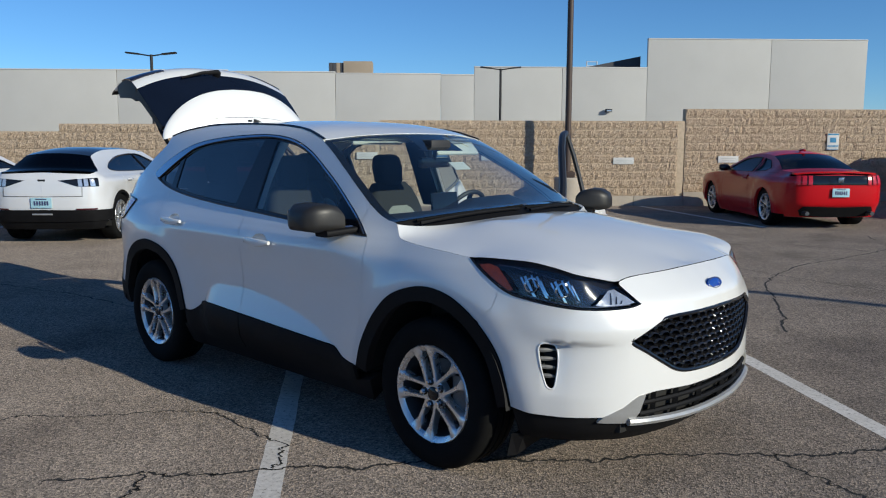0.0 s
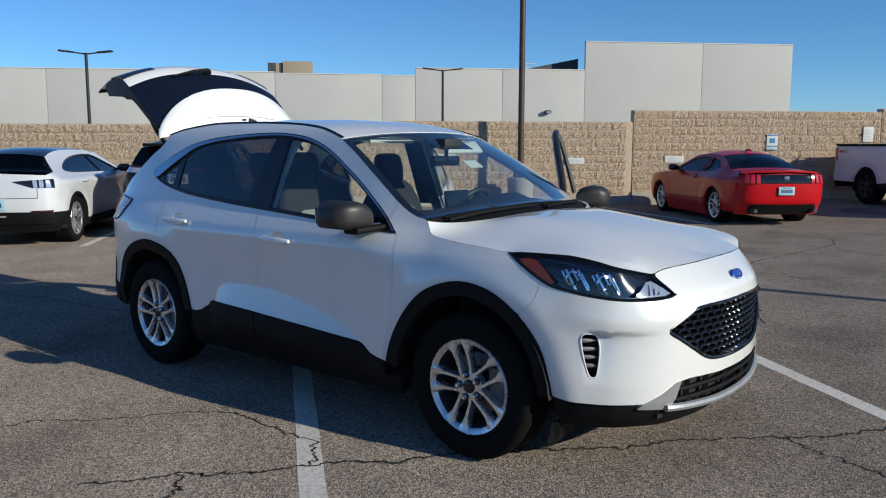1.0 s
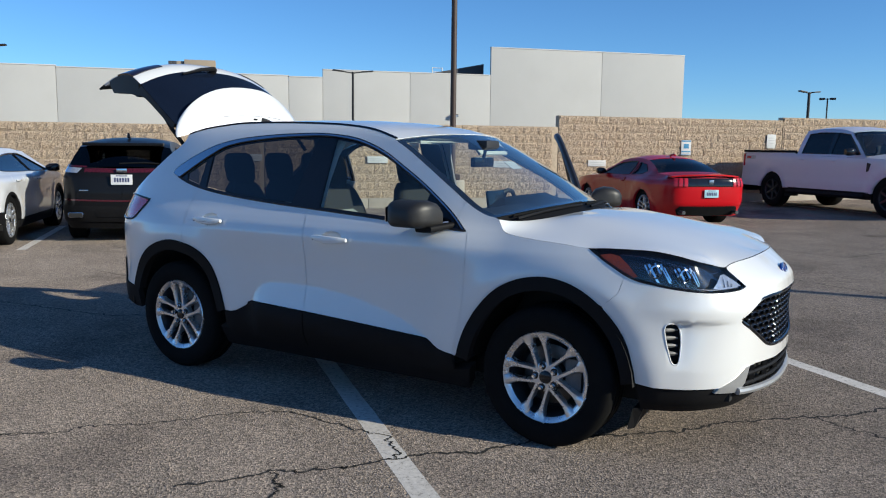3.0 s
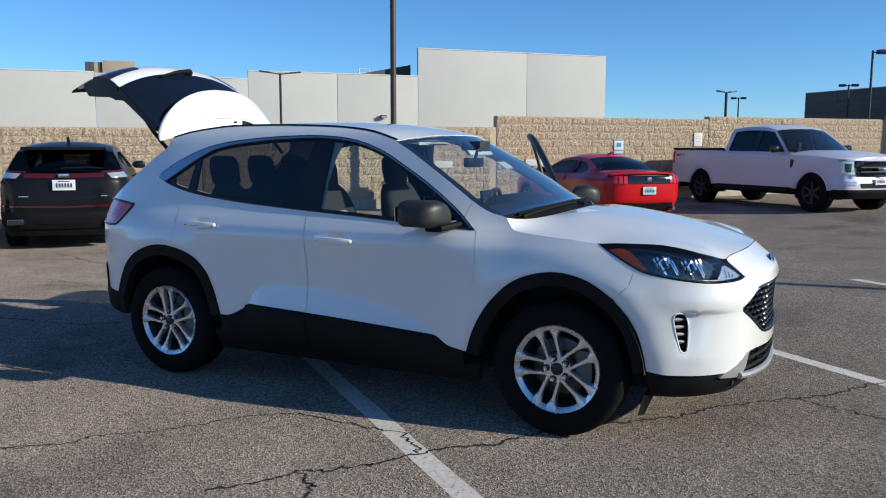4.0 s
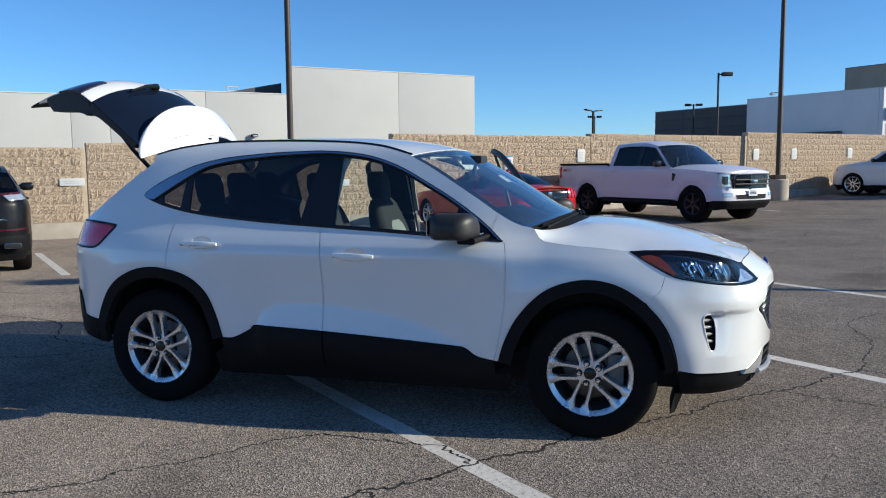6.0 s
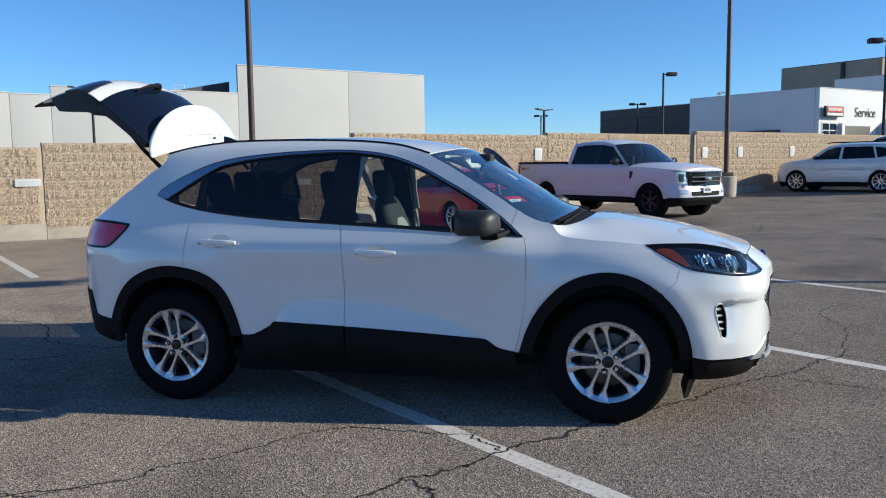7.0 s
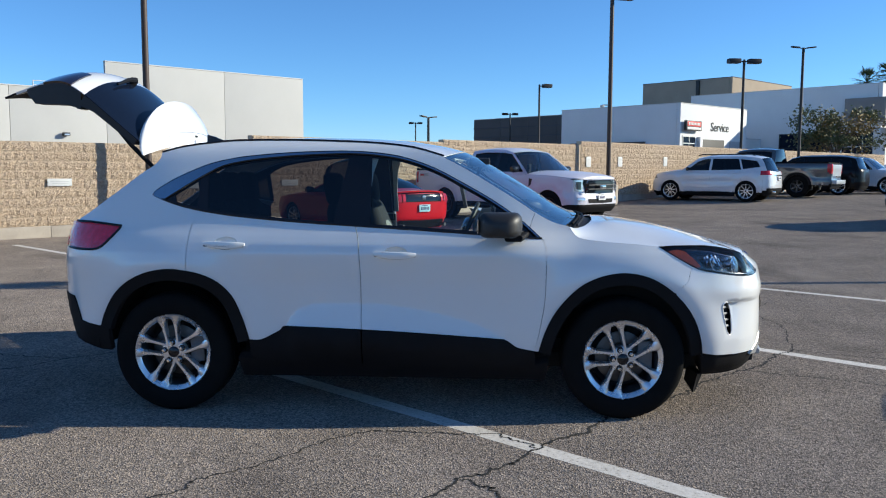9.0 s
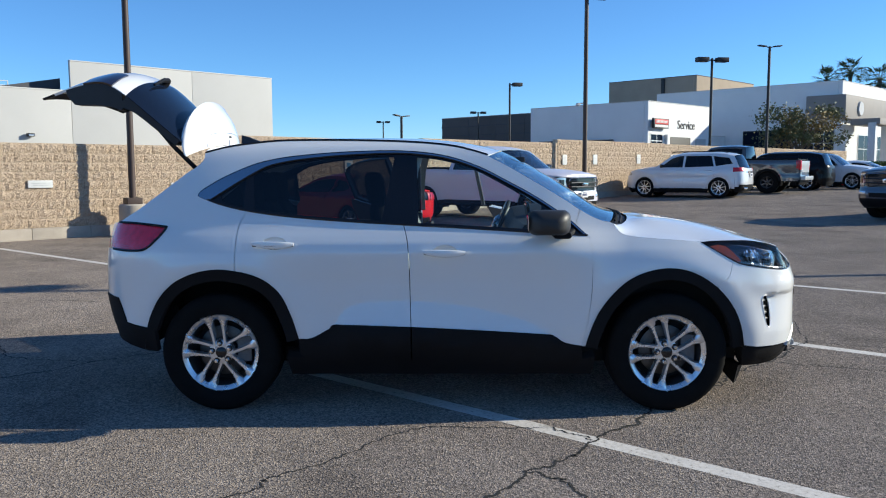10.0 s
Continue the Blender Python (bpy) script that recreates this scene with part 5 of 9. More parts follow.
for y0, y1 in ((-0.70, -0.02), (0.04, 0.62)):
    w = new("wiper")
    w.parent = HERO

    def ws_at(y, lift):
        a = y / 0.80
        return Vector((1.055 + 0.15 * (1 - a * a), y, 1.124 + 0.038 * (1 - abs(a) ** 2.2) + lift))

    bm = bmesh.new()
    tube(bm, [ws_at(y0 + (y1 - y0) * t, 0.008 + 0.006 * math.sin(t * 3.1)) + Vector((-0.03 * t, 0, 0.010 * t)) for t in np.linspace(0, 1, 9)], 0.008, 6)
    part("arm", bm, CLADDING, w)
    bm = bmesh.new()
    tube(bm, [ws_at(y0 + (y1 - y0) * t, 0.008) + Vector((-0.03 - 0.025 * t, 0, 0.010 + 0.010 * t)) for t in np.linspace(0.0, 1.08, 9)], 0.007, 6)
    part("blade", bm, RUBBER, w)

# front bumper with openings for grille and side vents
GRILLE = [(0.575, 0.712), (0.50, 0.752), (0.43, 0.784), (0.36, 0.797), (0.18, 0.803), (0.0, 0.805), (0.0, 0.532), (0.14, 0.534), (0.27, 0.544), (0.34, 0.564), (0.40, 0.598), (0.50, 0.660)]
VENT = [(1.935, 0.675), (1.945, 0.698), (1.975, 0.702), (2.002, 0.680), (2.012, 0.63), (2.009, 0.57), (2.003, 0.520), (1.990, 0.507), (1.972, 0.518), (1.958, 0.56), (1.944, 0.62)]
bump_top = [(FW(0.0), 0.9766), (FW(0.15), 0.9758), (FW(0.30), 0.9732), (2.46, 0.9690), (2.383, 0.9622), (2.336, 0.9515)] + HL[7:15] + [(U(1.747), 0.922), (U(1.720), 0.83), (U(1.647), 0.762)]
bump_low = [(U(p.x), p.y) for p in between(ARCH_F, 1.65, 1.815)] + [(U(1.90), 0.392), (U(2.02), 0.388), (FW(0.68), 0.390), (FW(0.60), 0.43), (FW(0.54), 0.470), (FW(0.44), 0.478), (FW(0.2), 0.468), (FW(0.0), 0.466)]
gr = [(FW(w), z) for w, z in GRILLE]
bumper = clean(bump_top + bump_low + [gr[6]] + gr[7:] + gr[:6])


def bumper_skin(u, z):
    """The bumper's corner is pressed in behind the side vent and carries a ledge under the headlamp."""
    d = 0.0
    lo = max(0.0, min(1.0, (u - U(1.95)) / 0.05))
    k = lo * max(0.0, 1 - max(0.0, u - U(2.02)) / 0.30) ** 1.5
    top = max(0.0, min(1.0, (0.712 - z) / 0.022))
    d -= 0.034 * k * top * top * (3 - 2 * top) * max(0.0, min(1.0, (z - 0.47) / 0.20))
    d += 0.010 * math.exp(-((z - 0.755) / 0.05) ** 2) * max(0.0, min(1.0, (u - U(1.8)) / 0.25))
    return HS.at(u, z, d)


both("front_bumper", sheet(bumper, bumper_skin, 0.02, 0.0, 0.0, [[(U(x), z) for x, z in VENT]]), WHITE_PAINT, HERO)
bm = bmesh.new()
tube(bm, [HS.at(p.x, p.y, -0.0035) for p in spline([(U(1.747), 0.922), (U(1.720), 0.83), (U(1.647), 0.762)], 8)], 0.0035, 6)
both("bumper_seam", bm, WHITE_PAINT, HERO)

# grille: dark backing, frame and staggered honeycomb bars
both("grille_backing", sheet(gr, HS.skin(-0.045), 0.06), DARK_CORE, HERO)
bm = bmesh.new()
tube(bm, [HS.at(FW(p.x), p.y, -0.004) for p in spline([(0.0, 0.532), (0.14, 0.534), (0.27, 0.544), (0.34, 0.564), (0.40, 0.598), (0.50, 0.660), (0.574, 0.712), (0.50, 0.752), (0.43, 0.784), (0.36, 0.797), (0.18, 0.803), (0.0, 0.805)], 6)], 0.011, 8)
both("grille_frame", bm, GLOSS_BLACK, HERO)
GRILLE_POLY = [Vector((w, z, 0)) for w, z in GRILLE]


def inside(poly, x, y):
    hit, n = False, len(poly)
    for i in range(n):
        a, b = poly[i], poly[(i + 1) % n]
        if (a.y > y) != (b.y > y) and x < (b.x - a.x) * (y - a.y) / (b.y - a.y) + a.x:
            hit = not hit
    return hit


cell_w, cell_h = 0.060, 0.033
bm = bmesh.new()
row = 0
z = 0.535
while z < 0.80:
    w = (0.0 if row % 2 else cell_w / 2)
    while w < 0.57:
        if inside(GRILLE_POLY, w + 0.002, z):
            for sgn in ((1,) if w < 1e-6 else (1, -1)):
                ring_o, ring_i, ring_b = [], [], []
                for k in range(10):
                    a = 2 * math.pi * k / 10
                    for ring, rw, rz, d in ((ring_o, 0.52, 0.58, -0.014), (ring_i, 0.40, 0.36, -0.008), (ring_b, 0.36, 0.32, -0.040)):
                        p = HS.at(FW(max(0.0, w + rw * cell_w * math.cos(a))), z + rz * cell_h * math.sin(a), d)
                        if w < 1e-6 and math.cos(a) < 0:
                            p = HS.at(FW(rw * cell_w * -math.cos(a)), z + rz * cell_h * math.sin(a), d)
                            p.y = -p.y
                        if sgn == -1:
                            p.y = -p.y
                        ring.append(bm.verts.new(p))
                for r, s in ((ring_o, ring_i), (ring_i, ring_b)):
                    for k in range(10):
                        bm.faces.new((r[k], r[(k + 1) % 10], s[(k + 1) % 10], s[k]))
        w += cell_w
    z += cell_h * 0.92
    row += 1
part("grille_mesh", bm, GLOSS_BLACK, HERO, "black honeycomb grille")

# badge
bm = bmesh.new()
lathe(bm, [(0.0, 0.056), (0.010, 0.054), (0.013, 0.047), (0.0125, 0.0)], 40, "X")
bmesh.ops.scale(bm, vec=(0.7, 1.22, 0.50), verts=bm.verts)
bmesh.ops.rotate(bm, cent=(0, 0, 0), matrix=Matrix.Rotation(radians(-24), 3, "Y"), verts=bm.verts)
bmesh.ops.translate(bm, vec=HS.at(FW(0.0), 0.900, -0.001), verts=bm.verts)
badge = part("badge", bm, BADGE_BLUE, HERO, "blue oval badge with a chrome rim")
bm = bmesh.new()
ring = [Vector((0.0090, 0.060 * math.cos(a), 0.0245 * math.sin(a))) for a in np.linspace(0, 2 * math.pi, 33)]
tube(bm, ring, 0.0026, 6, caps=False)
bmesh.ops.rotate(bm, cent=(0, 0, 0), matrix=Matrix.Rotation(radians(-24), 3, "Y"), verts=bm.verts)
bmesh.ops.translate(bm, vec=HS.at(FW(0.0), 0.900, -0.001), verts=bm.verts)
part("badge_rim", bm, CHROME, badge)

# side vents: dark pocket with three satin bars
pocket = [(U(x), z) for x, z in VENT]
both("vent_pocket", sheet(pocket, lambda u, z: HS.at(u, z, -0.055), 0.05), DARK_CORE, HERO)
bm = bmesh.new()
tube(bm, [bumper_skin(U(p.x), p.y) - Vector((0.002, 0, 0)) for p in spline(VENT + VENT[:1], 4)], 0.004, 6, caps=False)
both("vent_frame", bm, WHITE_PAINT, HERO)
for z in (0.670, 0.633, 0.597, 0.560):
    bm = bmesh.new()
    x0 = 1.938 + (0.67 - z) * 0.26
    x1 = 2.008
    pts = [bumper_skin(U(x0 + (x1 - x0) * t), z - 0.004 * t) for t in np.linspace(0.0, 1.0, 6)]
    pts = [p + (Vector((0, 0, p.z)) - p).normalized() * 0.016 for p in pts]
    tube(bm, pts, [0.010, 0.010, 0.010, 0.009, 0.007, 0.004], 6)
    both("vent_bar", bm, VENT_GREY, HERO)

# lower front: silver corner pieces, dark intake with ribs, silver lip, black air dam
SKID = [(0.68, 0.390), (0.60, 0.43), (0.54, 0.470), (0.50, 0.474), (0.53, 0.395), (0.56, 0.352), (0.70, 0.366)]
both("skid_corner", sheet([(FW(w), z) for w, z in SKID], HS.skin(0.004), 0.05, 0.0, 0.02), SKID_SILVER, HERO)
both("lower_intake", sheet([(FW(w), z) for w, z in [(0.52, 0.474), (0.44, 0.478), (0.2, 0.468), (0.0, 0.466), (0.0, 0.322), (0.3, 0.330), (0.55, 0.352)]], HS.skin(-0.05), 0.06), DARK_CORE, HERO)
for z in (0.432, 0.385):
    bm = bmesh.new()
    tube(bm, [HS.at(FW(w), z, -0.012) for w in np.linspace(0.52, 0.0, 14)], 0.011, 6)
    both("intake_bar", bm, CLADDING, HERO)
for w in (0.12, 0.30, 0.44):
    bm = bmesh.new()
    tube(bm, [HS.at(FW(w), z, -0.02) for z in (0.34, 0.40, 0.465)], 0.016, 4)
    both("intake_rib", bm, CLADDING, HERO)
bm = bmesh.new()
tube(bm, [HS.at(FW(w), 0.333 + 0.03 * (w / 0.6) ** 2, 0.006) for w in np.linspace(0.58, 0.0, 16)], 0.018, 8)
both("silver_lip", bm, SKID_SILVER, HERO)
dam = [(U(1.815), 0.405), (U(1.90), 0.390), (U(2.02), 0.386), (FW(0.70), 0.386), (FW(0.69), 0.366), (FW(0.55), 0.345), (FW(0.3), 0.318), (FW(0.0), 0.312), (FW(0.0), 0.235), (FW(0.45), 0.245), (FW(0.66), 0.262), (U(2.0), 0.255), (U(1.84), 0.265)]
both("air_dam", sheet(clean(dam), HS.skin(-0.012), 0.06, 0.0, 0.10), CLADDING, HERO, "black plastic lower air dam")
bm = bmesh.new()
loft_box(bm, [[(1.80, -0.84, 0.27), (1.84, -0.80, 0.27), (1.83, -0.60, 0.27), (1.79, -0.62, 0.27)], [(1.775, -0.84, 0.16), (1.80, -0.80, 0.16), (1.80, -0.62, 0.19), (1.77, -0.64, 0.19)]])
both("wheel_deflector", bm, CLADDING, HERO)

# headlamps
lamp_u = HL
for side in (1, -1):
    lamp = new("headlamp")
    lamp.parent = HERO
    tagged(lamp, "clear headlamp with dark bezel and amber corner")

    def hl(name, bm, m, label=""):
        part(name, bm if side == 1 else mirrored(bm), m, lamp, label)

    hl("bezel", sheet(lamp_u, HS.skin(-0.050), 0.05), LAMP_DARK)
    hl("lens", sheet(lamp_u, HS.skin(0.001), 0.04, 0.002), LENS)
    bm = bmesh.new()
    tube(bm, [HS.at(p.x, p.y, -0.001) for p in spline(lamp_u[8:] + lamp_u[:1], 5)], 0.004, 6)
    hl("lower_trim", bm, GLOSS_BLACK)
    AMB = [(1.618, 1.004), (1.668, 1.012), (1.715, 1.002), (1.762, 0.962), (1.806, 0.914), (1.79, 0.908), (1.74, 0.933), (1.69, 0.960), (1.635, 0.992)]
    hl("amber_reflector", sheet(AMB, HS.skin(-0.008), 0.04, 0.0, 0.01), LAMP_AMBER, "orange corner reflector")
    for cu, cz in ((1.885, 0.938), (2.03, 0.924)):
        c = HS.at(cu, cz, -0.030)
        _, nrm = HS.plan(cu)
        aim = (nrm + Vector((0.8, 0, 0.05))).normalized()
        q = aim.to_track_quat("Z", "Y").to_matrix().to_4x4()
        bm = bmesh.new()
        lathe(bm, [(-0.03, 0.020), (0.0, 0.030), (0.012, 0.033), (0.014, 0.027), (0.0, 0.024)], 24, "Z")
        bmesh.ops.transform(bm, matrix=Matrix.Translation(c) @ q, verts=bm.verts)
        hl("reflector_bowl", bm, CHROME)
        bm = bmesh.new()
        lathe(bm, [(0.0, 0.024), (0.010, 0.020), (0.016, 0.011), (0.018, 0.0)], 20, "Z")
        bmesh.ops.transform(bm, matrix=Matrix.Translation(c) @ q, verts=bm.verts)
        hl("projector", bm, LENS)
        # bright facets beside each projector
        for du, dz, ln, wd in ((-0.052, 0.028, 0.060, 0.006), (-0.036, 0.034, 0.090, 0.010), (-0.004, 0.040, 0.050, 0.007), (0.022, 0.036, 0.088, 0.009), (0.044, 0.020, 0.062, 0.005)):
            p0 = [(cu + du, cz + dz), (cu + du + wd, cz + dz + 0.004), (cu + du + wd + 0.002 + ln * 0.6, cz + dz - ln), (cu + du + ln * 0.6 - 0.002, cz + dz - ln + 0.003)]
            tip = 0.012 + 0.25 * abs(du)
            hl("reflector_fin", sheet(p0, lambda u, z: HS.at(u, z, -0.016 - tip * (u - cu - du) / 0.06), 0.03), CHROME)
    mk = [(2.185, 0.864), (2.262, 0.918), (2.300, 0.922), (2.352, 0.894), (2.392, 0.866), (2.330, 0.858), (2.25, 0.856)]
    hl("marker_reflector", sheet(mk, HS.skin(-0.014), 0.03), LAMP_CLEAR, "clear front marker")
    for du in (0.0, 0.028, 0.052):
        rib = [(2.262 + du, 0.866), (2.272 + du, 0.910 - du * 0.6), (2.276 + du, 0.909 - du * 0.6), (2.268 + du, 0.865)]
        hl("marker_rib", sheet(rib, HS.skin(-0.010), 0.03), LAMP_DARK)
    bm = bmesh.new()
    tube(bm, [HS.at(p.x, p.y, -0.012) for p in spline([(1.72, 1.010), (1.80, 1.006), (1.90, 0.992), (2.02, 0.966)], 5)], 0.0022, 6)
    hl("light_guide", bm, SATIN_TRIM)
    bm = bmesh.new()
    tube(bm, [HS.at(p.x, p.y, -0.010) for p in spline([(1.84, 0.900), (1.95, 0.882), (2.05, 0.868), (2.20, 0.858), (2.36, 0.860)], 5)], 0.003, 6)
    hl("light_guide", bm, SATIN_TRIM)

# black cladding: arches and sill
for cx, crv in ((-WHEEL_X, ARCH_R), (WHEEL_X, ARCH_F)):
    outer = [(p.x, p.y) for p in crv]
    inner = [(cx + (x - cx) * 0.855, max(0.22, WHEEL_Z + (z - WHEEL_Z) * 0.865)) for x, z in outer]
    inner[0], inner[-1] = (inner[0][0], outer[0][1] - 0.02), (inner[-1][0], outer[-1][1] - 0.02)
    both("arch_cladding", sheet(on_u(outer + inner[::-1]), HS.skin(0.010), 0.08, 0.001, 0.05), CLADDING, HERO, "black plastic wheel arch cladding")
low = [(-0.86, 0.36), (-0.80, 0.32), (0.0, 0.305), (0.75, 0.305), (0.84, 0.33)]
cl_r = clean([(-0.192, 0.529)] + xy(between(SILL, -0.20, -0.87)) + low[:2] + [(-0.192, 0.312)])
cl_f = clean(xy(between(SILL, 0.832, -0.185)) + [(-0.185, 0.529), (-0.185, 0.312)] + low[3:])
for nm, pts in (("rear_door_cladding", cl_r), ("front_door_cladding", cl_f)):
    part(nm, sheet(on_u(pts), HS.skin(0.007), 0.08, 0.0015, 0.02), CLADDING, HERO)
both("sill", sheet([(-0.95, 0.34), (-0.5, 0.318), (0.8, 0.318), (0.92, 0.34), (0.90, 0.22), (-0.93, 0.22)], lambda u, z: HS.at(u, z, -0.012), 0.1, 0, 0.08), CLADDING, HERO)
bm = bmesh.new()
tube(bm, [HS.at(x, 0.292, -0.03) for x in np.linspace(-0.8, 0.8, 8)], 0.008, 6)
both("sill_strip", bm, SATIN_TRIM, HERO)

# rear bumper, lower black rear, tail lamps
rb = [(HS.RW(0.0), 0.74), (HS.RW(0.62), 0.74), (HS.RW(0.71), 0.99), (U(-2.03), 0.990), (U(-1.90), 0.986), (U(-1.797), 0.998), (U(-1.7625), 0.90), (U(-1.7025), 0.705)] + [(U(p.x), p.y) for p in between(ARCH_R, -1.71, -1.79)][::-1] + [(U(-1.93), 0.545), (U(-2.0), 0.69), (HS.RW(0.72), 0.70), (HS.RW(0.0), 0.66)]
both("rear_bumper", sheet(clean(rb), skin, 0.06, 0.001, 0.02), WHITE_PAINT, HERO)
rl = [(U(-1.745), 0.505), (U(-1.79), 0.52), (U(-1.93), 0.545), (U(-2.0), 0.69), (HS.RW(0.72), 0.70), (HS.RW(0.0), 0.66), (HS.RW(0.0), 0.44), (HS.RW(0.7), 0.45), (U(-1.98), 0.43), (U(-1.86), 0.395), (U(-1.80), 0.375), (U(-1.735), 0.372)]
both("rear_lower_bumper", sheet(clean(rl), HS.skin(0.008), 0.07, 0.0, 0.04), CLADDING, HERO, "black plastic lower rear bumper")
lt = [(U(x), z) for x, z in LAMP_T] + [(HS.RW(0.72), 0.998), (HS.RW(0.70), 1.145)]
for side in (1, -1):
    lamp = new("tail_lamp")
    lamp.parent = HERO
    tagged(lamp, "red tail lamp wrapped round the corner")
    for nm, bm, m in (("lamp_body", sheet(clean(lt), HS.skin(-0.012), 0.05), LAMP_ROSE), ("lens", sheet(clean(lt), HS.skin(0.003), 0.05, 0.002, 0.015), LENS),
                      ("dark_rim", None, GLOSS_BLACK)):
        if bm is None:
            bm = bmesh.new()
            tube(bm, [HS.at(p.x, p.y, 0.001) for p in spline([(U(x), z) for x, z in LAMP_T], 5)], 0.008, 6)
        part(nm, bm if side == 1 else mirrored(bm), m, lamp)

# side glass and its frames
strip_i = spline([(-1.432, 1.284), (-1.36, 1.330), (-1.27, 1.388), (-1.18, 1.442), (-1.084, 1.492), (-0.98, 1.518), (-0.88, 1.534), (-0.75, 1.548), (-0.60, 1.560), (-0.30, 1.571), (-0.10, 1.557), (0.06, 1.528), (0.23, 1.468), (0.40, 1.381), (0.57, 1.286), (0.74, 1.170), (0.845, 1.078)], 6)
GLASS_TOP = strip_i
DLO = clean(xy(between(BELT, -1.425, 0.84)) + xy(strip_i)[::-1])
for side in (1, -1):
    def put(name, bm, m, label=""):
        return part(name, bm if side == 1 else mirrored(bm), m, HERO, label)

    def inner_glass(x0, x1):
        """The daylight opening between two x, kept clear of its frame."""
        b = [(p[0], p[1] + 0.020) for p in xy(between(BELT, x0, x1))]
        t = [(p[0], p[1] - 0.014) for p in xy(between(GLASS_TOP, x0, x1))][::-1]
        t = [p for p in t if p[1] > interp(p[0], [q.x for q in BELT], [q.y for q in BELT]) + 0.03]
        return clean(b + t)

    panes = [("quarter_glass", -1.36, -1.205, GLASS_PRIVACY)]
    if side == 1:
        panes += [("rear_door_glass", -1.175, -0.30, GLASS_PRIVACY), ("front_door_glass", -0.165, 0.60, GLASS_FRONT)]
    for nm, x0, x1, m in panes:
        put(nm, sheet(on_u(inner_glass(x0, x1)), HS.skin(-0.012), 0.05), m)
    holes = [on_u(inner_glass(x0, x1)) for _, x0, x1, _ in panes]
    if side == 1:
        put("window_frame", sheet(on_u(DLO), HS.skin(-0.006), 0.035, 0.001, 0.015, holes), GLOSS_BLACK, "gloss black window surround and pillars")
    else:
        rear_part = clean(xy(between(BELT, -1.425, -1.18)) + xy(between(GLASS_TOP, -1.43, -1.18))[::-1])
        put("window_frame", sheet(on_u(rear_part), HS.skin(-0.006), 0.035, 0.001, 0.015, holes), GLOSS_BLACK, "gloss black window surround and pillars")
    put("window_trim", sheet(on_u(clean(xy(DLO_TOP) + xy(strip_i))), HS.skin(0.003), 0.035, 0.002, 0.012), WINDOW_BRIGHT, "bright satin metal strip over the side windows")
    bm = bmesh.new()
    tube(bm, [HS.at(p.x, p.y, -0.002) for p in DLO_TOP], 0.0035, 6)
    tube(bm, [HS.at(p.x, p.y - 0.001, 0.001) for p in GLASS_TOP], 0.0045, 6)
    put("window_seal", bm, GLOSS_BLACK)
    bm = bmesh.new()
    tube(bm, [HS.at(p.x, p.y + 0.004, 0.0) for p in BELT if p.x > -1.45], 0.007, 6)
    if side == 1:
        put("belt_seal", bm, GLOSS_BLACK)
    else:
        bm.free()

# mirror and handles
def mirror_shape():
    bm = bmesh.new()
    secs = []
    for t, (sx, sz, cx, cz) in zip((0.0, 0.12, 0.4, 0.72, 0.93, 1.0), ((0.14, 0.10, 0.68, 1.135), (0.22, 0.132, 0.640, 1.150), (0.255, 0.145, 0.622, 1.160), (0.235, 0.138, 0.618, 1.158), (0.17, 0.105, 0.618, 1.150), (0.10, 0.06, 0.618, 1.142))):
        y = -0.905 - 0.215 * t
        secs.append([(cx + px, y, cz + pz) for px, pz in rounded(sx, sz, min(sx, sz) * 0.32, 4)])
    loft_box(bm, secs)
    return bm


def mirror_parts(owner, flip):
    m = new("door_mirror")
    m.parent = owner
    tagged(m, "matt black door mirror")
    bm = mirror_shape()
    part("shell", mirrored(bm) if flip else bm, MIRROR_BLACK, m)
    bm = bmesh.new()
    loft_box(bm, [[(0.72 + px, -0.83, 1.10 + pz) for px, pz in rounded(0.17, 0.030, 0.012, 3)], [(0.70 + px, -1.02, 1.082 + pz) for px, pz in rounded(0.10, 0.034, 0.012, 3)]])
    part("stalk", mirrored(bm) if flip else bm, CLADDING, m)
    bm = bmesh.new()
    tube(bm, [(0.755, -0.862, 1.112), (0.72, -0.935, 1.106), (0.685, -0.985, 1.102)], 0.0075, 6)
    part("trim_strip", mirrored(bm) if flip else bm, SATIN_TRIM, m)
    bm = bmesh.new()
    loft_box(bm, [[(0.452 + d, -0.915 - 0.18 * t + 0.0, z) for t, z in ((0.36, 1.115), (0.88, 1.115), (0.90, 1.19), (0.60, 1.204), (0.36, 1.200))] for d in (0.046, 0.042)])
    part("mirror_glass", mirrored(bm) if flip else bm, CHROME, m)


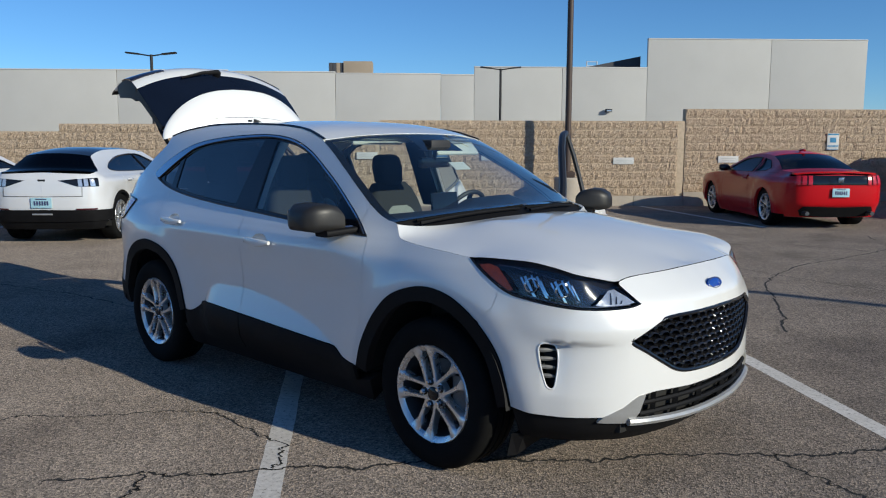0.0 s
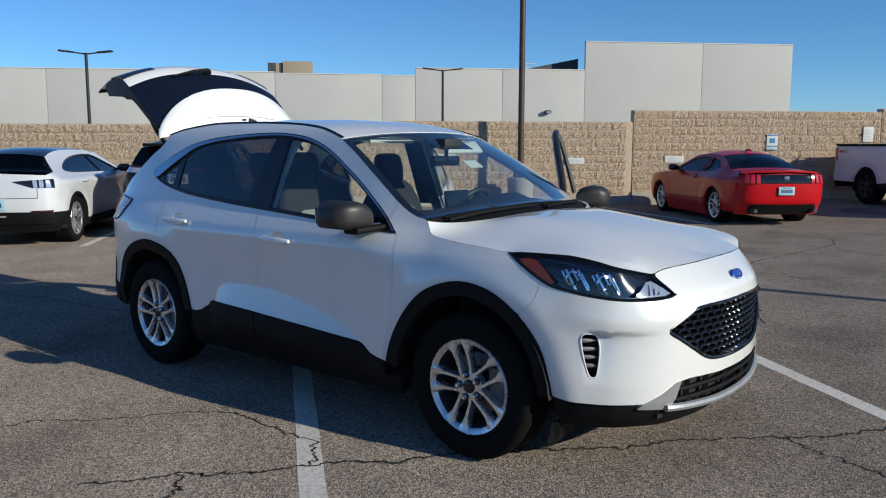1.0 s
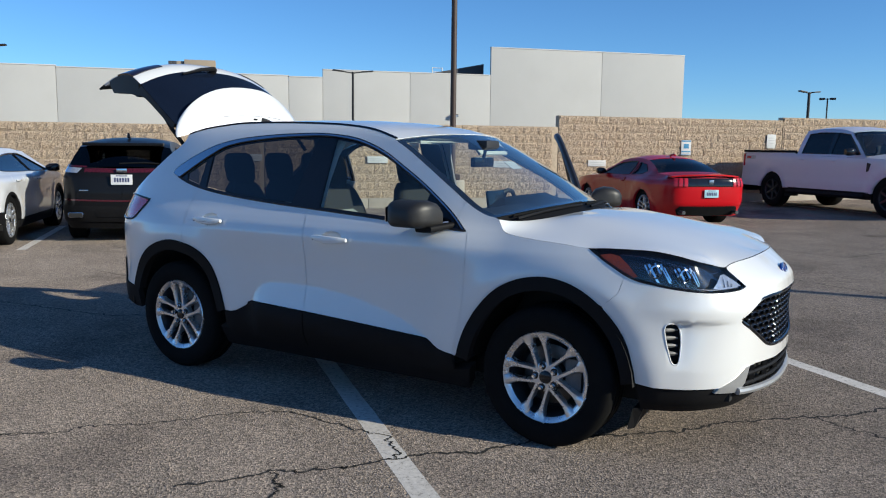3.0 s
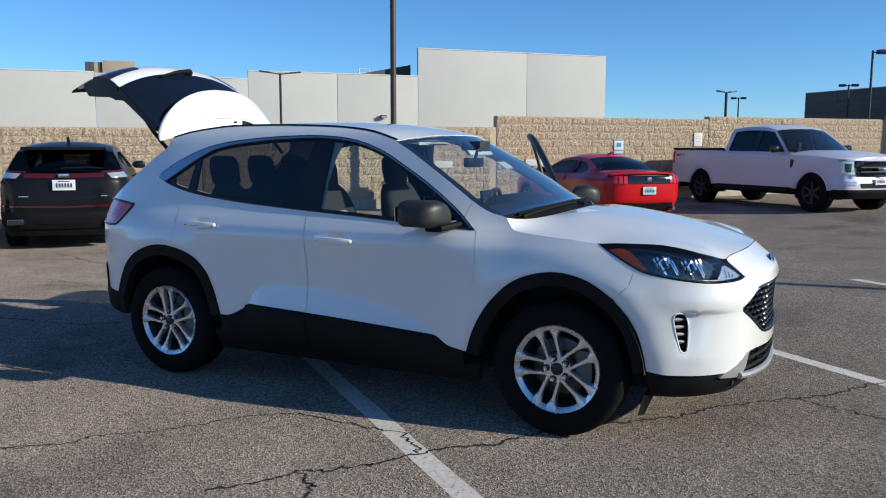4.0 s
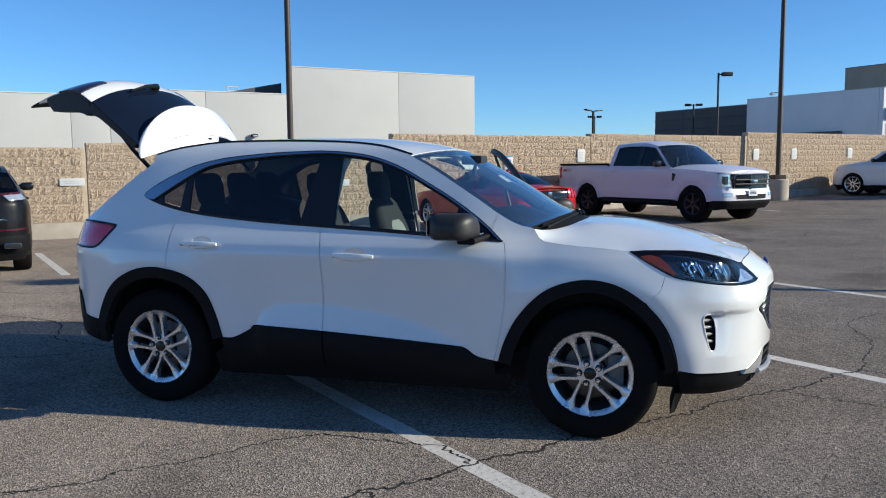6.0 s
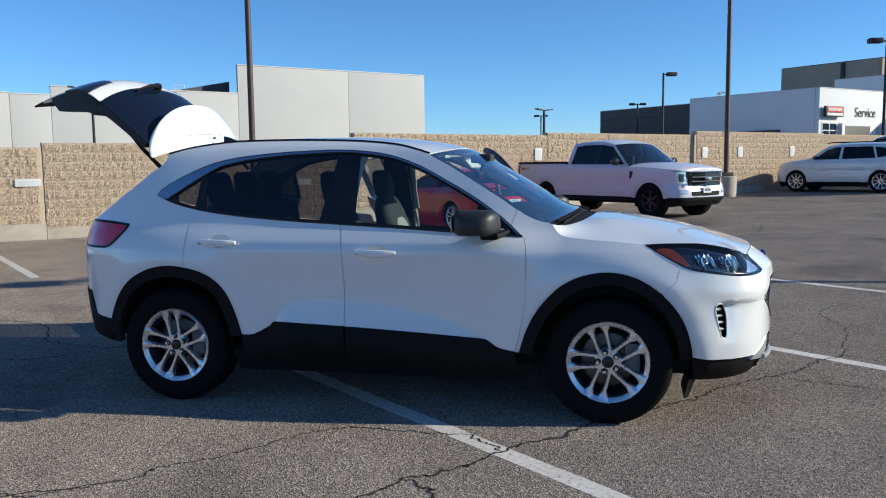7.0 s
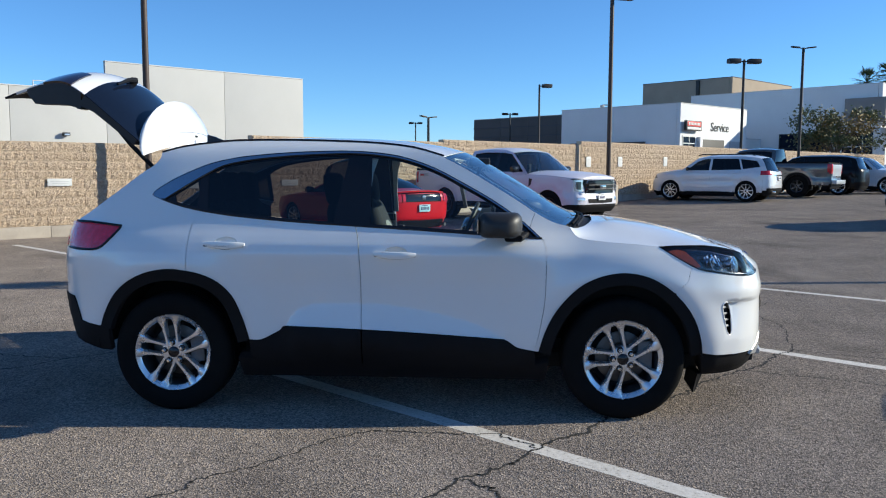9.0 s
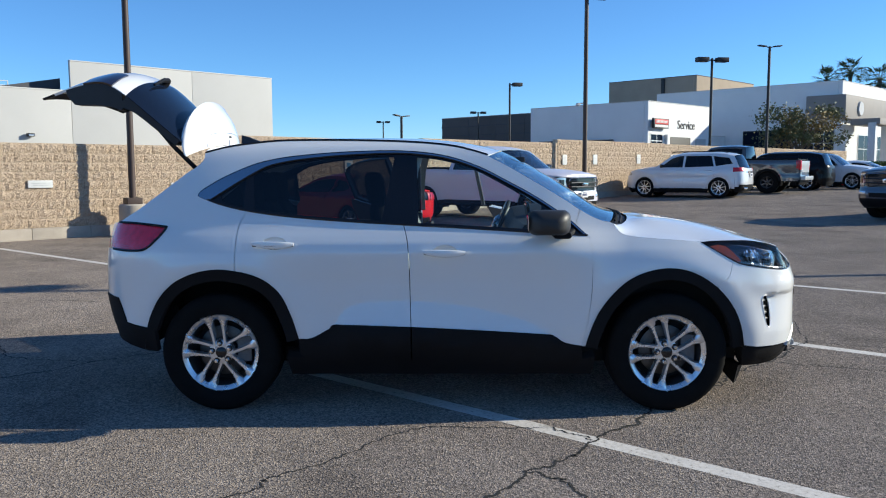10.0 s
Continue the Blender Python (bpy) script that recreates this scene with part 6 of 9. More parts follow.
def handle_parts(owner, x, z, flip):
    h = new("door_handle")
    h.parent = owner
    tagged(h, "body-coloured door handle with a chrome edge")
    bm = bmesh.new()
    secs = []
    for t in np.linspace(0, 1, 9):
        xx = x - 0.125 + 0.25 * t
        s = math.sin(math.pi * min(max(t, 0.03), 0.97)) ** 0.35
        p = HS.at(xx, z - 0.004 * t, 0.030 * s + 0.004)
        secs.append([(p.x, p.y + a * 1.0, p.z + b - 0.006 * math.sin(math.pi * t)) for a, b in rounded(0.020, 0.040 * s + 0.004, 0.009, 2)])
    loft_box(bm, secs)
    part("grip", mirrored(bm) if flip else bm, WHITE_PAINT, h)
    bm = bmesh.new()
    tube(bm, [HS.at(x - 0.12 + 0.24 * t, z - 0.012, 0.036 * math.sin(math.pi * min(max(t, 0.05), 0.95)) ** 0.35) for t in np.linspace(0, 1, 7)], 0.005, 6)
    part("chrome_edge", mirrored(bm) if flip else bm, SATIN_TRIM, h)
    cx, cz = x + 0.004, z + 0.002
    bm = sheet(cup("rear" if x < -0.5 else "front", 1.03), lambda u, v: HS.at(u, v, -0.030 * max(0.0, 1 - ((u - cx) / 0.072) ** 2 - ((v - cz) / 0.037) ** 2) ** 0.6 - 0.001), 0.012)
    part("recess", mirrored(bm) if flip else bm, WHITE_PAINT, h)


mirror_parts(HERO, False)
handle_parts(HERO, -1.01, 1.032, False)
handle_parts(HERO, 0.01, 0.982, False)

# open driver's door: built shut on the left, then swung on its front hinge
DOOR = new("drivers_door")
DOOR.parent = HERO
tagged(DOOR, "driver's door standing wide open")
hinge = Vector((0.875, 0.905, 0))
swing = Matrix.Translation(hinge) @ Matrix.Rotation(radians(-68), 4, "Z") @ Matrix.Translation(-hinge)
DOOR.matrix_basis = swing


def door_part(name, bm, m, label=""):
    return part(name, mirrored(bm), m, DOOR, label)


door_part("outer_panel", sheet(on_u(FRONT_DOOR), skin, 0.08, SEAM, 0.05, [cup("front")]), WHITE_PAINT)
door_part("inner_panel", sheet(on_u(FRONT_DOOR), HS.skin(-0.07), 0.1, 0.01), CABIN_DARK, "charcoal inner door trim")
door_part("cladding", sheet(on_u(cl_f), HS.skin(0.007), 0.1, 0.0015, 0.02), CLADDING)
for nm, r, path in (("window_frame", 0.027, [(p.x, p.y - 0.014 + 0.044 * max(0.0, min(1.0, (0.55 - p.x) / 0.55))) for p in DLO_TOP if -0.165 < p.x < 0.82]),
                    ("window_pillar", 0.018, [(-0.165, 1.590), (-0.172, 1.45), (-0.185, 1.30), (-0.195, 1.13)])):
    bm = bmesh.new()
    tube(bm, [HS.at(U(x), z, -0.022 - (0.0 if nm == "window_frame" else 0.085 * (1.59 - z) / 0.46)) for x, z in path], r, 8)
    door_part(nm, bm, SATIN_BLACK, "black door window frame")
bm = bmesh.new()
tube(bm, [HS.at(0.45, 0.93, -0.10), HS.at(0.1, 0.94, -0.12), HS.at(-0.1, 0.97, -0.10)], 0.022, 8)
door_part("armrest", bm, CABIN_PALE)
bm = bmesh.new()
tube(bm, [HS.at(0.3, 0.62, -0.085), HS.at(0.0, 0.62, -0.09)], 0.05, 10)
door_part("speaker_pocket", bm, CABIN_DARK)
mirror_parts(DOOR, True)
handle_parts(DOOR, 0.01, 0.982, True)

# open rear door of the same side, on its hinge at the centre pillar
REAR_OPEN = new("rear_side_door")
REAR_OPEN.parent = HERO
tagged(REAR_OPEN, "rear side door standing open")
hinge = Vector((-0.235, 0.905, 0))
REAR_OPEN.matrix_basis = Matrix.Translation(hinge) @ Matrix.Rotation(radians(-57), 4, "Z") @ Matrix.Translation(-hinge)
rear_frame = clean(xy(between(BELT, -1.18, -0.235)) + xy(between(GLASS_TOP, -1.18, -0.235))[::-1])
rear_pane = on_u(inner_glass(-1.15, -0.30))
for nm, bm, m in (("outer_panel", sheet(on_u(REAR_DOOR), skin, 0.03, SEAM, 0.05, [cup("rear")]), WHITE_PAINT), ("inner_panel", sheet(on_u(REAR_DOOR), HS.skin(-0.07), 0.1, 0.01), CABIN_DARK),
                  ("cladding", sheet(on_u(cl_r), HS.skin(0.007), 0.1, 0.0015, 0.02), CLADDING), ("window_frame", sheet(on_u(rear_frame), HS.skin(-0.006), 0.035, 0.001, 0.03, [rear_pane]), GLOSS_BLACK),
                  ("window_glass", sheet(rear_pane, HS.skin(-0.012), 0.05), GLASS_PRIVACY)):
    part(nm, mirrored(bm), m, REAR_OPEN)
handle_parts(REAR_OPEN, -1.01, 1.032, True)

# tailgate: swung up on the roof's rear edge
GATE = new("tailgate")
GATE.parent = HERO
tagged(GATE, "open tailgate with rear glass, roof spoiler and wiper")
GATE_EDGE = [Vector(p) for p in ((-1.575, -0.615, 1.590), (-1.66, -0.640, 1.668), (-1.80, -0.655, 1.792), (-1.90, -0.662, 1.880), (-1.975, -0.664, 1.942), (-2.05, -0.664, 1.990), (-2.13, -0.662, 2.010), (-2.25, -0.652, 1.998), (-2.38, -0.635, 1.962), (-2.51, -0.612, 1.920))]
gpts = spline(GATE_EDGE, 8)


def gate_edge(k):
    t = k * (len(gpts) - 1)
    i = min(int(t), len(gpts) - 2)
    return gpts[i].lerp(gpts[i + 1], t - i)


def gate_rise(k):
    """How far the middle of the gate stands out of the line between its edges."""
    return interp(k, (0.0, 0.2, 0.45, 0.6, 0.75, 0.9, 1.0), (0.05, 0.10, 0.135, 0.125, 0.105, 0.07, 0.035))


def gate_cut(k0, k1, a0=-1.0, a1=1.0, lift=0.0, nu=14, inset=0.0):
    e = slice_edge(gate_edge, k0, k1)
    return cross_loft(e, lambda k: e(k).z + gate_rise(k0 + (k1 - k0) * k), lambda k: 0.03 - 0.05 * (k0 + (k1 - k0) * k), nu, 28, 2.4, lift, a0, a1, inset)


def gate_point(k, a, d=0.0):
    e = gate_edge(k)
    return Vector((e.x + (0.03 - 0.05 * k) * (1 - a * a), -a * e.y, e.z + gate_rise(k) * (1 - abs(a) ** 2.4))) + Vector((0.7, 0, 0.7)) * d


def solid(bm, d):
    """Gives a sheet a thickness towards the cabin."""
    bmesh.ops.recalc_face_normals(bm, faces=bm.faces)
    bmesh.ops.solidify(bm, geom=bm.faces[:], thickness=d)
    return bm


KG, KB, KL = 0.425, 0.55, 0.76
part("rear_glass", solid(gate_cut(0.09, KG), 0.008), WINDOW_GLASS, GATE, "dark tinted rear glass")
part("skin_band", solid(gate_cut(KG, KB), 0.02), WHITE_PAINT, GATE)
part("lower_skin", solid(gate_cut(KB, KL, -0.60, 0.60), 0.02), WHITE_PAINT, GATE)
part("plate_panel", solid(gate_cut(KL, 0.93), 0.015), WHITE_PAINT, GATE)
part("bottom_trim", solid(gate_cut(0.93, 1.0), 0.012), CLADDING, GATE)
for a, b in ((-1.0, -0.60), (0.60, 1.0)):
    part("gate_lamp", solid(gate_cut(KB, KL, a, b, 0.006, 8, -0.004), 0.02), LAMP_SMOKED, GATE, "smoked dark red inner tail lamp")
bm = bmesh.new()
tube(bm, [gate_point(k, 0.0, 0.004) + Vector((0, y, 0)) for k, y in ((0.99, -0.14), (1.01, -0.14), (1.01, 0.14), (0.99, 0.14))], 0.014, 6)
part("latch", bm, CLADDING, GATE)


def inward(k):
    q = gate_edge(min(k + 0.02, 1.0)) - gate_edge(max(k - 0.02, 0.0))
    n = Vector((q.z, 0, -q.x)).normalized()
    return -n if n.z > 0 else n


# dark inner frame: thin beside the glass, deep behind the lamps
for sgn in (-1, 1):
    bm = bmesh.new()
    secs = []
    for k in np.linspace(0.10, 0.86, 22):
        e = gate_edge(k)
        dep = interp(k, (0.0, 0.30, 0.42, 0.52, 0.66, 0.82, 0.86), (0.035, 0.045, 0.080, 0.125, 0.135, 0.105, 0.03))
        inw = Vector((0.12 if k > 0.5 else 0.0, 0, -1)) if k > 0.45 else inward(k)
        p = Vector((e.x, sgn * -e.y, e.z - 0.006))
        o2 = Vector((0, -0.10 if p.y > 0 else 0.10, 0))
        secs.append([p, p + inw.normalized() * dep, p + inw.normalized() * dep + o2, p + o2])
    loft_box(bm, secs)
    part("gate_frame", bm, CABIN_DARK, GATE, "dark inner tailgate frame")
bm = bmesh.new()
secs = []
for a in np.linspace(-0.86, 0.86, 13):
    g0, g1, g2 = gate_point(0.46, a), gate_point(0.66, a), gate_point(0.84, a)
    lo = lambda g, d: Vector((g.x, g.y, g.z - d))
    secs.append([lo(g0, 0.03), lo(g1, 0.03), lo(g2, 0.02), lo(g2, 0.11 + 0.02 * (1 - a * a)), lo(g1, 0.15 + 0.05 * (1 - a * a)), lo(g0, 0.12 + 0.05 * (1 - a * a))])
loft_box(bm, secs)
part("gate_inner_panel", bm, CABIN_DARK, GATE, "charcoal inner tailgate trim")

# spoiler: a shallow dome that stands up on its front edge
bm = bmesh.new()
secs = []
for t in np.linspace(-1, 1, 31):
    a = math.sin(t * math.pi / 2)
    f = max(0.0, 1 - abs(a) ** 2.7) ** 0.62
    bx, bz = -1.602 + 0.095 * (1 - a * a), 1.556 + 0.085 * (1 - abs(a) ** 2.2)
    tx, tz = bx - 0.012 - 0.085 * f, bz + 0.012 + 0.285 * f
    y = 0.655 * a
    bulge = 0.030 * f
    th = 0.004 + 0.031 * min(1.0, f * 2.5)
    secs.append([(bx, y, bz), ((bx * 2 + tx) / 3 + bulge * 0.9, y, (bz * 2 + tz) / 3), ((bx + tx * 2) / 3 + bulge, y, (bz + tz * 2) / 3), (tx + 0.012 * min(1.0, f * 2.5), y, tz - 0.012 * f), (tx, y, tz), (tx - 0.45 * th, y, tz - 0.016 * f), ((bx + tx) / 2 - th, y, (bz + tz) / 2), (bx - th, y, bz)])
loft_box(bm, secs)
spoiler = part("spoiler", bm, WHITE_PAINT, GATE, "white roof spoiler")
for v in spoiler.data.polygons:
    v.use_smooth = True


def on_spoiler(a, h):
    f = max(0.0, 1 - abs(a) ** 2.7) ** 0.62
    bx, bz = -1.602 + 0.095 * (1 - a * a), 1.556 + 0.085 * (1 - abs(a) ** 2.2)
    tx, tz = bx - 0.012 - 0.085 * f, bz + 0.012 + 0.285 * f
    t = h / (tz - bz)
    return Vector((bx + (tx - bx) * t + 0.030 * f * min(1.0, t * 2.7) + 0.001, 0.655 * a, bz + h))


bm = bmesh.new()
tube(bm, [on_spoiler(p.x, p.y) for p in spline([(-0.62, 0.01), (-0.61, 0.050), (-0.56, 0.078), (-0.40, 0.085), (0.0, 0.085), (0.40, 0.085), (0.56, 0.078), (0.61, 0.050), (0.62, 0.01)], 5)], 0.0014, 5)
part("spoiler_groove", bm, SATIN_TRIM, spoiler)
bm = bmesh.new()
box(bm, (0.012, 0.035, 0.014), on_spoiler(0.02, 0.06), 0.003)
part("washer_nozzle", bm, CLADDING, spoiler)
bm = bmesh.new()
tube(bm, [gate_point(KG + 0.005, 0.0, -0.005), gate_point(KG + 0.005, 0.0, 0.035)], [0.034, 0.028], 12)
tube(bm, [gate_point(KG, 0.0, 0.035), gate_point(KG - 0.02, -0.22, 0.035), gate_point(KG - 0.05, -0.50, 0.025)], [0.020, 0.014, 0.008], 8)
part("rear_wiper", bm, CLADDING, GATE)
# antenna on the roof
bm = bmesh.new()
loft_box(bm, [[(-1.42 + 0.16 * u, 0.0 + w * sy, 1.655 + h) for u, w, h in ((0.0, 0.020, 0.0), (0.0, 0.012, 0.058), (0.30, 0.010, 0.045), (1.0, 0.006, 0.0))] for sy in (-1, 1)])
part("antenna", bm, GLOSS_BLACK, HERO, "black shark-fin antenna")
for y in (-0.60, 0.60):
    bm = bmesh.new()
    tube(bm, [(-1.545, y * 1.03, 1.47), (-1.69, y * 1.05, 1.62), (-1.80, y * 1.06, 1.75)], [0.014, 0.014, 0.008], 8)
    part("gate_strut", bm, CLADDING, HERO, "black gas strut")

# wheels and wells
for x in (-WHEEL_X, WHEEL_X):
    for y in (-0.79, 0.79):
        make_wheel(HERO, (x, y, WHEEL_Z), phase=107.0 if x > 0 else 98.0)
for x in (-WHEEL_X, WHEEL_X):
    bm = bmesh.new()
    ring = [(x + 0.46 * math.cos(a), 0.36 + 0.47 * math.sin(a)) for a in np.linspace(0.06, math.pi - 0.06, 20)]
    o = [bm.verts.new((p[0], -0.90, p[1])) for p in ring]
    i = [bm.verts.new((p[0], -0.42, p[1])) for p in ring]
    for k in range(len(ring) - 1):
        bm.faces.new((o[k], o[k + 1], i[k + 1], i[k]))
    bm.faces.new(i)
    both("wheel_liner", bm, DARK_CORE, HERO)
# underbody and floor
bm = bmesh.new()
box(bm, (3.4, 1.30, 0.10), (0.15, 0, 0.30), 0.03)
box(bm, (1.62, 1.66, 0.10), (0.02, 0, 0.30), 0.03)
box(bm, (0.5, 1.20, 0.24), (1.95, 0, 0.42), 0.03)
box(bm, (0.30, 1.20, 0.22), (-1.85, 0, 0.50), 0.03)
part("underbody", bm, DARK_CORE, HERO)
bm = bmesh.new()
box(bm, (0.72, 1.30, 0.42), (1.45, 0, 0.72), 0.08)
part("engine_block", bm, DARK_CORE, HERO)

# cabin
bm = bmesh.new()
secs = []
for t in np.linspace(0, 1, 11):
    a = -1 + 2 * t
    y = 0.74 * a
    hump = 0.062 * math.exp(-((y - 0.38) / 0.20) ** 4)
    xf = 0.93 + 0.12 * (1 - a * a)
    secs.append([(xf, y, 1.125), (0.72, y, 1.155 + hump), (0.50, y, 1.125 + hump), (0.44, y, 1.03 + hump), (0.50, y, 0.84), (0.62, y, 0.72), (xf, y, 0.70)])
loft_box(bm, secs)
part("dashboard", bm, CABIN_DARK, HERO, "charcoal dashboard")
bm = bmesh.new()
box(bm, (0.02, 0.22, 0.14), (0.585, 0.0, 1.172), 0.008, Matrix.Rotation(radians(-8), 3, "Y"))
part("touchscreen", bm, GLOSS_BLACK, HERO)
bm = bmesh.new()
box(bm, (0.75, 0.24, 0.30), (0.06, 0, 0.58), 0.05)
part("centre_console", bm, CABIN_DARK, HERO)
wheel = new("steering_wheel")
wheel.parent = HERO
tilt = Matrix.Translation((0.40, 0.38, 1.055)) @ Matrix.Rotation(radians(-66), 4, "Y")
bm = bmesh.new()
tube(bm, [tilt @ Vector((0.185 * math.cos(a), 0.185 * math.sin(a), 0)) for a in np.linspace(0, 2 * math.pi, 33)], 0.015, 8, caps=False)
part("rim", bm, CABIN_DARK, wheel)
bm = bmesh.new()
lathe(bm, [(-0.02, 0.07), (0.03, 0.065), (0.045, 0.045), (0.045, 0.0)], 20, "Z")
for a in (0, 180, 270):
    box(bm, (0.12, 0.035, 0.014), (0.12 * math.cos(radians(a + 90)), 0.12 * math.sin(radians(a + 90)), 0.01), 0.004, Matrix.Rotation(radians(a + 90), 3, "Z"))
bmesh.ops.transform(bm, matrix=tilt, verts=bm.verts)
part("hub", bm, SATIN_TRIM, wheel)


def seat(y, x=0.0, bench=False, width=0.50):
    s = new("front_seat" if not bench else "rear_seat")
    s.parent = HERO
    tagged(s, "charcoal cloth seat with pale grey inserts")
    bm = bmesh.new()
    loft_box(bm, [[(x + 0.34, y + a, 0.56 + b) for a, b in rounded(width, 0.14, 0.05, 3)], [(x + 0.1, y + a, 0.59 + b) for a, b in rounded(width + 0.02, 0.18, 0.06, 3)], [(x - 0.20, y + a, 0.56 + b) for a, b in rounded(width, 0.18, 0.06, 3)]])
    part("cushion", bm, SEAT_GREY, s)
    bm = bmesh.new()
    secs = []
    for t, w, d in ((0.0, width, 0.15), (0.25, width + 0.02, 0.17), (0.6, width + 0.01, 0.15), (0.85, width - 0.05, 0.12), (0.98, width - 0.12, 0.10), (1.05, width - 0.20, 0.06)):
        cx, cz = x - 0.18 - 0.20 * t, 0.56 + 0.66 * t
        secs.append([(cx + b, y + a, cz + 0.25 * b) for a, b in rounded(w, d, d * 0.42, 4)])
    loft_box(bm, secs)
    part("backrest", bm, SEAT_DARK, s)
    bm = bmesh.new()
    secs = []
    for t, w, o in ((0.10, 0.27, 0.066), (0.4, 0.32, 0.068), (0.62, 0.31, 0.062), (0.76, 0.25, 0.052), (0.82, 0.16, 0.042)):
        cx, cz = x - 0.18 - 0.20 * t + o, 0.56 + 0.66 * t
        secs.append([(cx + b, y + a, cz + 0.25 * b) for a, b in rounded(w, 0.045, 0.02, 3)])
    loft_box(bm, secs)
    part("insert", bm, SEAT_GREY, s, "pale grey seat insert")
    bm = bmesh.new()
    loft_box(bm, [[(x - 0.385 - 0.03 * t + b, y + a, 1.245 + 0.20 * t) for a, b in rounded(w, d, d * 0.45, 4)] for t, w, d in ((-0.02, 0.18, 0.08), (0.12, 0.225, 0.11), (0.6, 0.24, 0.12), (0.9, 0.215, 0.11), (1.0, 0.18, 0.08), (1.04, 0.12, 0.05))])
    part("headrest", bm, SEAT_DARK, s)
    bm = bmesh.new()
    for o in (-0.06, 0.06):
        tube(bm, [(x - 0.375, y + o, 1.18), (x - 0.39, y + o, 1.26)], 0.007, 6)
    part("headrest_posts", bm, CABIN_DARK, s)


seat(-0.37, -0.05)
seat(0.37, 0.07)
for y in (-0.40, 0.0, 0.40):
    seat(y, -0.86, True, 0.40)
bm = bmesh.new()
box(bm, (0.7, 1.1, 0.04), (-1.66, 0, 0.78), 0.01)
part("load_floor", bm, CABIN_DARK, HERO)
part("pillar_core", sheet(on_u([(-0.30, 1.15), (-0.20, 1.15), (-0.195, 1.57), (-0.28, 1.575)]), HS.skin(-0.05), 0.1, 0, 0.02), CABIN_DARK, HERO)
part("pillar_core", mirrored(sheet(on_u([(-0.43, 1.08), (-0.20, 1.08), (-0.195, 1.57), (-0.40, 1.565)]), HS.skin(-0.05), 0.1, 0, 0.02)), CABIN_DARK, HERO)
bm = sheet(on_u([(-0.197, 1.15), (-0.165, 1.15), (-0.168, 1.30), (-0.155, 1.46), (-0.125, 1.56), (-0.192, 1.57)]), HS.skin(-0.05), 0.1, 0, 0.02)
both("pillar_trim", bm, CABIN_PALE, HERO, "pale grey centre pillar trim")
bm = bmesh.new()
rows = [[bm.verts.new(p) for p in (HS.at(-0.30, z, -0.012), HS.at(-0.196 - 0.03 * k, z, -0.012), HS.at(-0.19 - 0.03 * k, z, -0.03), HS.at(-0.192 - 0.03 * k, z, -0.085))] for k, z in [(k, 0.50 + 1.05 * k) for k in np.linspace(0, 1, 9)]]
for r, s in zip(rows, rows[1:]):
    for k in range(3):
        bm.faces.new((r[k], r[k + 1], s[k + 1], s[k]))
part("pillar_jamb", mirrored(bm), WHITE_PAINT, HERO)
bm = sheet(on_u(clean([(-0.19, 0.42), (-0.30, 0.42), (-0.32, 1.14), (-0.19, 1.14)])), HS.skin(-0.03), 0.1, 0, 0.04)
part("door_jamb", mirrored(bm), WHITE_PAINT, HERO)
part("rear_door_trim", sheet(on_u(REAR_DOOR), HS.skin(-0.06), 0.1, 0.01), CABIN_DARK, HERO)
part("front_door_trim", sheet(on_u(FRONT_DOOR), HS.skin(-0.06), 0.1, 0.01), CABIN_DARK, HERO)
both("quarter_trim", sheet(on_u([(-1.22, 0.88), (-1.20, 1.18), (-1.45, 1.26), (-1.56, 1.42), (-1.9, 1.18), (-1.85, 0.7), (-1.6, 0.85), (-1.35, 0.89)]), HS.skin(-0.06), 0.1), CABIN_DARK, HERO)
bm = bmesh.new()
box(bm, (0.04, 0.25, 0.065), (0.459, 0.04, 1.417), 0.018)
tube(bm, [(0.47, 0.03, 1.43), (0.50, 0.01, 1.51)], 0.012, 6)
part("rear_view_mirror", bm, GLOSS_BLACK, HERO)
bm = bmesh.new()
box(bm, (0.14, 0.17, 0.06), (0.49, 0.0, 1.525), 0.02)
part("camera_pod", bm, CABIN_DARK, HERO)
for at, tip in (((0.27, -0.31, 1.566), 24), ((0.325, 0.345, 1.520), 46)):
    bm = bmesh.new()
    box(bm, (0.16, 0.39, 0.020), at, 0.009, Matrix.Rotation(radians(tip), 3, "Y"), 3)
    part("sun_visor", bm, CABIN_PALE, HERO)
bm = bmesh.new()
box(bm, (0.075, 0.13, 0.003), (0.69, 0.02, 1.402), 0.0, Matrix.Rotation(radians(33), 3, "Y"))
part("windscreen_sticker", bm, SIGN_WHITE, HERO, "small pale sticker on the windscreen")

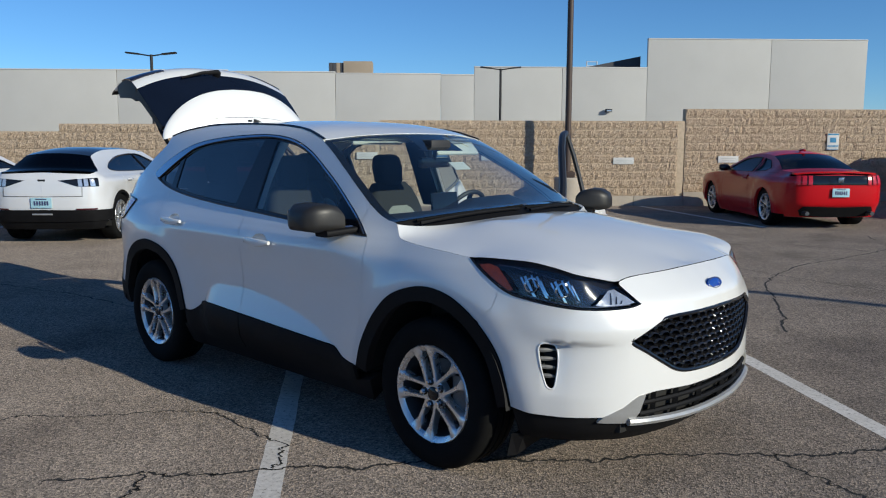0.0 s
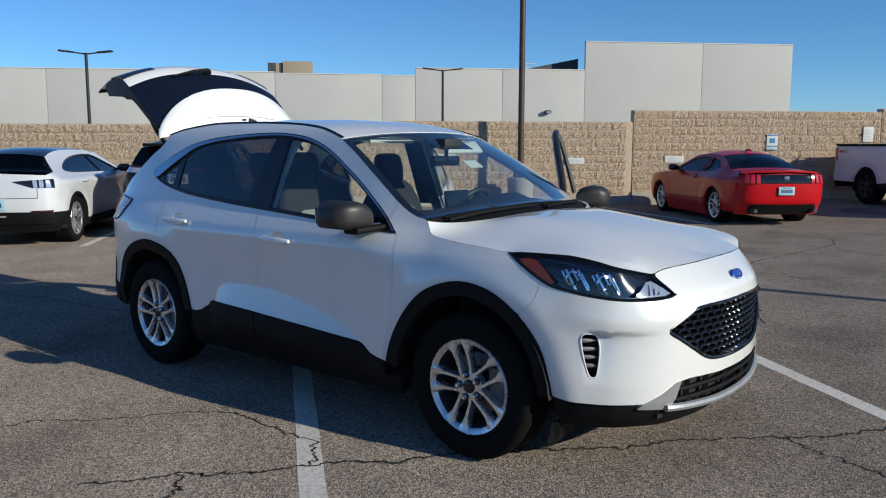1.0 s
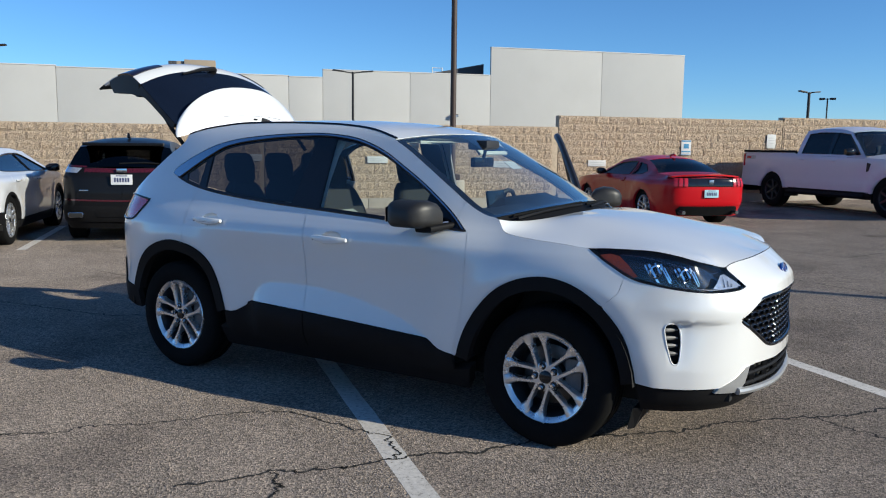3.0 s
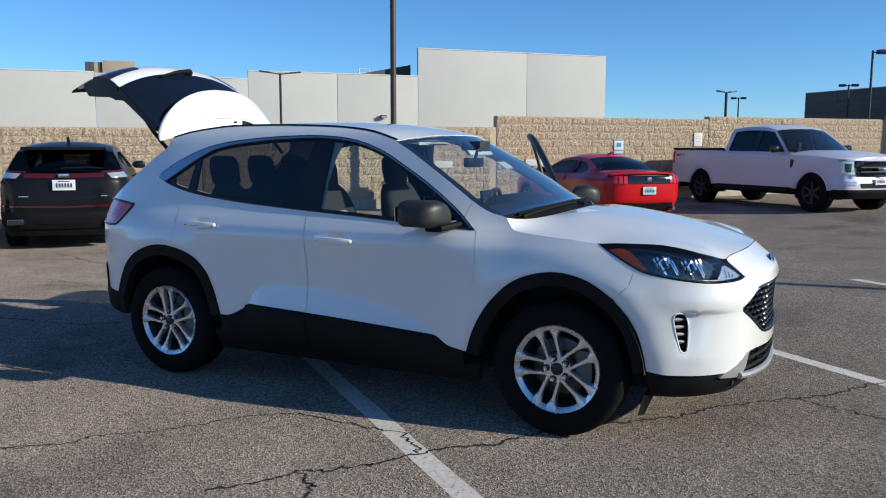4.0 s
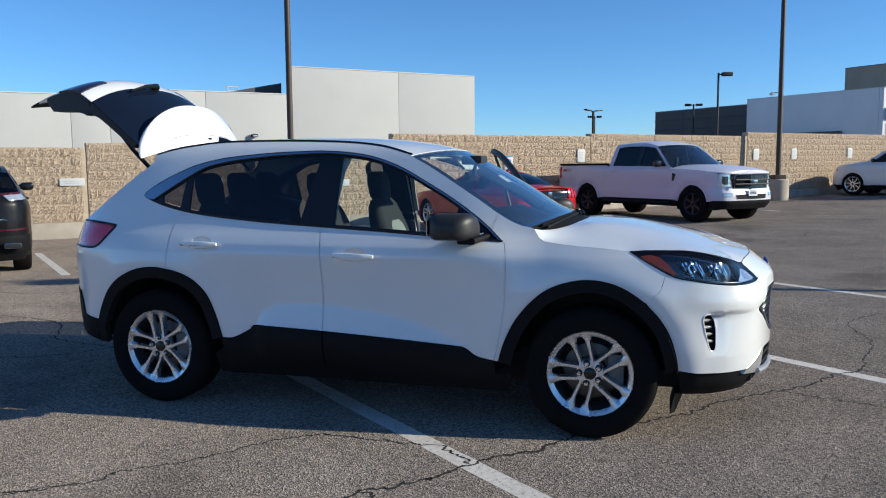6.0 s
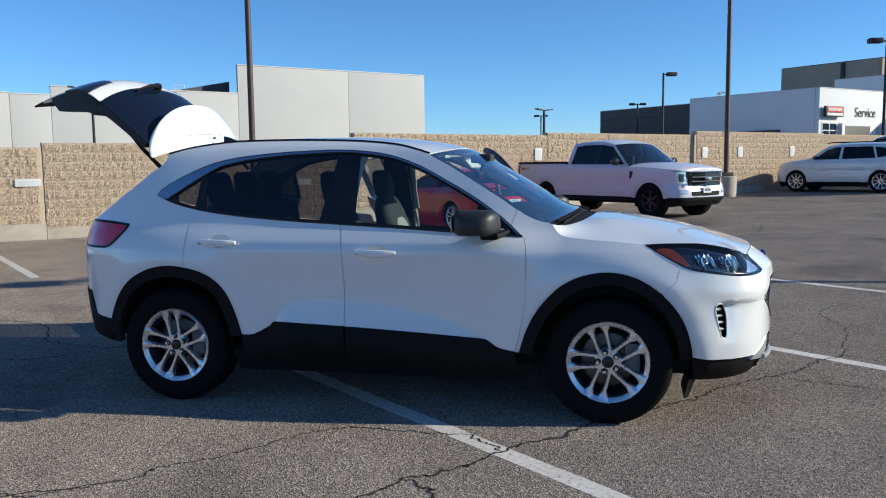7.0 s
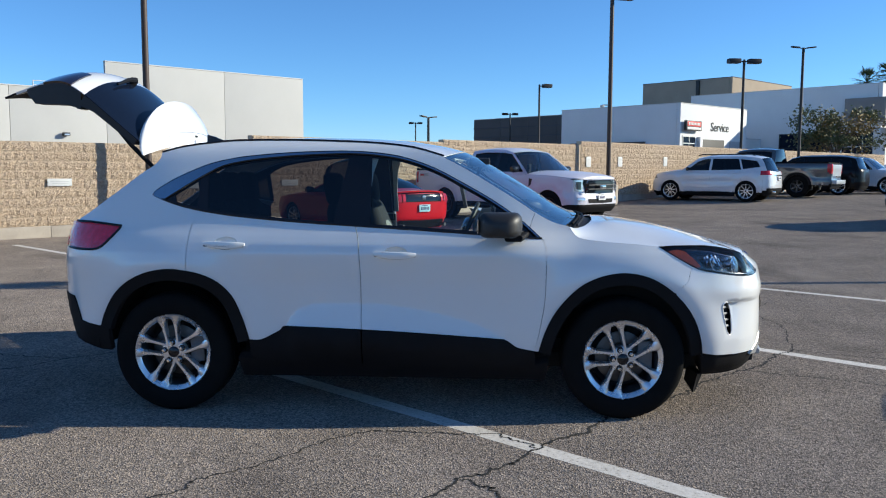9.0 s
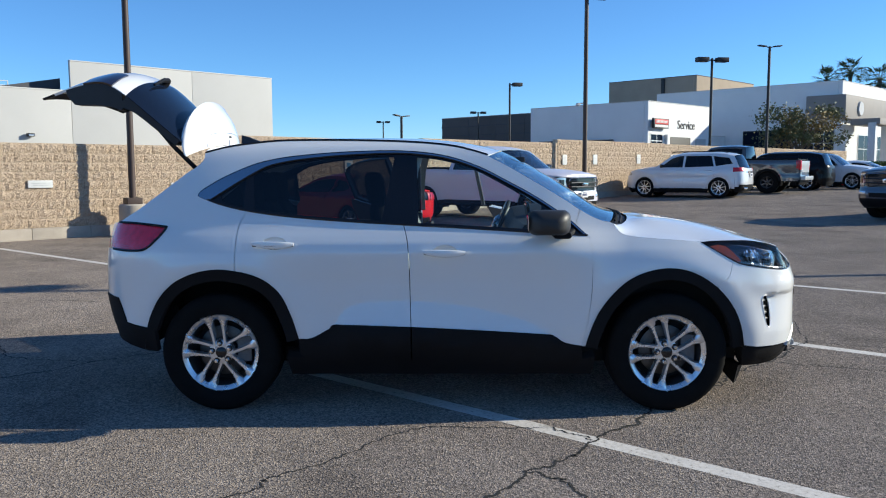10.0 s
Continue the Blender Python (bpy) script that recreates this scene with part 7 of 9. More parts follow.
# ---- the other vehicles: one builder, many shapes ----
def make_car(name, label, at, turn, spec, paint, group="parked vehicles"):
    """Builds a parked vehicle from its drawing. The origin lies on the ground midway between the axles, nose to +x."""
    C = thing(name, label, "car" if "truck" not in name else "truck", (at[0], at[1], ground_z(*at)), turn, group)
    g = spec.get
    S = Shell(spec["plan"], spec["profiles"], [(x, spec["R"], spec["R"] + 0.15) for x in spec["axles"]], g("flare", 0.012))
    ux = lambda pts: [(S.U(p[0]), p[1]) for p in pts]
    sk = S.skin()
    lower = g("lower", CLADDING)
    # side: lower body between arches, split into fender, doors and quarter at the shut lines
    belt, sill = spec["belt"], spec["sill"]
    bz = lambda x: interp(x, [p[0] for p in belt], [p[1] for p in belt])
    cuts = spec["cuts"]
    names = spec["panel_names"]
    ar = spec["arch"]
    R = spec["R"]

    def bottom(x0, x1):
        """The lower edge from x0 to x1, going up over the wheel arches."""
        out = []
        for x in np.linspace(x0, x1, max(3, int(abs(x1 - x0) / 0.05))):
            z = sill
            for ax in spec["axles"]:
                d = abs(x - ax)
                if d < ar:
                    z = max(z, R + math.sqrt(ar * ar - d * d) * g("arch_flat", 1.0))
            out.append((x, z))
        return out

    ends = spec["side_ends"]
    edges = [ends[0], *cuts, ends[1]]
    for nm, a, b in zip(names, edges, edges[1:]):
        topz = [(x, bz(x)) for x in np.linspace(b, a, max(3, int((b - a) / 0.1)))]
        both(nm, sheet(ux(clean(bottom(a, b) + topz)), sk, 0.11, 0.004, 0.02), paint, C)
        if "door" in nm:
            hx, hz = a + 0.16, bz(a) - 0.10
            for y in (1, -1):
                bm = bmesh.new()
                tube(bm, [S.at(hx - 0.08, hz, 0.004), S.at(hx - 0.05, hz, 0.03), S.at(hx + 0.09, hz, 0.03), S.at(hx + 0.12, hz, 0.004)], 0.014, 6)
                part("door_handle", bm if y == 1 else mirrored(bm), g("handle", paint), C)
    # sill
    mid = [p for p in [(spec["axles"][0] + ar * 0.98, sill + 0.02), (spec["axles"][1] - ar * 0.98, sill + 0.02)]]
    both("sill", sheet(ux([mid[0], mid[1], (mid[1][0], sill - 0.14), (mid[0][0], sill - 0.14)]), S.skin(g("sill_proud", 0.004)), 0.2, 0, 0.06), lower, C)
    # bumpers
    fz0, fz1 = spec["front_bumper"]
    uF, uR = S.u1, S.u0
    ue = S.U(ends[1])
    ue0 = S.U(ends[0])
    both("front_bumper", sheet([(ue, fz0), (uF, fz0), (uF, fz1), ((ue + uF) / 2, (fz1 + bz(ends[1])) / 2), (ue, bz(ends[1]))], sk, 0.08, 0.002, 0.02), g("front_mat", paint), C)
    both("lower_front_bumper", sheet([(ue, fz0 - 0.002), (uF, fz0 - 0.002), (uF, fz0 - 0.20), (ue, fz0 - 0.20)], S.skin(-0.01), 0.1, 0, 0.05), lower, C)
    rz0, rz1 = spec["rear_bumper"]
    both("rear_bumper", sheet([(uR, rz0), (ue0, rz0), (ue0, bz(ends[0])), ((uR + ue0) / 2, (rz1 + bz(ends[0])) / 2), (uR, rz1)], sk, 0.08, 0.002, 0.02), g("rear_mat", paint), C)
    both("lower_rear_bumper", sheet([(uR, rz0 - 0.002), (ue0, rz0 - 0.002), (ue0, rz0 - 0.20), (uR, rz0 - 0.20)], S.skin(-0.01), 0.1, 0, 0.05), lower, C)
    for ax in spec["axles"]:
        o = [(ax + ar * 1.0 * math.cos(a), R + ar * math.sin(a) * g("arch_flat", 1.0)) for a in np.linspace(math.asin(max(-0.9, (sill - R) / ar)), math.pi - math.asin(max(-0.9, (sill - R) / ar)), 18)]
        i = [(ax + (x - ax) * g("arch_in", 0.93), R + (z - R) * g("arch_in", 0.93)) for x, z in o]
        both("arch_lip", sheet(ux(o + i[::-1]), S.skin(g("arch_proud", 0.004)), 0.2, 0, 0.06), g("arch_mat", paint), C)
        bm = bmesh.new()
        ring = [(ax + ar * 0.97 * math.cos(a), R + ar * 0.97 * math.sin(a)) for a in np.linspace(-0.3, math.pi + 0.3, 14)]
        w = S.pts[len(S.pts) // 2].y * -1
        va = [bm.verts.new((p[0], -w + 0.04, p[1])) for p in ring]
        vb = [bm.verts.new((p[0], -w + 0.45, p[1])) for p in ring]
        for k in range(len(ring) - 1):
            bm.faces.new((va[k], va[k + 1], vb[k + 1], vb[k]))
        bm.faces.new(vb)
        both("wheel_liner", bm, DARK_CORE, C)
        for y in (-1, 1):
            make_wheel(C, (ax, y * (w - g("tyre_w", 0.24) / 2 - 0.025), R), R, spec["rim"], g("tyre_w", 0.24), g("wheel_face", ALLOY), ALLOY_DARK, g("spokes", 5), g("twin", True), False, True, g("phase", 90.0))
    bm = bmesh.new()
    L0, L1 = spec["axles"]
    box(bm, (L1 - L0 + 1.2, 1.2, 0.16), ((L0 + L1) / 2, 0, sill + 0.02), 0.03)
    box(bm, (L1 - L0 - ar * 2, 1.6, 0.14), ((L0 + L1) / 2, 0, sill - 0.02), 0.03)
    part("underbody", bm, DARK_CORE, C)
    bm = bmesh.new()
    box(bm, (L1 - L0 - 0.2, 1.45, 0.5), ((L0 + L1) / 2, 0, sill + 0.35), 0.05)
    part("cabin_floor", bm, CABIN_DARK, C)
    # hood, roof, glass
    he = spec["hood_edge"]
    ht = spec["hood_top"]
    if he:
        pts = [(S.U(x), z) for x, z in he] + [(S.FW(w), z) for w, z in spec["hood_nose"]]
        e = edge_from(S, pts)
        part("hood", lip_down(cross_loft(e, lambda k: max(e(k).z, interp(e(k).x, ht[0], ht[1])), None, 40, 20, 2.8), 0.03), paint, C)
    wsd, rfd, rgd = spec["windscreen"], spec["roof"], spec["rear_glass"]
    glass = g("glass", GLASS_DARK)
    w_e = edge_from(S, [(S.U(x), z) for x, z in wsd])
    part("windscreen", cross_loft(w_e, lambda k: w_e(k).z + 0.05, lambda k: 0.12, 12, 14, 2.2), g("front_glass", GLASS_CLEAR), C)
    r_e = edge_from(S, [(S.U(x), z) for x, z in rfd])
    part("roof", lip_down(cross_loft(r_e, lambda k: r_e(k).z + g("roof_crown", 0.07) * (0.72 + 0.28 * math.sin(k * math.pi)), lambda k: 0.12 * (1 - k) ** 3 - 0.06 * k ** 3, 24, 16, 2.6), 0.02), g("roof_mat", paint), C)
    part("headliner", cross_loft(r_e, lambda k: r_e(k).z + 0.02, None, 10, 8, 2.6, -0.05), CABIN_DARK, C)
    if rgd:
        g_e = edge_from(S, [(S.U(x), z) for x, z in rgd])
        part("rear_glass", cross_loft(g_e, lambda k: g_e(k).z + 0.045 * (1 - k * 0.5), lambda k: -0.10, 12, 14, 2.2), glass, C)
    for tp in g("tops", ()):
        t_e = edge_from(S, [(S.U(x), z) for x, z in tp["edge"]])
        part(tp["name"], lip_down(cross_loft(t_e, lambda k: t_e(k).z + tp["crown"], lambda k: tp.get("bow", 0.0), 12, 14, 2.6), 0.03), tp.get("mat", paint), C)
    # greenhouse
    dlo = spec["dlo"]
    rim = list(spec["pillars"])
    run = list(wsd) + list(rfd[1:]) + list(rgd[1:] if rgd else ())
    k = rim.index(run[0])
    if rim[k:k + len(run)] == run:
        fine = spline(wsd, 6) + spline(rfd, 6)[1:] + (spline(rgd, 6)[1:] if rgd else [])
        rim[k:k + len(run)] = [(p.x, p.y) for p in fine]
    both("pillar_panel", sheet(ux(clean(rim)), sk, 0.10, 0.0, 0.02, [ux(clean(d)) for d in dlo]), g("pillar_mat", paint), C)
    for d in dlo:
        both("side_glass", sheet(ux(clean(d)), S.skin(-0.010), 0.12), glass, C)
        bm = bmesh.new()
        tube(bm, [S.at(S.U(p[0]), p[1], 0.001) for p in list(d) + [d[0]]], 0.010, 5, caps=False)
        both("window_seal", bm, g("seal", GLOSS_BLACK), C)
    # mirrors
    if g("mirror"):
        mx, mz = spec["mirror"]
        k = g("mirror_scale", 1.0)
        p = S.at(S.U(mx), mz)
        bm = bmesh.new()
        loft_box(bm, [[(mx + px, p.y - 0.02 - t * 0.22 * k, mz + 0.03 + pz) for px, pz in rounded(sx * k, sz * k, min(sx, sz) * 0.4 * k, 3)] for t, sx, sz in ((0.0, 0.06, 0.05), (0.25, 0.12, 0.13), (0.8, 0.12, 0.14), (1.0, 0.07, 0.09))])
        both("door_mirror", bm, g("mirror_mat", GLOSS_BLACK), C)
    # seats seen through the glass
    for x in g("seats", ()):
        for y in (-0.36, 0.36):
            bm = bmesh.new()
            zs = bz(x)
            loft_box(bm, [[(x - 0.12 * t + b, y + a, zs - 0.35 + 0.62 * t) for a, b in rounded(w, d, d * 0.4, 3)] for t, w, d in ((0.0, 0.46, 0.14), (0.55, 0.48, 0.14), (0.72, 0.30, 0.10), (0.76, 0.24, 0.09), (0.95, 0.25, 0.10), (1.0, 0.18, 0.06))])
            part("seat", bm, SEAT_DARK, C)
    # lamps and other pieces laid on the shell: (name, corner points as x or w, z, material, proud, which end)
    for nm, end, pts, m, proud, sides in spec["patches"]:
        f = {"side": S.U, "front": S.FW, "rear": S.RW}[end]
        bm = sheet([(f(a), z) for a, z in pts], S.skin(proud), 0.08, 0, 0.012)
        if sides == 2:
            both(nm, bm, m, C)
        else:
            part(nm, bm, m, C)
    for nm, path, r, m, mirror in g("bars", ()):
        bm = bmesh.new()
        tube(bm, path, r, 6)
        if mirror:
            both(nm, bm, m, C)
        else:
            part(nm, bm, m, C)
    for nm, size, pos, bev, m, mirror in g("boxes", ()):
        bm = bmesh.new()
        box(bm, size, pos, bev)
        if mirror:
            both(nm, bm, m, C)
        else:
            part(nm, bm, m, C)
    return C, S


def plate(owner, at, turn, mat, lean=0.0):
    """A number plate with plain bars for its characters; faces -x of its own frame."""
    p = new("number_plate")
    p.parent = owner
    p.matrix_parent_inverse = Matrix.Identity(4)
    p.matrix_basis = pose(*at, 0, lean, turn)
    bm = bmesh.new()
    box(bm, (0.012, 0.305, 0.152), (0, 0, 0), 0.004)
    part("plate", bm, mat, p)
    for k in range(6):
        bm = bmesh.new()
        box(bm, (0.004, 0.026, 0.062), (-0.007, -0.095 + 0.038 * k, -0.004), 0.001)
        part("character_bar", bm, PLATE_INK, p)
    bm = bmesh.new()
    box(bm, (0.004, 0.16, 0.014), (-0.007, 0, 0.056), 0.001)
    part("caption_bar", bm, PLATE_INK, p)


def prof(table, *cols):
    """Columns of (u, offsets) that share one row of heights."""
    return [(u, table, offs) for u, offs in cols]


# red coupe, tail to the camera
CZ = (0.15, 0.30, 0.50, 0.70, 0.82, 0.90, 0.96, 1.10, 1.28, 1.36, 1.42)
coupe_side = (-0.10, -0.02, 0.0, -0.005, -0.012, -0.035, -0.07, -0.17, -0.30, -0.37, -0.45)
COUPE = dict(plan=[(-2.40, 0), (-2.39, 0.35), (-2.35, 0.62), (-2.24, 0.80), (-2.0, 0.90), (-1.4, 0.950), (-0.8, 0.930), (0, 0.915), (0.8, 0.925), (1.36, 0.945), (1.9, 0.90), (2.2, 0.78), (2.34, 0.5), (2.38, 0.2), (2.39, 0)],
             profiles=prof(CZ, (-2.4, (-0.18, -0.10, -0.01, 0.0, 0.0, -0.01, -0.03, -0.12, -0.30, -0.40, -0.5)), (-1.9, (-0.10, -0.02, 0.0, -0.005, -0.012, -0.045, -0.16, -0.37, -0.44, -0.48, -0.52)), (-1.36, (-0.10, -0.02, 0.0, 0.0, 0.0, -0.02, -0.11, -0.30, -0.40, -0.45, -0.50)), (0.5, coupe_side), (1.6, (-0.10, -0.02, 0.0, 0.0, -0.02, -0.06, -0.12, -0.2, -0.3, -0.37, -0.45)), (2.5, (-0.18, -0.06, 0.0, -0.02, -0.08, -0.16, -0.25, -0.3, -0.35, -0.4, -0.45))),
             axles=(-1.36, 1.36), R=0.345, rim=0.245, arch=0.395, sill=0.26, belt=[(-2.1, 0.94), (-1.6, 0.985), (-1.2, 0.985), (-0.6, 0.945), (0, 0.925), (0.9, 0.905), (1.4, 0.885), (1.9, 0.83), (2.0, 0.80)],
             cuts=(-0.62, 0.72), panel_names=("quarter_panel", "door", "front_fender"), side_ends=(-2.05, 1.95), front_bumper=(0.32, 0.72), rear_bumper=(0.42, 0.985),
             hood_edge=[(0.80, 0.93), (1.1, 0.905), (1.5, 0.875), (1.9, 0.83)], hood_nose=[(0.6, 0.76), (0.3, 0.74), (0.0, 0.735)], hood_top=((0.8, 1.2, 1.7, 2.1, 2.3), (1.0, 0.985, 0.94, 0.83, 0.76)),
             windscreen=[(0.82, 0.935), (0.55, 1.07), (0.30, 1.18), (0.10, 1.275)], roof=[(0.10, 1.275), (-0.25, 1.315), (-0.6, 1.315), (-0.90, 1.285)], rear_glass=[(-0.90, 1.285), (-1.25, 1.18), (-1.60, 1.035)], roof_crown=0.075,
             tops=[dict(name="boot_lid", edge=[(-1.60, 1.035), (-1.8, 1.015), (-2.0, 1.01), (-2.24, 1.0)], crown=0.035, bow=-0.10)],
             dlo=[[(0.62, 0.965), (0.35, 1.10), (0.10, 1.205), (-0.25, 1.25), (-0.52, 1.25), (-0.56, 0.975)], [(-0.66, 0.98), (-0.64, 1.235), (-0.90, 1.19), (-1.12, 1.06), (-1.05, 1.01)]],
             pillars=[(0.92, 0.905), (0.82, 0.935), (0.55, 1.07), (0.30, 1.18), (0.10, 1.275), (-0.25, 1.315), (-0.6, 1.315), (-0.90, 1.285), (-1.25, 1.18), (-1.60, 1.035), (-2.1, 0.99), (-2.1, 0.94), (-1.6, 0.985), (-1.2, 0.985), (-0.6, 0.945), (0, 0.925)],
             lower=RED_PAINT, mirror=(0.52, 0.99), spokes=5, twin=True, handle=RED_PAINT, seats=(-0.1,), tyre_w=0.26,
             patches=[("rear_panel", "rear", [(0.0, 0.965), (0.60, 0.965), (0.60, 0.80), (0.0, 0.80)], GLOSS_BLACK, 0.006, 2), ("lower_diffuser", "rear", [(0.0, 0.40), (0.62, 0.41), (0.70, 0.34), (0.66, 0.24), (0.0, 0.22)], CLADDING, 0.012, 2)]
             + [("tail_lamp", "rear", [(w, 0.965), (w + 0.068, 0.965), (w + 0.072, 0.80), (w + 0.004, 0.80)], LAMP_RED, 0.022, 2) for w in (0.49, 0.585, 0.68)],
             boxes=[("boot_badge", (0.02, 0.10, 0.09), (-2.40, 0, 0.885), 0.03, SATIN_TRIM, False)],
             bars=[("exhaust_tip", [(-2.25, -0.58, 0.30), (-2.43, -0.58, 0.30)], 0.040, ALLOY_DARK, True), ("roof_aerial", [(-0.80, 0, 1.385), (-0.95, 0, 1.405), (-1.0, 0, 1.385)], 0.022, RED_PAINT, False)])

# white four-door pickup
TZ = (0.30, 0.50, 0.65, 0.80, 1.00, 1.15, 1.25, 1.32, 1.50, 1.75, 1.86, 1.95)
truck_side = (-0.06, 0.0, 0.0, -0.012, -0.006, 0.0, -0.008, -0.03, -0.10, -0.20, -0.26, -0.36)
TRUCK = dict(plan=[(-3.12, 0), (-3.115, 0.5), (-3.10, 0.85), (-3.01, 0.965), (-2.2, 0.985), (0, 0.985), (1.8, 0.985), (2.4, 0.955), (2.62, 0.88), (2.73, 0.66), (2.76, 0.3), (2.765, 0)],
             profiles=prof(TZ, (-3.07, (-0.1, 0.0, 0.0, -0.02, -0.02, -0.01, -0.01, -0.02, -0.1, -0.2, -0.3, -0.4)), (-2.8, truck_side), (2.2, truck_side), (2.75, (-0.12, 0.0, 0.0, -0.04, -0.045, -0.05, -0.09, -0.16, -0.3, -0.4, -0.5, -0.6))),
             axles=(-1.84, 1.84), R=0.41, rim=0.255, arch=0.50, arch_flat=1.0, sill=0.50, belt=[(-3.1, 1.36), (-1.0, 1.36), (-0.98, 1.30), (0.2, 1.28), (1.0, 1.26), (1.5, 1.25), (2.4, 1.18)],
             cuts=(-0.98, 0.02, 1.12), panel_names=("bed_side", "rear_door", "front_door", "front_fender"), side_ends=(-3.01, 2.40), front_bumper=(0.52, 0.76), rear_bumper=(0.55, 0.75),
             hood_edge=[(1.16, 1.26), (1.6, 1.25), (2.1, 1.22), (2.4, 1.19)], hood_nose=[(0.7, 1.17), (0.3, 1.17), (0.0, 1.17)], hood_top=((1.1, 1.6, 2.3, 2.8), (1.36, 1.36, 1.31, 1.20)),
             windscreen=[(1.16, 1.29), (0.95, 1.47), (0.72, 1.66), (0.50, 1.835)], roof=[(0.50, 1.835), (0.1, 1.905), (-0.5, 1.915), (-0.93, 1.88)], rear_glass=[(-0.93, 1.88), (-0.97, 1.6), (-0.99, 1.35)], roof_crown=0.06,
             tops=[dict(name="bed_cover", edge=[(-1.02, 1.362), (-1.8, 1.362), (-2.99, 1.362)], crown=0.015, mat=CLADDING)],
             dlo=[[(1.00, 1.33), (0.80, 1.51), (0.48, 1.775), (0.12, 1.825), (0.10, 1.335)], [(0.0, 1.335), (0.02, 1.825), (-0.5, 1.83), (-0.80, 1.795), (-0.84, 1.345)]],
             pillars=[(1.16, 1.26), (1.16, 1.29), (0.95, 1.47), (0.72, 1.66), (0.50, 1.835), (0.1, 1.905), (-0.5, 1.915), (-0.93, 1.88), (-0.97, 1.6), (-0.99, 1.31), (-0.98, 1.305), (0.2, 1.285), (1.0, 1.262)],
             glass=GLASS_DARK, mirror=(0.86, 1.36), mirror_scale=1.25, wheel_face=SATIN_BLACK, spokes=6, twin=False, seats=(0.3, -0.5), tyre_w=0.27, arch_in=0.90, arch_proud=0.012,
             patches=[("grille", "front", [(0.0, 1.12), (0.60, 1.12), (0.66, 1.04), (0.60, 0.80), (0.0, 0.79)], GLOSS_BLACK, 0.012, 2), ("headlamp", "front", [(0.68, 1.13), (0.915, 1.13), (0.905, 0.86), (0.70, 0.84)], LAMP_CLEAR, 0.010, 2), ("lamp_bezel", "front", [(0.74, 1.08), (0.87, 1.08), (0.86, 0.90), (0.75, 0.89)], LAMP_DARK, 0.022, 2),
                      ("fog_lamp", "front", [(0.62, 0.70), (0.86, 0.70), (0.84, 0.62), (0.64, 0.62)], LAMP_CLEAR, 0.012, 2), ("lower_intake", "front", [(0.0, 0.66), (0.52, 0.66), (0.50, 0.56), (0.0, 0.55)], CLADDING, 0.012, 2),
                      ("tail_lamp", "side", [(-3.01, 1.32), (-2.92, 1.32), (-2.94, 1.0), (-3.01, 1.0)], LAMP_RED, 0.012, 2), ("fender_vent", "side", [(1.24, 1.16), (1.34, 1.14), (1.28, 0.98), (1.22, 0.96)], LETTER_BLACK, 0.012, 2),
                      ("bed_decal", "side", [(-2.86, 1.27), (-2.49, 1.27), (-2.51, 1.18), (-2.88, 1.18)], SIGN_GREY, 0.003, 2), ("bed_decal_bar", "side", [(-2.84, 1.25), (-2.68, 1.25), (-2.69, 1.20), (-2.85, 1.20)], SIGN_RED, 0.006, 2), ("tailgate", "rear", [(0.0, 1.34), (0.88, 1.34), (0.88, 0.78), (0.0, 0.78)], PLUM_WHITE, 0.01, 2), ("door_pillar", "side", [(0.115, 1.335), (0.135, 1.825), (-0.01, 1.825), (-0.015, 1.335)], GLOSS_BLACK, 0.003, 2)],
             bars=[("grille_bar", [(2.80, -0.60, z), (2.82, 0, z), (2.80, 0.60, z)], 0.016, SATIN_BLACK, False) for z in (0.90, 1.00)] + [("grille_surround", [(2.77, -0.62, 0.82), (2.775, -0.64, 1.05), (2.775, -0.58, 1.12), (2.785, 0, 1.13)], 0.014, SATIN_TRIM, True), ("running_board", [(-1.2, -0.98, 0.42), (1.2, -0.98, 0.42)], 0.06, CLADDING, True), ("bed_rail", [(-1.02, -0.955, 1.385), (-2.99, -0.955, 1.385)], 0.03, CLADDING, True)],
             boxes=[("grille_badge", (0.03, 0.24, 0.10), (2.815, 0, 0.955), 0.02, CHROME, False), ("roof_fin", (0.16, 0.05, 0.05), (-0.55, 0, 1.955), 0.018, PLUM_WHITE, False)])

# crossovers and saloons share a tall two-box drawing, stretched and trimmed below
XZ = (0.20, 0.35, 0.55, 0.75, 0.90, 1.00, 1.06, 1.25, 1.45, 1.58, 1.66)
x_side = (-0.08, -0.01, 0.0, -0.01, -0.004, -0.012, -0.03, -0.12, -0.23, -0.30, -0.40)


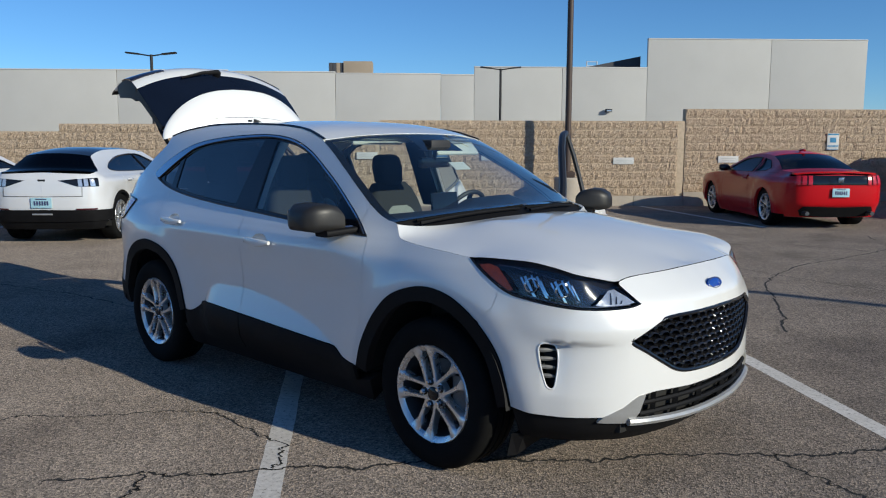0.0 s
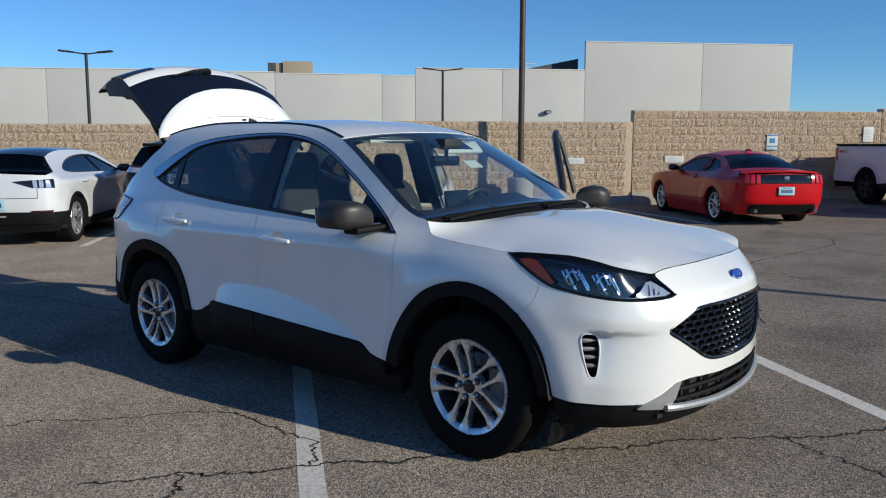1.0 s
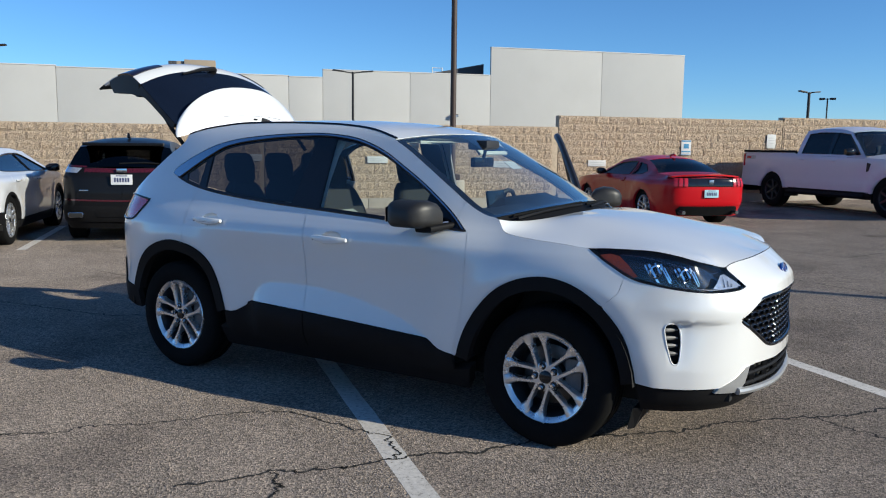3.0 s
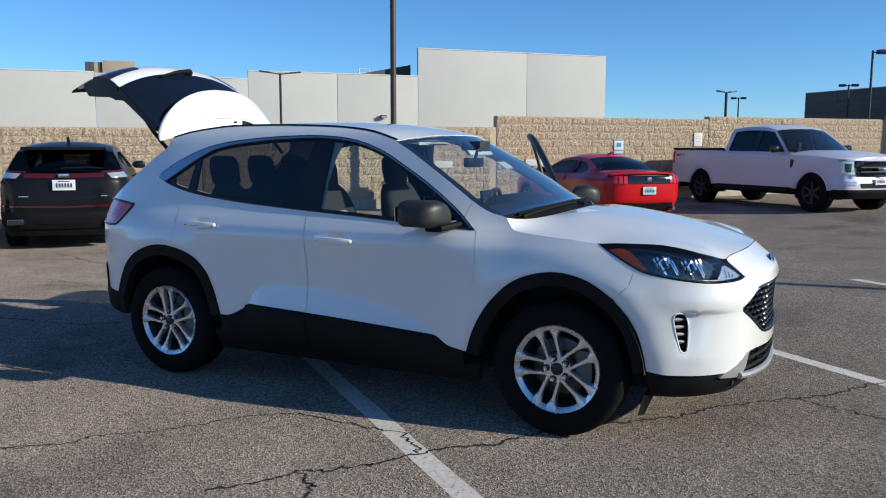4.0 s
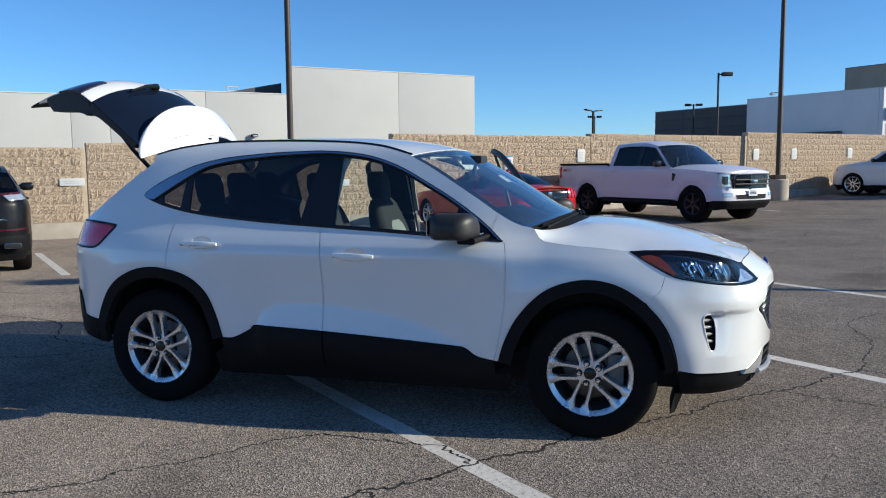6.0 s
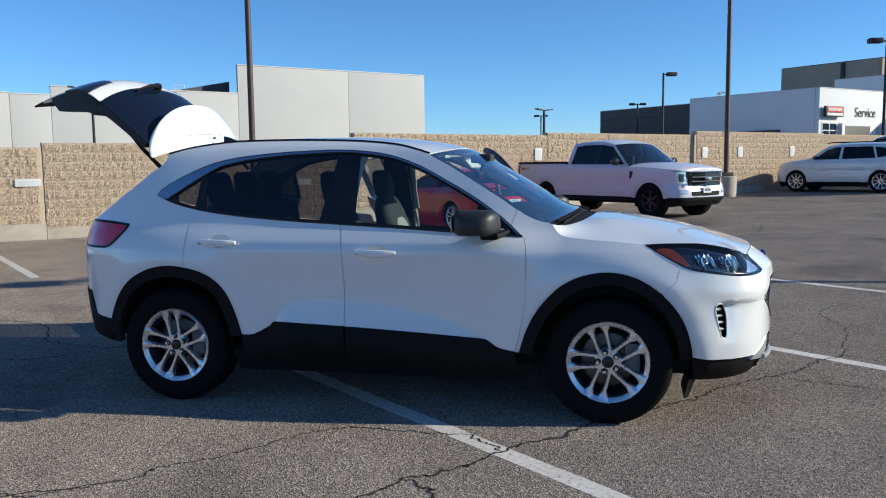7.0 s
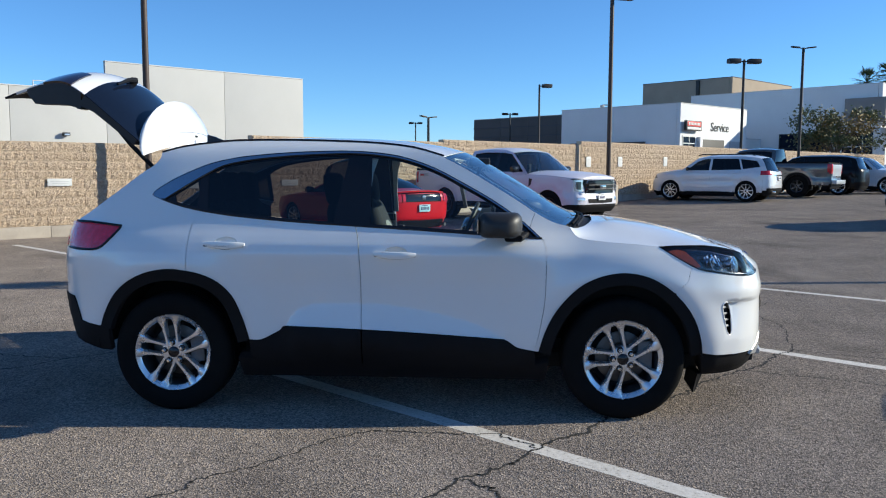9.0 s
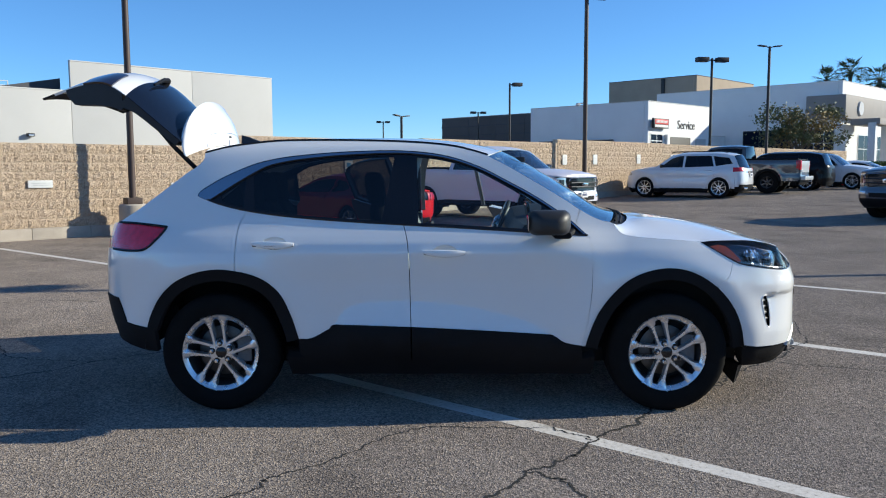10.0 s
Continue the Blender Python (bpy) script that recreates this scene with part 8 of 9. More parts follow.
def two_box(L0, L1, w, roof, belt_f, belt_r, ax0, ax1, R, tail_top, hatch=0.32, nose=0.95, **kw):
    """A crossover: rear end at L0, nose at L1, half width w, roof height; hatch: how far the roof stops short of the tail."""
    table = tuple(z * (1.0 if z < 0.9 else (0.9 + (z - 0.9) * (roof - 0.9) / 0.76) / z) for z in XZ)
    rear = (-0.14, -0.05, 0.0, -0.005, -0.02, -0.03, -0.05, -0.16, -0.30, -0.42, -0.55)
    front = (-0.14, -0.03, 0.0, -0.02, -0.08, -0.16, -0.22, -0.3, -0.4, -0.5, -0.6)
    b = lambda x: belt_r + (belt_f - belt_r) * (x - L0) / (L1 - L0)
    xr = L0 + hatch
    wx = ax1 - 0.42
    ws = [(wx, b(wx) + 0.02), (wx - 0.30, b(wx) + (roof - b(wx)) * 0.42), (wx - 0.58, b(wx) + (roof - b(wx)) * 0.74), (wx - 0.78, roof - 0.115)]
    rf = [ws[-1], (wx - 1.1, roof - 0.07), (xr + 0.75, roof - 0.065), (xr + 0.3, roof - 0.10), (xr, roof - 0.155)]
    rg = [rf[-1], (xr - hatch * 0.35, roof - 0.36), (xr - hatch * 0.62, tail_top)]
    top = lambda x, d: interp(x, [p[0] for p in rf[::-1]] + [wx], [p[1] - d for p in rf[::-1]] + [b(wx)])
    split = (ax0 + ax1) / 2 - 0.10
    d0 = [(wx - 0.22, b(wx) + 0.035), (wx - 0.60, roof - 0.26), (wx - 0.86, roof - 0.17), (split + 0.06, roof - 0.155), (split + 0.05, b(split) + 0.03)]
    d1 = [(split - 0.05, b(split) + 0.03), (split - 0.04, roof - 0.155), (ax0 + 0.35, roof - 0.16), (ax0 + 0.20, b(ax0) + 0.05)]
    d2 = [(ax0 + 0.12, b(ax0) + 0.06), (ax0 + 0.27, roof - 0.17), (xr + 0.18, roof - 0.24), (xr + 0.02, b(ax0) + 0.14)]
    nz = nose - 0.10
    spec = dict(plan=[(L0, 0), (L0 + 0.01, w * 0.4), (L0 + 0.05, w * 0.68), (L0 + 0.15, w * 0.87), (L0 + 0.36, w * 0.965), (ax0, w), (0, w), (ax1, w * 0.99), (L1 - 0.42, w * 0.955), (L1 - 0.22, w * 0.85), (L1 - 0.08, w * 0.6), (L1 - 0.01, w * 0.3), (L1, 0)],
                profiles=prof(table, (L0 - 0.1, rear), (L0 + 0.5, x_side), (L1 - 0.7, x_side), (L1 + 0.05, front)), axles=(ax0, ax1), R=R, rim=R - 0.115, arch=R + 0.05, sill=0.34,
                belt=[(L0, b(L0)), (0, b(0)), (ax1 - 0.42, b(ax1 - 0.42)), (L1 - 0.35, nose - 0.03)], cuts=(ax0 + 0.18, split, ax1 - 0.46), panel_names=("quarter_panel", "rear_door", "front_door", "front_fender"),
                side_ends=(L0 + 0.34, L1 - 0.36), front_bumper=(0.36, nz), rear_bumper=(0.42, tail_top), hood_edge=[(wx + 0.03, b(wx) - 0.0), (ax1, b(ax1) - 0.01), (L1 - 0.36, nose - 0.03)], hood_nose=[(w * 0.6, nz + 0.02), (w * 0.3, nz + 0.01), (0.0, nz + 0.005)],
                hood_top=((wx, ax1, L1 - 0.5, L1 - 0.05), (b(wx) + 0.09, b(wx) + 0.06, nose + 0.05, nz + 0.02)), windscreen=ws, roof=rf, rear_glass=rg, dlo=[d0, d1, d2],
                pillars=[(wx + 0.03, b(wx)), *ws, *rf[1:], *rg[1:], (L0 + 0.12, tail_top - 0.02), (L0 + 0.34, b(L0 + 0.34)), (ax0, b(ax0)), (split, b(split))], mirror=(wx - 0.30, b(wx) + 0.05), seats=(split + 0.35, split - 0.5), tyre_w=0.235,
                patches=[("headlamp", "front", [(w * 0.62, nz - 0.02), (w * 0.93, nz + 0.02), (w * 0.95, nz - 0.10), (w * 0.66, nz - 0.13)], LAMP_CLEAR, 0.008, 2), ("grille", "front", [(0.0, nz - 0.05), (w * 0.52, nz - 0.06), (w * 0.48, nz - 0.28), (0.0, nz - 0.29)], GLOSS_BLACK, 0.006, 2)])
    spec["patches"] += kw.pop("patches", [])
    spec.update(kw)
    return spec

# ---- vehicles parked along the wall and across the lot ----
def parked(wheel, other, side, axle0, half):
    """Place and heading from two wheels seen on one side (rear, front); side: +1 when that side is the left."""
    r, f = Vector(wheel), Vector(other)
    d = (f - r).normalized()
    left = Vector((-d.y, d.x))
    c = r - left * half * side - d * axle0
    return (c.x, c.y), math.degrees(math.atan2(d.y, d.x))


at, turn = parked((-2.155, 11.72), (-4.10, 13.62), 1, -1.36, 0.80)
RED, _ = make_car("coupe", "glossy red two-door coupe parked nose to the wall", at, turn, COUPE, RED_PAINT)
plate(RED, (-2.425, 0, 0.665), 0, PLATE_BLUE)

at, turn = parked((-0.66, 17.40), (2.075, 14.94), -1, -1.84, 0.85)
TRK, _ = make_car("pickup_truck", "silvery white four-door pickup truck with black wheels", at, turn, dict(TRUCK, R=0.43), PLUM_WHITE)
plate(TRK, (2.80, 0, 0.70), 180, PLATE_WHITE)

MACH = two_box(-2.35, 2.36, 0.875, 1.47, 0.98, 1.05, -1.49, 1.49, 0.365, 1.08, 0.62, 0.90, glass=GLASS_DARK, roof_mat=GLOSS_BLACK, pillar_mat=SILVER_WHITE, arch_mat=CLADDING, arch_in=0.90, arch_proud=0.008, handle=SILVER_WHITE, spokes=5, twin=True, wheel_face=ALLOY,
               patches=[("lamp_panel", "rear", [(0.25, 0.962), (0.52, 0.985), (0.79, 0.998), (0.79, 0.868), (0.52, 0.872), (0.42, 0.905)], GLOSS_BLACK, 0.006, 2), ("lower_diffuser", "rear", [(0.0, 0.525), (0.86, 0.515), (0.86, 0.35), (0.0, 0.34)], CLADDING, 0.010, 2), ("reflector", "rear", [(0.50, 0.545), (0.76, 0.545), (0.76, 0.525), (0.50, 0.525)], LAMP_DULL, 0.018, 2),
                        ("gate_seam", "rear", [(0.0, 0.725), (0.58, 0.73), (0.58, 0.722), (0.0, 0.717)], LETTER_BLACK, 0.003, 2), ("gate_seam", "rear", [(0.582, 0.868), (0.590, 0.868), (0.588, 0.722), (0.580, 0.722)], LETTER_BLACK, 0.003, 2)]
               + [("tail_lamp", "rear", [(w0, 0.985), (w0 + 0.055, 0.985), (w0 + 0.065, 0.875), (w0 + 0.01, 0.875)], LAMP_CLEAR, 0.014, 2) for w0 in (0.53, 0.61, 0.69)],
               boxes=[("gate_badge", (0.015, 0.11, 0.045), (-2.315, 0, 0.955), 0.006, LETTER_BLACK, False), ("tow_cover", (0.02, 0.30, 0.025), (-2.345, 0, 0.46), 0.008, SKID_SILVER, False)])
MACH["roof_crown"] = 0.045
sleek_side = (-0.08, -0.01, 0.0, -0.01, -0.004, -0.014, -0.040, -0.165, -0.30, -0.37, -0.46)
sleek_tail = (-0.08, -0.01, 0.0, -0.01, -0.004, -0.016, -0.07, -0.24, -0.37, -0.43, -0.50)
MACH["profiles"] = [(u, z, sleek_tail if -2.0 < u < 0 else sleek_side if 0 < u < 2.0 else d) for u, z, d in MACH["profiles"]]
MACH["dlo"] = [xy(spline(d, 5)) for d in ([(0.85, 1.035), (0.47, 1.21), (0.21, 1.30), (-0.04, 1.322), (-0.05, 1.25), (-0.05, 1.12), (-0.05, 1.047), (0.40, 1.041)], [(-0.075, 1.047), (-0.07, 1.14), (-0.068, 1.26), (-0.065, 1.322), (-0.45, 1.318), (-0.85, 1.285), (-1.18, 1.225), (-1.42, 1.16), (-1.52, 1.115), (-1.45, 1.085), (-1.15, 1.066), (-0.5, 1.052)])]
at, turn = parked((-8.74, 2.14), (-10.80, 4.22), -1, -1.49, 0.735)
WHITE_EV, _ = make_car("crossover", "white fastback crossover with black roof and lower trim", at, turn, MACH, SILVER_WHITE)
plate(WHITE_EV, (-2.362, 0, 0.63), 0, PLATE_BLUE)
away = Vector(at) - Vector((WS.x, WS.y)) * 2.95
other = copy_thing(WHITE_EV, pose(away.x - 0.35, away.y + 0.35, 0.0, 0, 0, turn))
tagged(other, "white crossover parked at the end of the row")

EDGE = two_box(-2.38, 2.38, 0.925, 1.595, 1.10, 1.17, -1.43, 1.42, 0.375, 1.13, 0.50, 1.02, glass=GLASS_DARK, handle=BLACK_PAINT, arch_in=0.95, spokes=5, twin=True,
               patches=[("light_band", "rear", [(0.0, 1.13), (0.55, 1.13), (0.55, 1.075), (0.0, 1.065)], LAMP_DULL, 0.006, 2), ("tail_lamp", "rear", [(0.60, 1.135), (0.88, 1.15), (0.89, 1.075), (0.66, 1.065)], LAMP_CLEAR, 0.012, 2), ("tail_lamp_red", "rear", [(0.52, 1.165), (0.90, 1.185), (0.895, 1.155), (0.52, 1.145)], LAMP_DULL, 0.014, 2),
                        ("lower_trim", "rear", [(0.0, 0.56), (0.88, 0.58), (0.86, 0.34), (0.0, 0.32)], CLADDING, 0.012, 2), ("red_strip", "rear", [(0.0, 0.655), (0.84, 0.675), (0.84, 0.650), (0.0, 0.630)], LAMP_DULL, 0.008, 2), ("diffuser", "rear", [(0.0, 0.50), (0.40, 0.50), (0.36, 0.40), (0.0, 0.40)], CLADDING, 0.022, 2)],
               boxes=[("exhaust_tip", (0.10, 0.22, 0.085), (-2.36, -0.66, 0.44), 0.03, SATIN_TRIM, True), ("exhaust_mouth", (0.02, 0.19, 0.06), (-2.405, -0.66, 0.44), 0.02, DARK_CORE, True), ("gate_badge", (0.02, 0.15, 0.06), (-2.345, 0, 1.10), 0.018, CHROME, False), ("name_bar", (0.01, 0.22, 0.02), (-2.345, -0.50, 0.80), 0.003, CHROME, True), ("roof_spoiler", (0.30, 1.16, 0.05), (-1.98, 0, 1.492), 0.02, BLACK_PAINT, False)],
               bars=[("rear_wiper", [(-2.20, 0.05, 1.20), (-2.17, -0.30, 1.215), (-2.16, -0.52, 1.20)], 0.014, CLADDING, False), ("roof_aerial", [(-1.35, 0, 1.60), (-1.45, 0, 1.655), (-1.5, 0, 1.60)], 0.02, BLACK_PAINT, False)])
at, turn = parked((-7.66, 4.48), (-9.72, 6.50), -1, -1.43, 0.755)
BLACK_SUV, _ = make_car("crossover", "black mid-size SUV with red light band parked nose to the wall", at, turn, EDGE, BLACK_PAINT)
plate(BLACK_SUV, (-2.395, 0, 0.965), 0, PLATE_WHITE)

TERRAIN = two_box(-2.35, 2.35, 0.925, 1.72, 1.10, 1.14, -1.43, 1.43, 0.38, 1.10, 0.42, 1.04, glass=GLASS_DARK, handle=SILVER_WHITE, spokes=9, twin=False, wheel_face=ALLOY, arch_in=0.92,
                  patches=[("tail_lamp", "rear", [(0.62, 1.13), (0.90, 1.13), (0.90, 0.97), (0.64, 0.99)], LAMP_RED, 0.012, 2), ("gate_trim", "rear", [(0.0, 0.98), (0.45, 0.98), (0.45, 0.94), (0.0, 0.94)], CHROME, 0.01, 2), ("lower_trim", "rear", [(0.0, 0.50), (0.84, 0.50), (0.84, 0.34), (0.0, 0.34)], CLADDING, 0.012, 2)],
                  bars=[("roof_rail", [(0.45, -0.60, 1.69), (0.3, -0.60, 1.73), (-1.5, -0.60, 1.73), (-1.65, -0.60, 1.68)], 0.022, GLOSS_BLACK, True)],
                  boxes=[("exhaust_tip", (0.10, 0.16, 0.07), (-2.35, -0.55, 0.36), 0.02, CHROME, True)])
SUV, _ = make_car("crossover", "white compact SUV with chrome multi-spoke wheels by the wall", (9.15, 26.10), 146, TERRAIN, SILVER_WHITE)
plate(SUV, (-2.375, 0, 0.86), 0, PLATE_WHITE)

RAPTOR = dict(TRUCK)
RAPTOR.update(R=0.45, rim=0.24, arch=0.54, arch_mat=CLADDING, arch_in=0.84, arch_proud=0.05, wheel_face=ALLOY_DARK, handle=GREY_PAINT, tyre_w=0.31,
              patches=[p for p in TRUCK["patches"] if not p[0].startswith("bed_decal") and p[0] != "tailgate"] + [("tailgate_panel", "rear", [(0.0, 1.30), (0.80, 1.30), (0.80, 0.85), (0.0, 0.85)], SKID_SILVER, 0.012, 2), ("tail_lamp", "rear", [(0.83, 1.32), (0.965, 1.32), (0.965, 0.95), (0.83, 0.95)], LAMP_RED, 0.02, 2)],
              boxes=[("rear_step_bumper", (0.20, 1.75, 0.16), (-3.17, 0, 0.62), 0.03, SKID_SILVER, False)])
make_car("pickup_truck", "dark grey off-road pickup truck with wide black arches", (11.6, 29.0), 147, RAPTOR, GREY_PAINT)
EXPL = two_box(-2.5, 2.5, 0.98, 1.74, 1.08, 1.12, -1.5, 1.5, 0.39, 1.12, 0.40, 1.03, glass=GLASS_DARK, handle=SILVER_WHITE, roof_mat=GLOSS_BLACK, bars=[("grille_bar", [(2.50, -0.40, z), (2.53, 0, z), (2.50, 0.40, z)], 0.018, CHROME, False) for z in (0.78, 0.86)])
make_car("crossover", "white large SUV seen end-on between other cars", (17.9, 34.0), -38, EXPL, SILVER_WHITE)
saloon = dict(COUPE)
saloon.update(handle=SILVER_WHITE, boxes=[("grille_panel", (0.02, 0.9, 0.16), (2.385, 0, 0.56), 0.03, GLOSS_BLACK, False)], bars=[])
make_car("coupe", "white sporty coupe parked side-on near the hedge", (21.4, 36.9), -38, saloon, SILVER_WHITE)
make_car("pickup_truck", "dark blue pickup truck with chrome grille out in the aisle", (12.80, 15.0), 208, dict(TRUCK, patches=[p for p in TRUCK["patches"] if p[0] not in ("tailgate",) and not p[0].startswith("bed_decal")]), NAVY_PAINT)
make_car("crossover", "white SUV parked across the aisle", (7.55, -1.2), 140, EXPL, SILVER_WHITE)
make_car("crossover", "dark SUV seen far off between parked cars", (14.9, 32.2), 146, EXPL, BLACK_PAINT)

# ---- signs on the wall ----
def wall_sign(s, z, w, h, label, bands=(), n=-0.046):
    x, y = along(s, n)
    g = thing("wall_sign", label, "sign", (x, y, z), WALL_ANGLE, "signs on the wall")
    bm = bmesh.new()
    box(bm, (w, 0.014, h), (0, 0, 0), 0.004)
    part("plate", bm, SIGN_WHITE, g)
    for m, dw, dh, dz in bands:
        bm = bmesh.new()
        box(bm, (dw, 0.004, dh), (0, -0.0085, dz), 0.001)
        part("print_bar", bm, m, g)
    return g


for s, z in ((-14.2, 1.15), (-11.0, 1.16), (-7.80, 1.21), (-4.82, 1.18), (-1.62, 1.09), (0.95, 1.13)):
    wall_sign(s, z, 0.50, 0.16, "small white parking sign plate on the block wall", [(SIGN_GREY, 0.38, 0.012, 0.02), (SIGN_GREY, 0.30, 0.010, -0.025)])
wall_sign(3.52, 1.56, 0.29, 0.40, "white parking sign with a blue border on the wall", [(SIGN_BLUE, 0.27, 0.035, 0.175), (SIGN_BLUE, 0.15, 0.12, 0.04), (SIGN_BLUE, 0.27, 0.030, -0.105), (SIGN_BLUE, 0.27, 0.012, -0.185), (SIGN_GREY, 0.20, 0.02, -0.145)])
for s in (6.05, 13.75, 15.75, 18.95, 21.75):
    wall_sign(s + 0.08, 1.72 + ground_z(*along(s, 0)) * 0.35, 0.28, 0.38, "upright white notice plate on the block wall", [(SIGN_GREY, 0.18, 0.012, 0.09), (SIGN_GREY, 0.18, 0.012, 0.03), (SIGN_GREY, 0.14, 0.012, -0.05)])


# ---- dealership buildings ----
def block_building(owner, s0, s1, n0, n1, top, mat, cap, joints_s=(), joints_n=()):
    panel_wall(owner, s0, s1, n0, top, joints_s, mat, cap, 0.3, -0.5)
    side_wall(owner, s0 + 0.15, n0 + 0.31, n1, top, joints_n, mat, cap, 0.3, -0.5)
    side_wall(owner, s1 - 0.15, n0 + 0.31, n1, top, (), mat, cap, 0.3, -0.5)
    panel_wall(owner, s0 + 0.31, s1 - 0.31, n1 - 0.3, top, (), mat, cap, 0.3, -0.5)
    bm = bmesh.new()
    bm.faces.new([bm.verts.new((*along(s, n), top - 0.4)) for s, n in ((s0, n0), (s1, n0), (s1, n1), (s0, n1))])
    part("roof", bm, ROOF_DARK, owner, smooth=False)


def window_front(owner, s0, s1, z0, z1, n, cols, rows):
    """A glazed opening on a wall that faces the lot: frame, panes and bars."""
    w = new("window")
    w.parent = owner
    tw, th = (s1 - s0) / cols, (z1 - z0) / rows
    for c in range(cols):
        for r in range(rows):
            bm = bmesh.new()
            box(bm, (tw - 0.07, 0.03, th - 0.07), (*along(s0 + tw * (c + 0.5), n - 0.012), z0 + th * (r + 0.5)), 0.0, Matrix.Rotation(radians(WALL_ANGLE), 3, "Z"))
            part("pane", bm, WINDOW_GLASS, w)
    bm = bmesh.new()
    box(bm, (s1 - s0 + 0.1, 0.02, z1 - z0 + 0.1), (*along((s0 + s1) / 2, n - 0.010), (z0 + z1) / 2), 0.0, Matrix.Rotation(radians(WALL_ANGLE), 3, "Z"))
    part("window_frame", bm, SIGN_WHITE, w)


def window_side(owner, s, n0, n1, z0, z1, cols, rows, frame=LETTER_BLACK):
    """The same on a wall that runs back."""
    w = new("window")
    w.parent = owner
    tw, th = (n1 - n0) / cols, (z1 - z0) / rows
    for c in range(cols):
        for r in range(rows):
            bm = bmesh.new()
            box(bm, (0.03, tw - 0.07, th - 0.07), (*along(s - 0.012, n0 + tw * (c + 0.5)), z0 + th * (r + 0.5)), 0.0, Matrix.Rotation(radians(WALL_ANGLE), 3, "Z"))
            part("pane", bm, WINDOW_GLASS, w)
    bm = bmesh.new()
    box(bm, (0.02, n1 - n0 + 0.1, z1 - z0 + 0.1), (*along(s - 0.010, (n0 + n1) / 2), (z0 + z1) / 2), 0.0, Matrix.Rotation(radians(WALL_ANGLE), 3, "Z"))
    part("window_frame", bm, frame, w)


SVC = thing("service_building", "white stucco service building with a garage door and a sign", "building")
block_building(SVC, 42.2, 52.2, 13.25, 24.2, 6.35, WHITE_WALL, TILT_CAP)
# solid black slab: the shade inside the open garage, put into colour
grid_box("door", SVC, 46.8, 13.22, 2.0, (3.5, 0.08, 3.7), LETTER_BLACK, "black slab painted as shade in an open garage door")
window_front(SVC, 42.6, 44.3, 3.0, 4.0, 13.24, 2, 2)
grid_box("pilaster", SVC, 44.75, 13.10, 2.2, (0.35, 0.28, 3.6), WHITE_WALL)
grid_box("door", SVC, 50.3, 13.22, 2.0, (1.6, 0.08, 3.6), SIGN_GREY)
grid_box("screen_wall", SVC, 41.9, 19.5, 2.9, (0.2, 7.0, 1.5), BROWN_WALL, "dark louvred screen")
rs = thing("fascia_sign", "red and white lightbox sign on the service building", "sign", (*along(43.55, 13.0), 4.78), WALL_ANGLE)
bm = bmesh.new()
box(bm, (2.1, 0.22, 0.72), (0, 0, 0), 0.04)
part("cabinet", bm, LETTER_BLACK, rs)
bm = bmesh.new()
box(bm, (1.9, 0.02, 0.36), (0, -0.115, 0.12), 0.004)
part("red_face", bm, SIGN_RED, rs)
bm = bmesh.new()
box(bm, (1.9, 0.02, 0.18), (0, -0.115, -0.20), 0.004)
part("white_face", bm, SIGN_WHITE, rs)
for k in range(8):
    bm = bmesh.new()
    box(bm, (0.15, 0.01, 0.18), (-0.72 + 0.205 * k, -0.13, 0.12), 0.002)
    part("letter_bar", bm, SIGN_WHITE, rs)
txt = bpy.data.curves.new("lettering", "FONT")
txt.body, txt.size, txt.extrude, txt.align_x, txt.space_character = "Service", 0.95, 0.012, "CENTER", 1.0
tob = new("lettering", txt)
tob.matrix_world = pose(*along(47.9, 13.225), 4.50, 90, 0, WALL_ANGLE)
txt.materials.append(LETTER_BLACK)
tagged(tob, "black raised letters reading Service on white wall", "lettering")
LINK = thing("link_building", "low white link between the service and showroom buildings", "building")
panel_wall(LINK, 52.3, 58.3, 15.0, 4.2, (), WHITE_WALL, TILT_CAP)
# black slab on the wall stands for the shaded doorway
grid_box("door", LINK, 54.6, 14.97, 1.8, (3.0, 0.08, 3.0), LETTER_BLACK, "black slab painted as shade in a doorway")
TAN = thing("tan_building", "tall tan masonry building behind the service bays", "building")
block_building(TAN, 63.2, 76.0, 20.4, 30.4, 10.45, TAN_WALL, ROOF_DARK)
grid_box("downpipe", TAN, 63.12, 24.0, 8.8, (0.18, 0.35, 3.2), LETTER_BLACK)
BRN = thing("industrial_building", "long dark corrugated industrial building in the distance", "building")
block_building(BRN, 56.0, 76.0, 31.5, 48.2, 7.2, BROWN_WALL, TILT_CAP, (), (36.0, 40.0, 44.0))
for z in (6.2, 5.2, 4.2):
    bm = bmesh.new()
    box(bm, (0.06, 16.4, 0.10), (*along(55.97, 40.0), z), 0.0, Matrix.Rotation(radians(WALL_ANGLE), 3, "Z"))
    part("cladding_rib", bm, ROOF_DARK, BRN)
SHOW = thing("showroom", "white showroom with grey fascia and large windows", "building")
block_building(SHOW, 58.5, 92.0, 5.3, 22.0, 8.4, WHITE_WALL, TILT_CAP)
window_side(SHOW, 58.5, 9.2, 13.4, 2.3, 4.6, 3, 2)
window_side(SHOW, 58.5, 5.8, 8.2, 1.2, 4.6, 3, 3, SKID_SILVER)
grid_box("fascia", SHOW, 69.0, 6.35, 6.35, (22.2, 3.1, 1.9), TAUPE_METAL, "taupe metal fascia band")
grid_box("canopy", SHOW, 60.6, 3.6, 5.1, (3.6, 2.2, 0.5), TAUPE_METAL, "grey entrance canopy")
for s in (58.8, 62.0):
    grid_box("column", SHOW, s, 3.0, 2.4, (0.55, 0.55, 5.2), SIGN_WHITE)
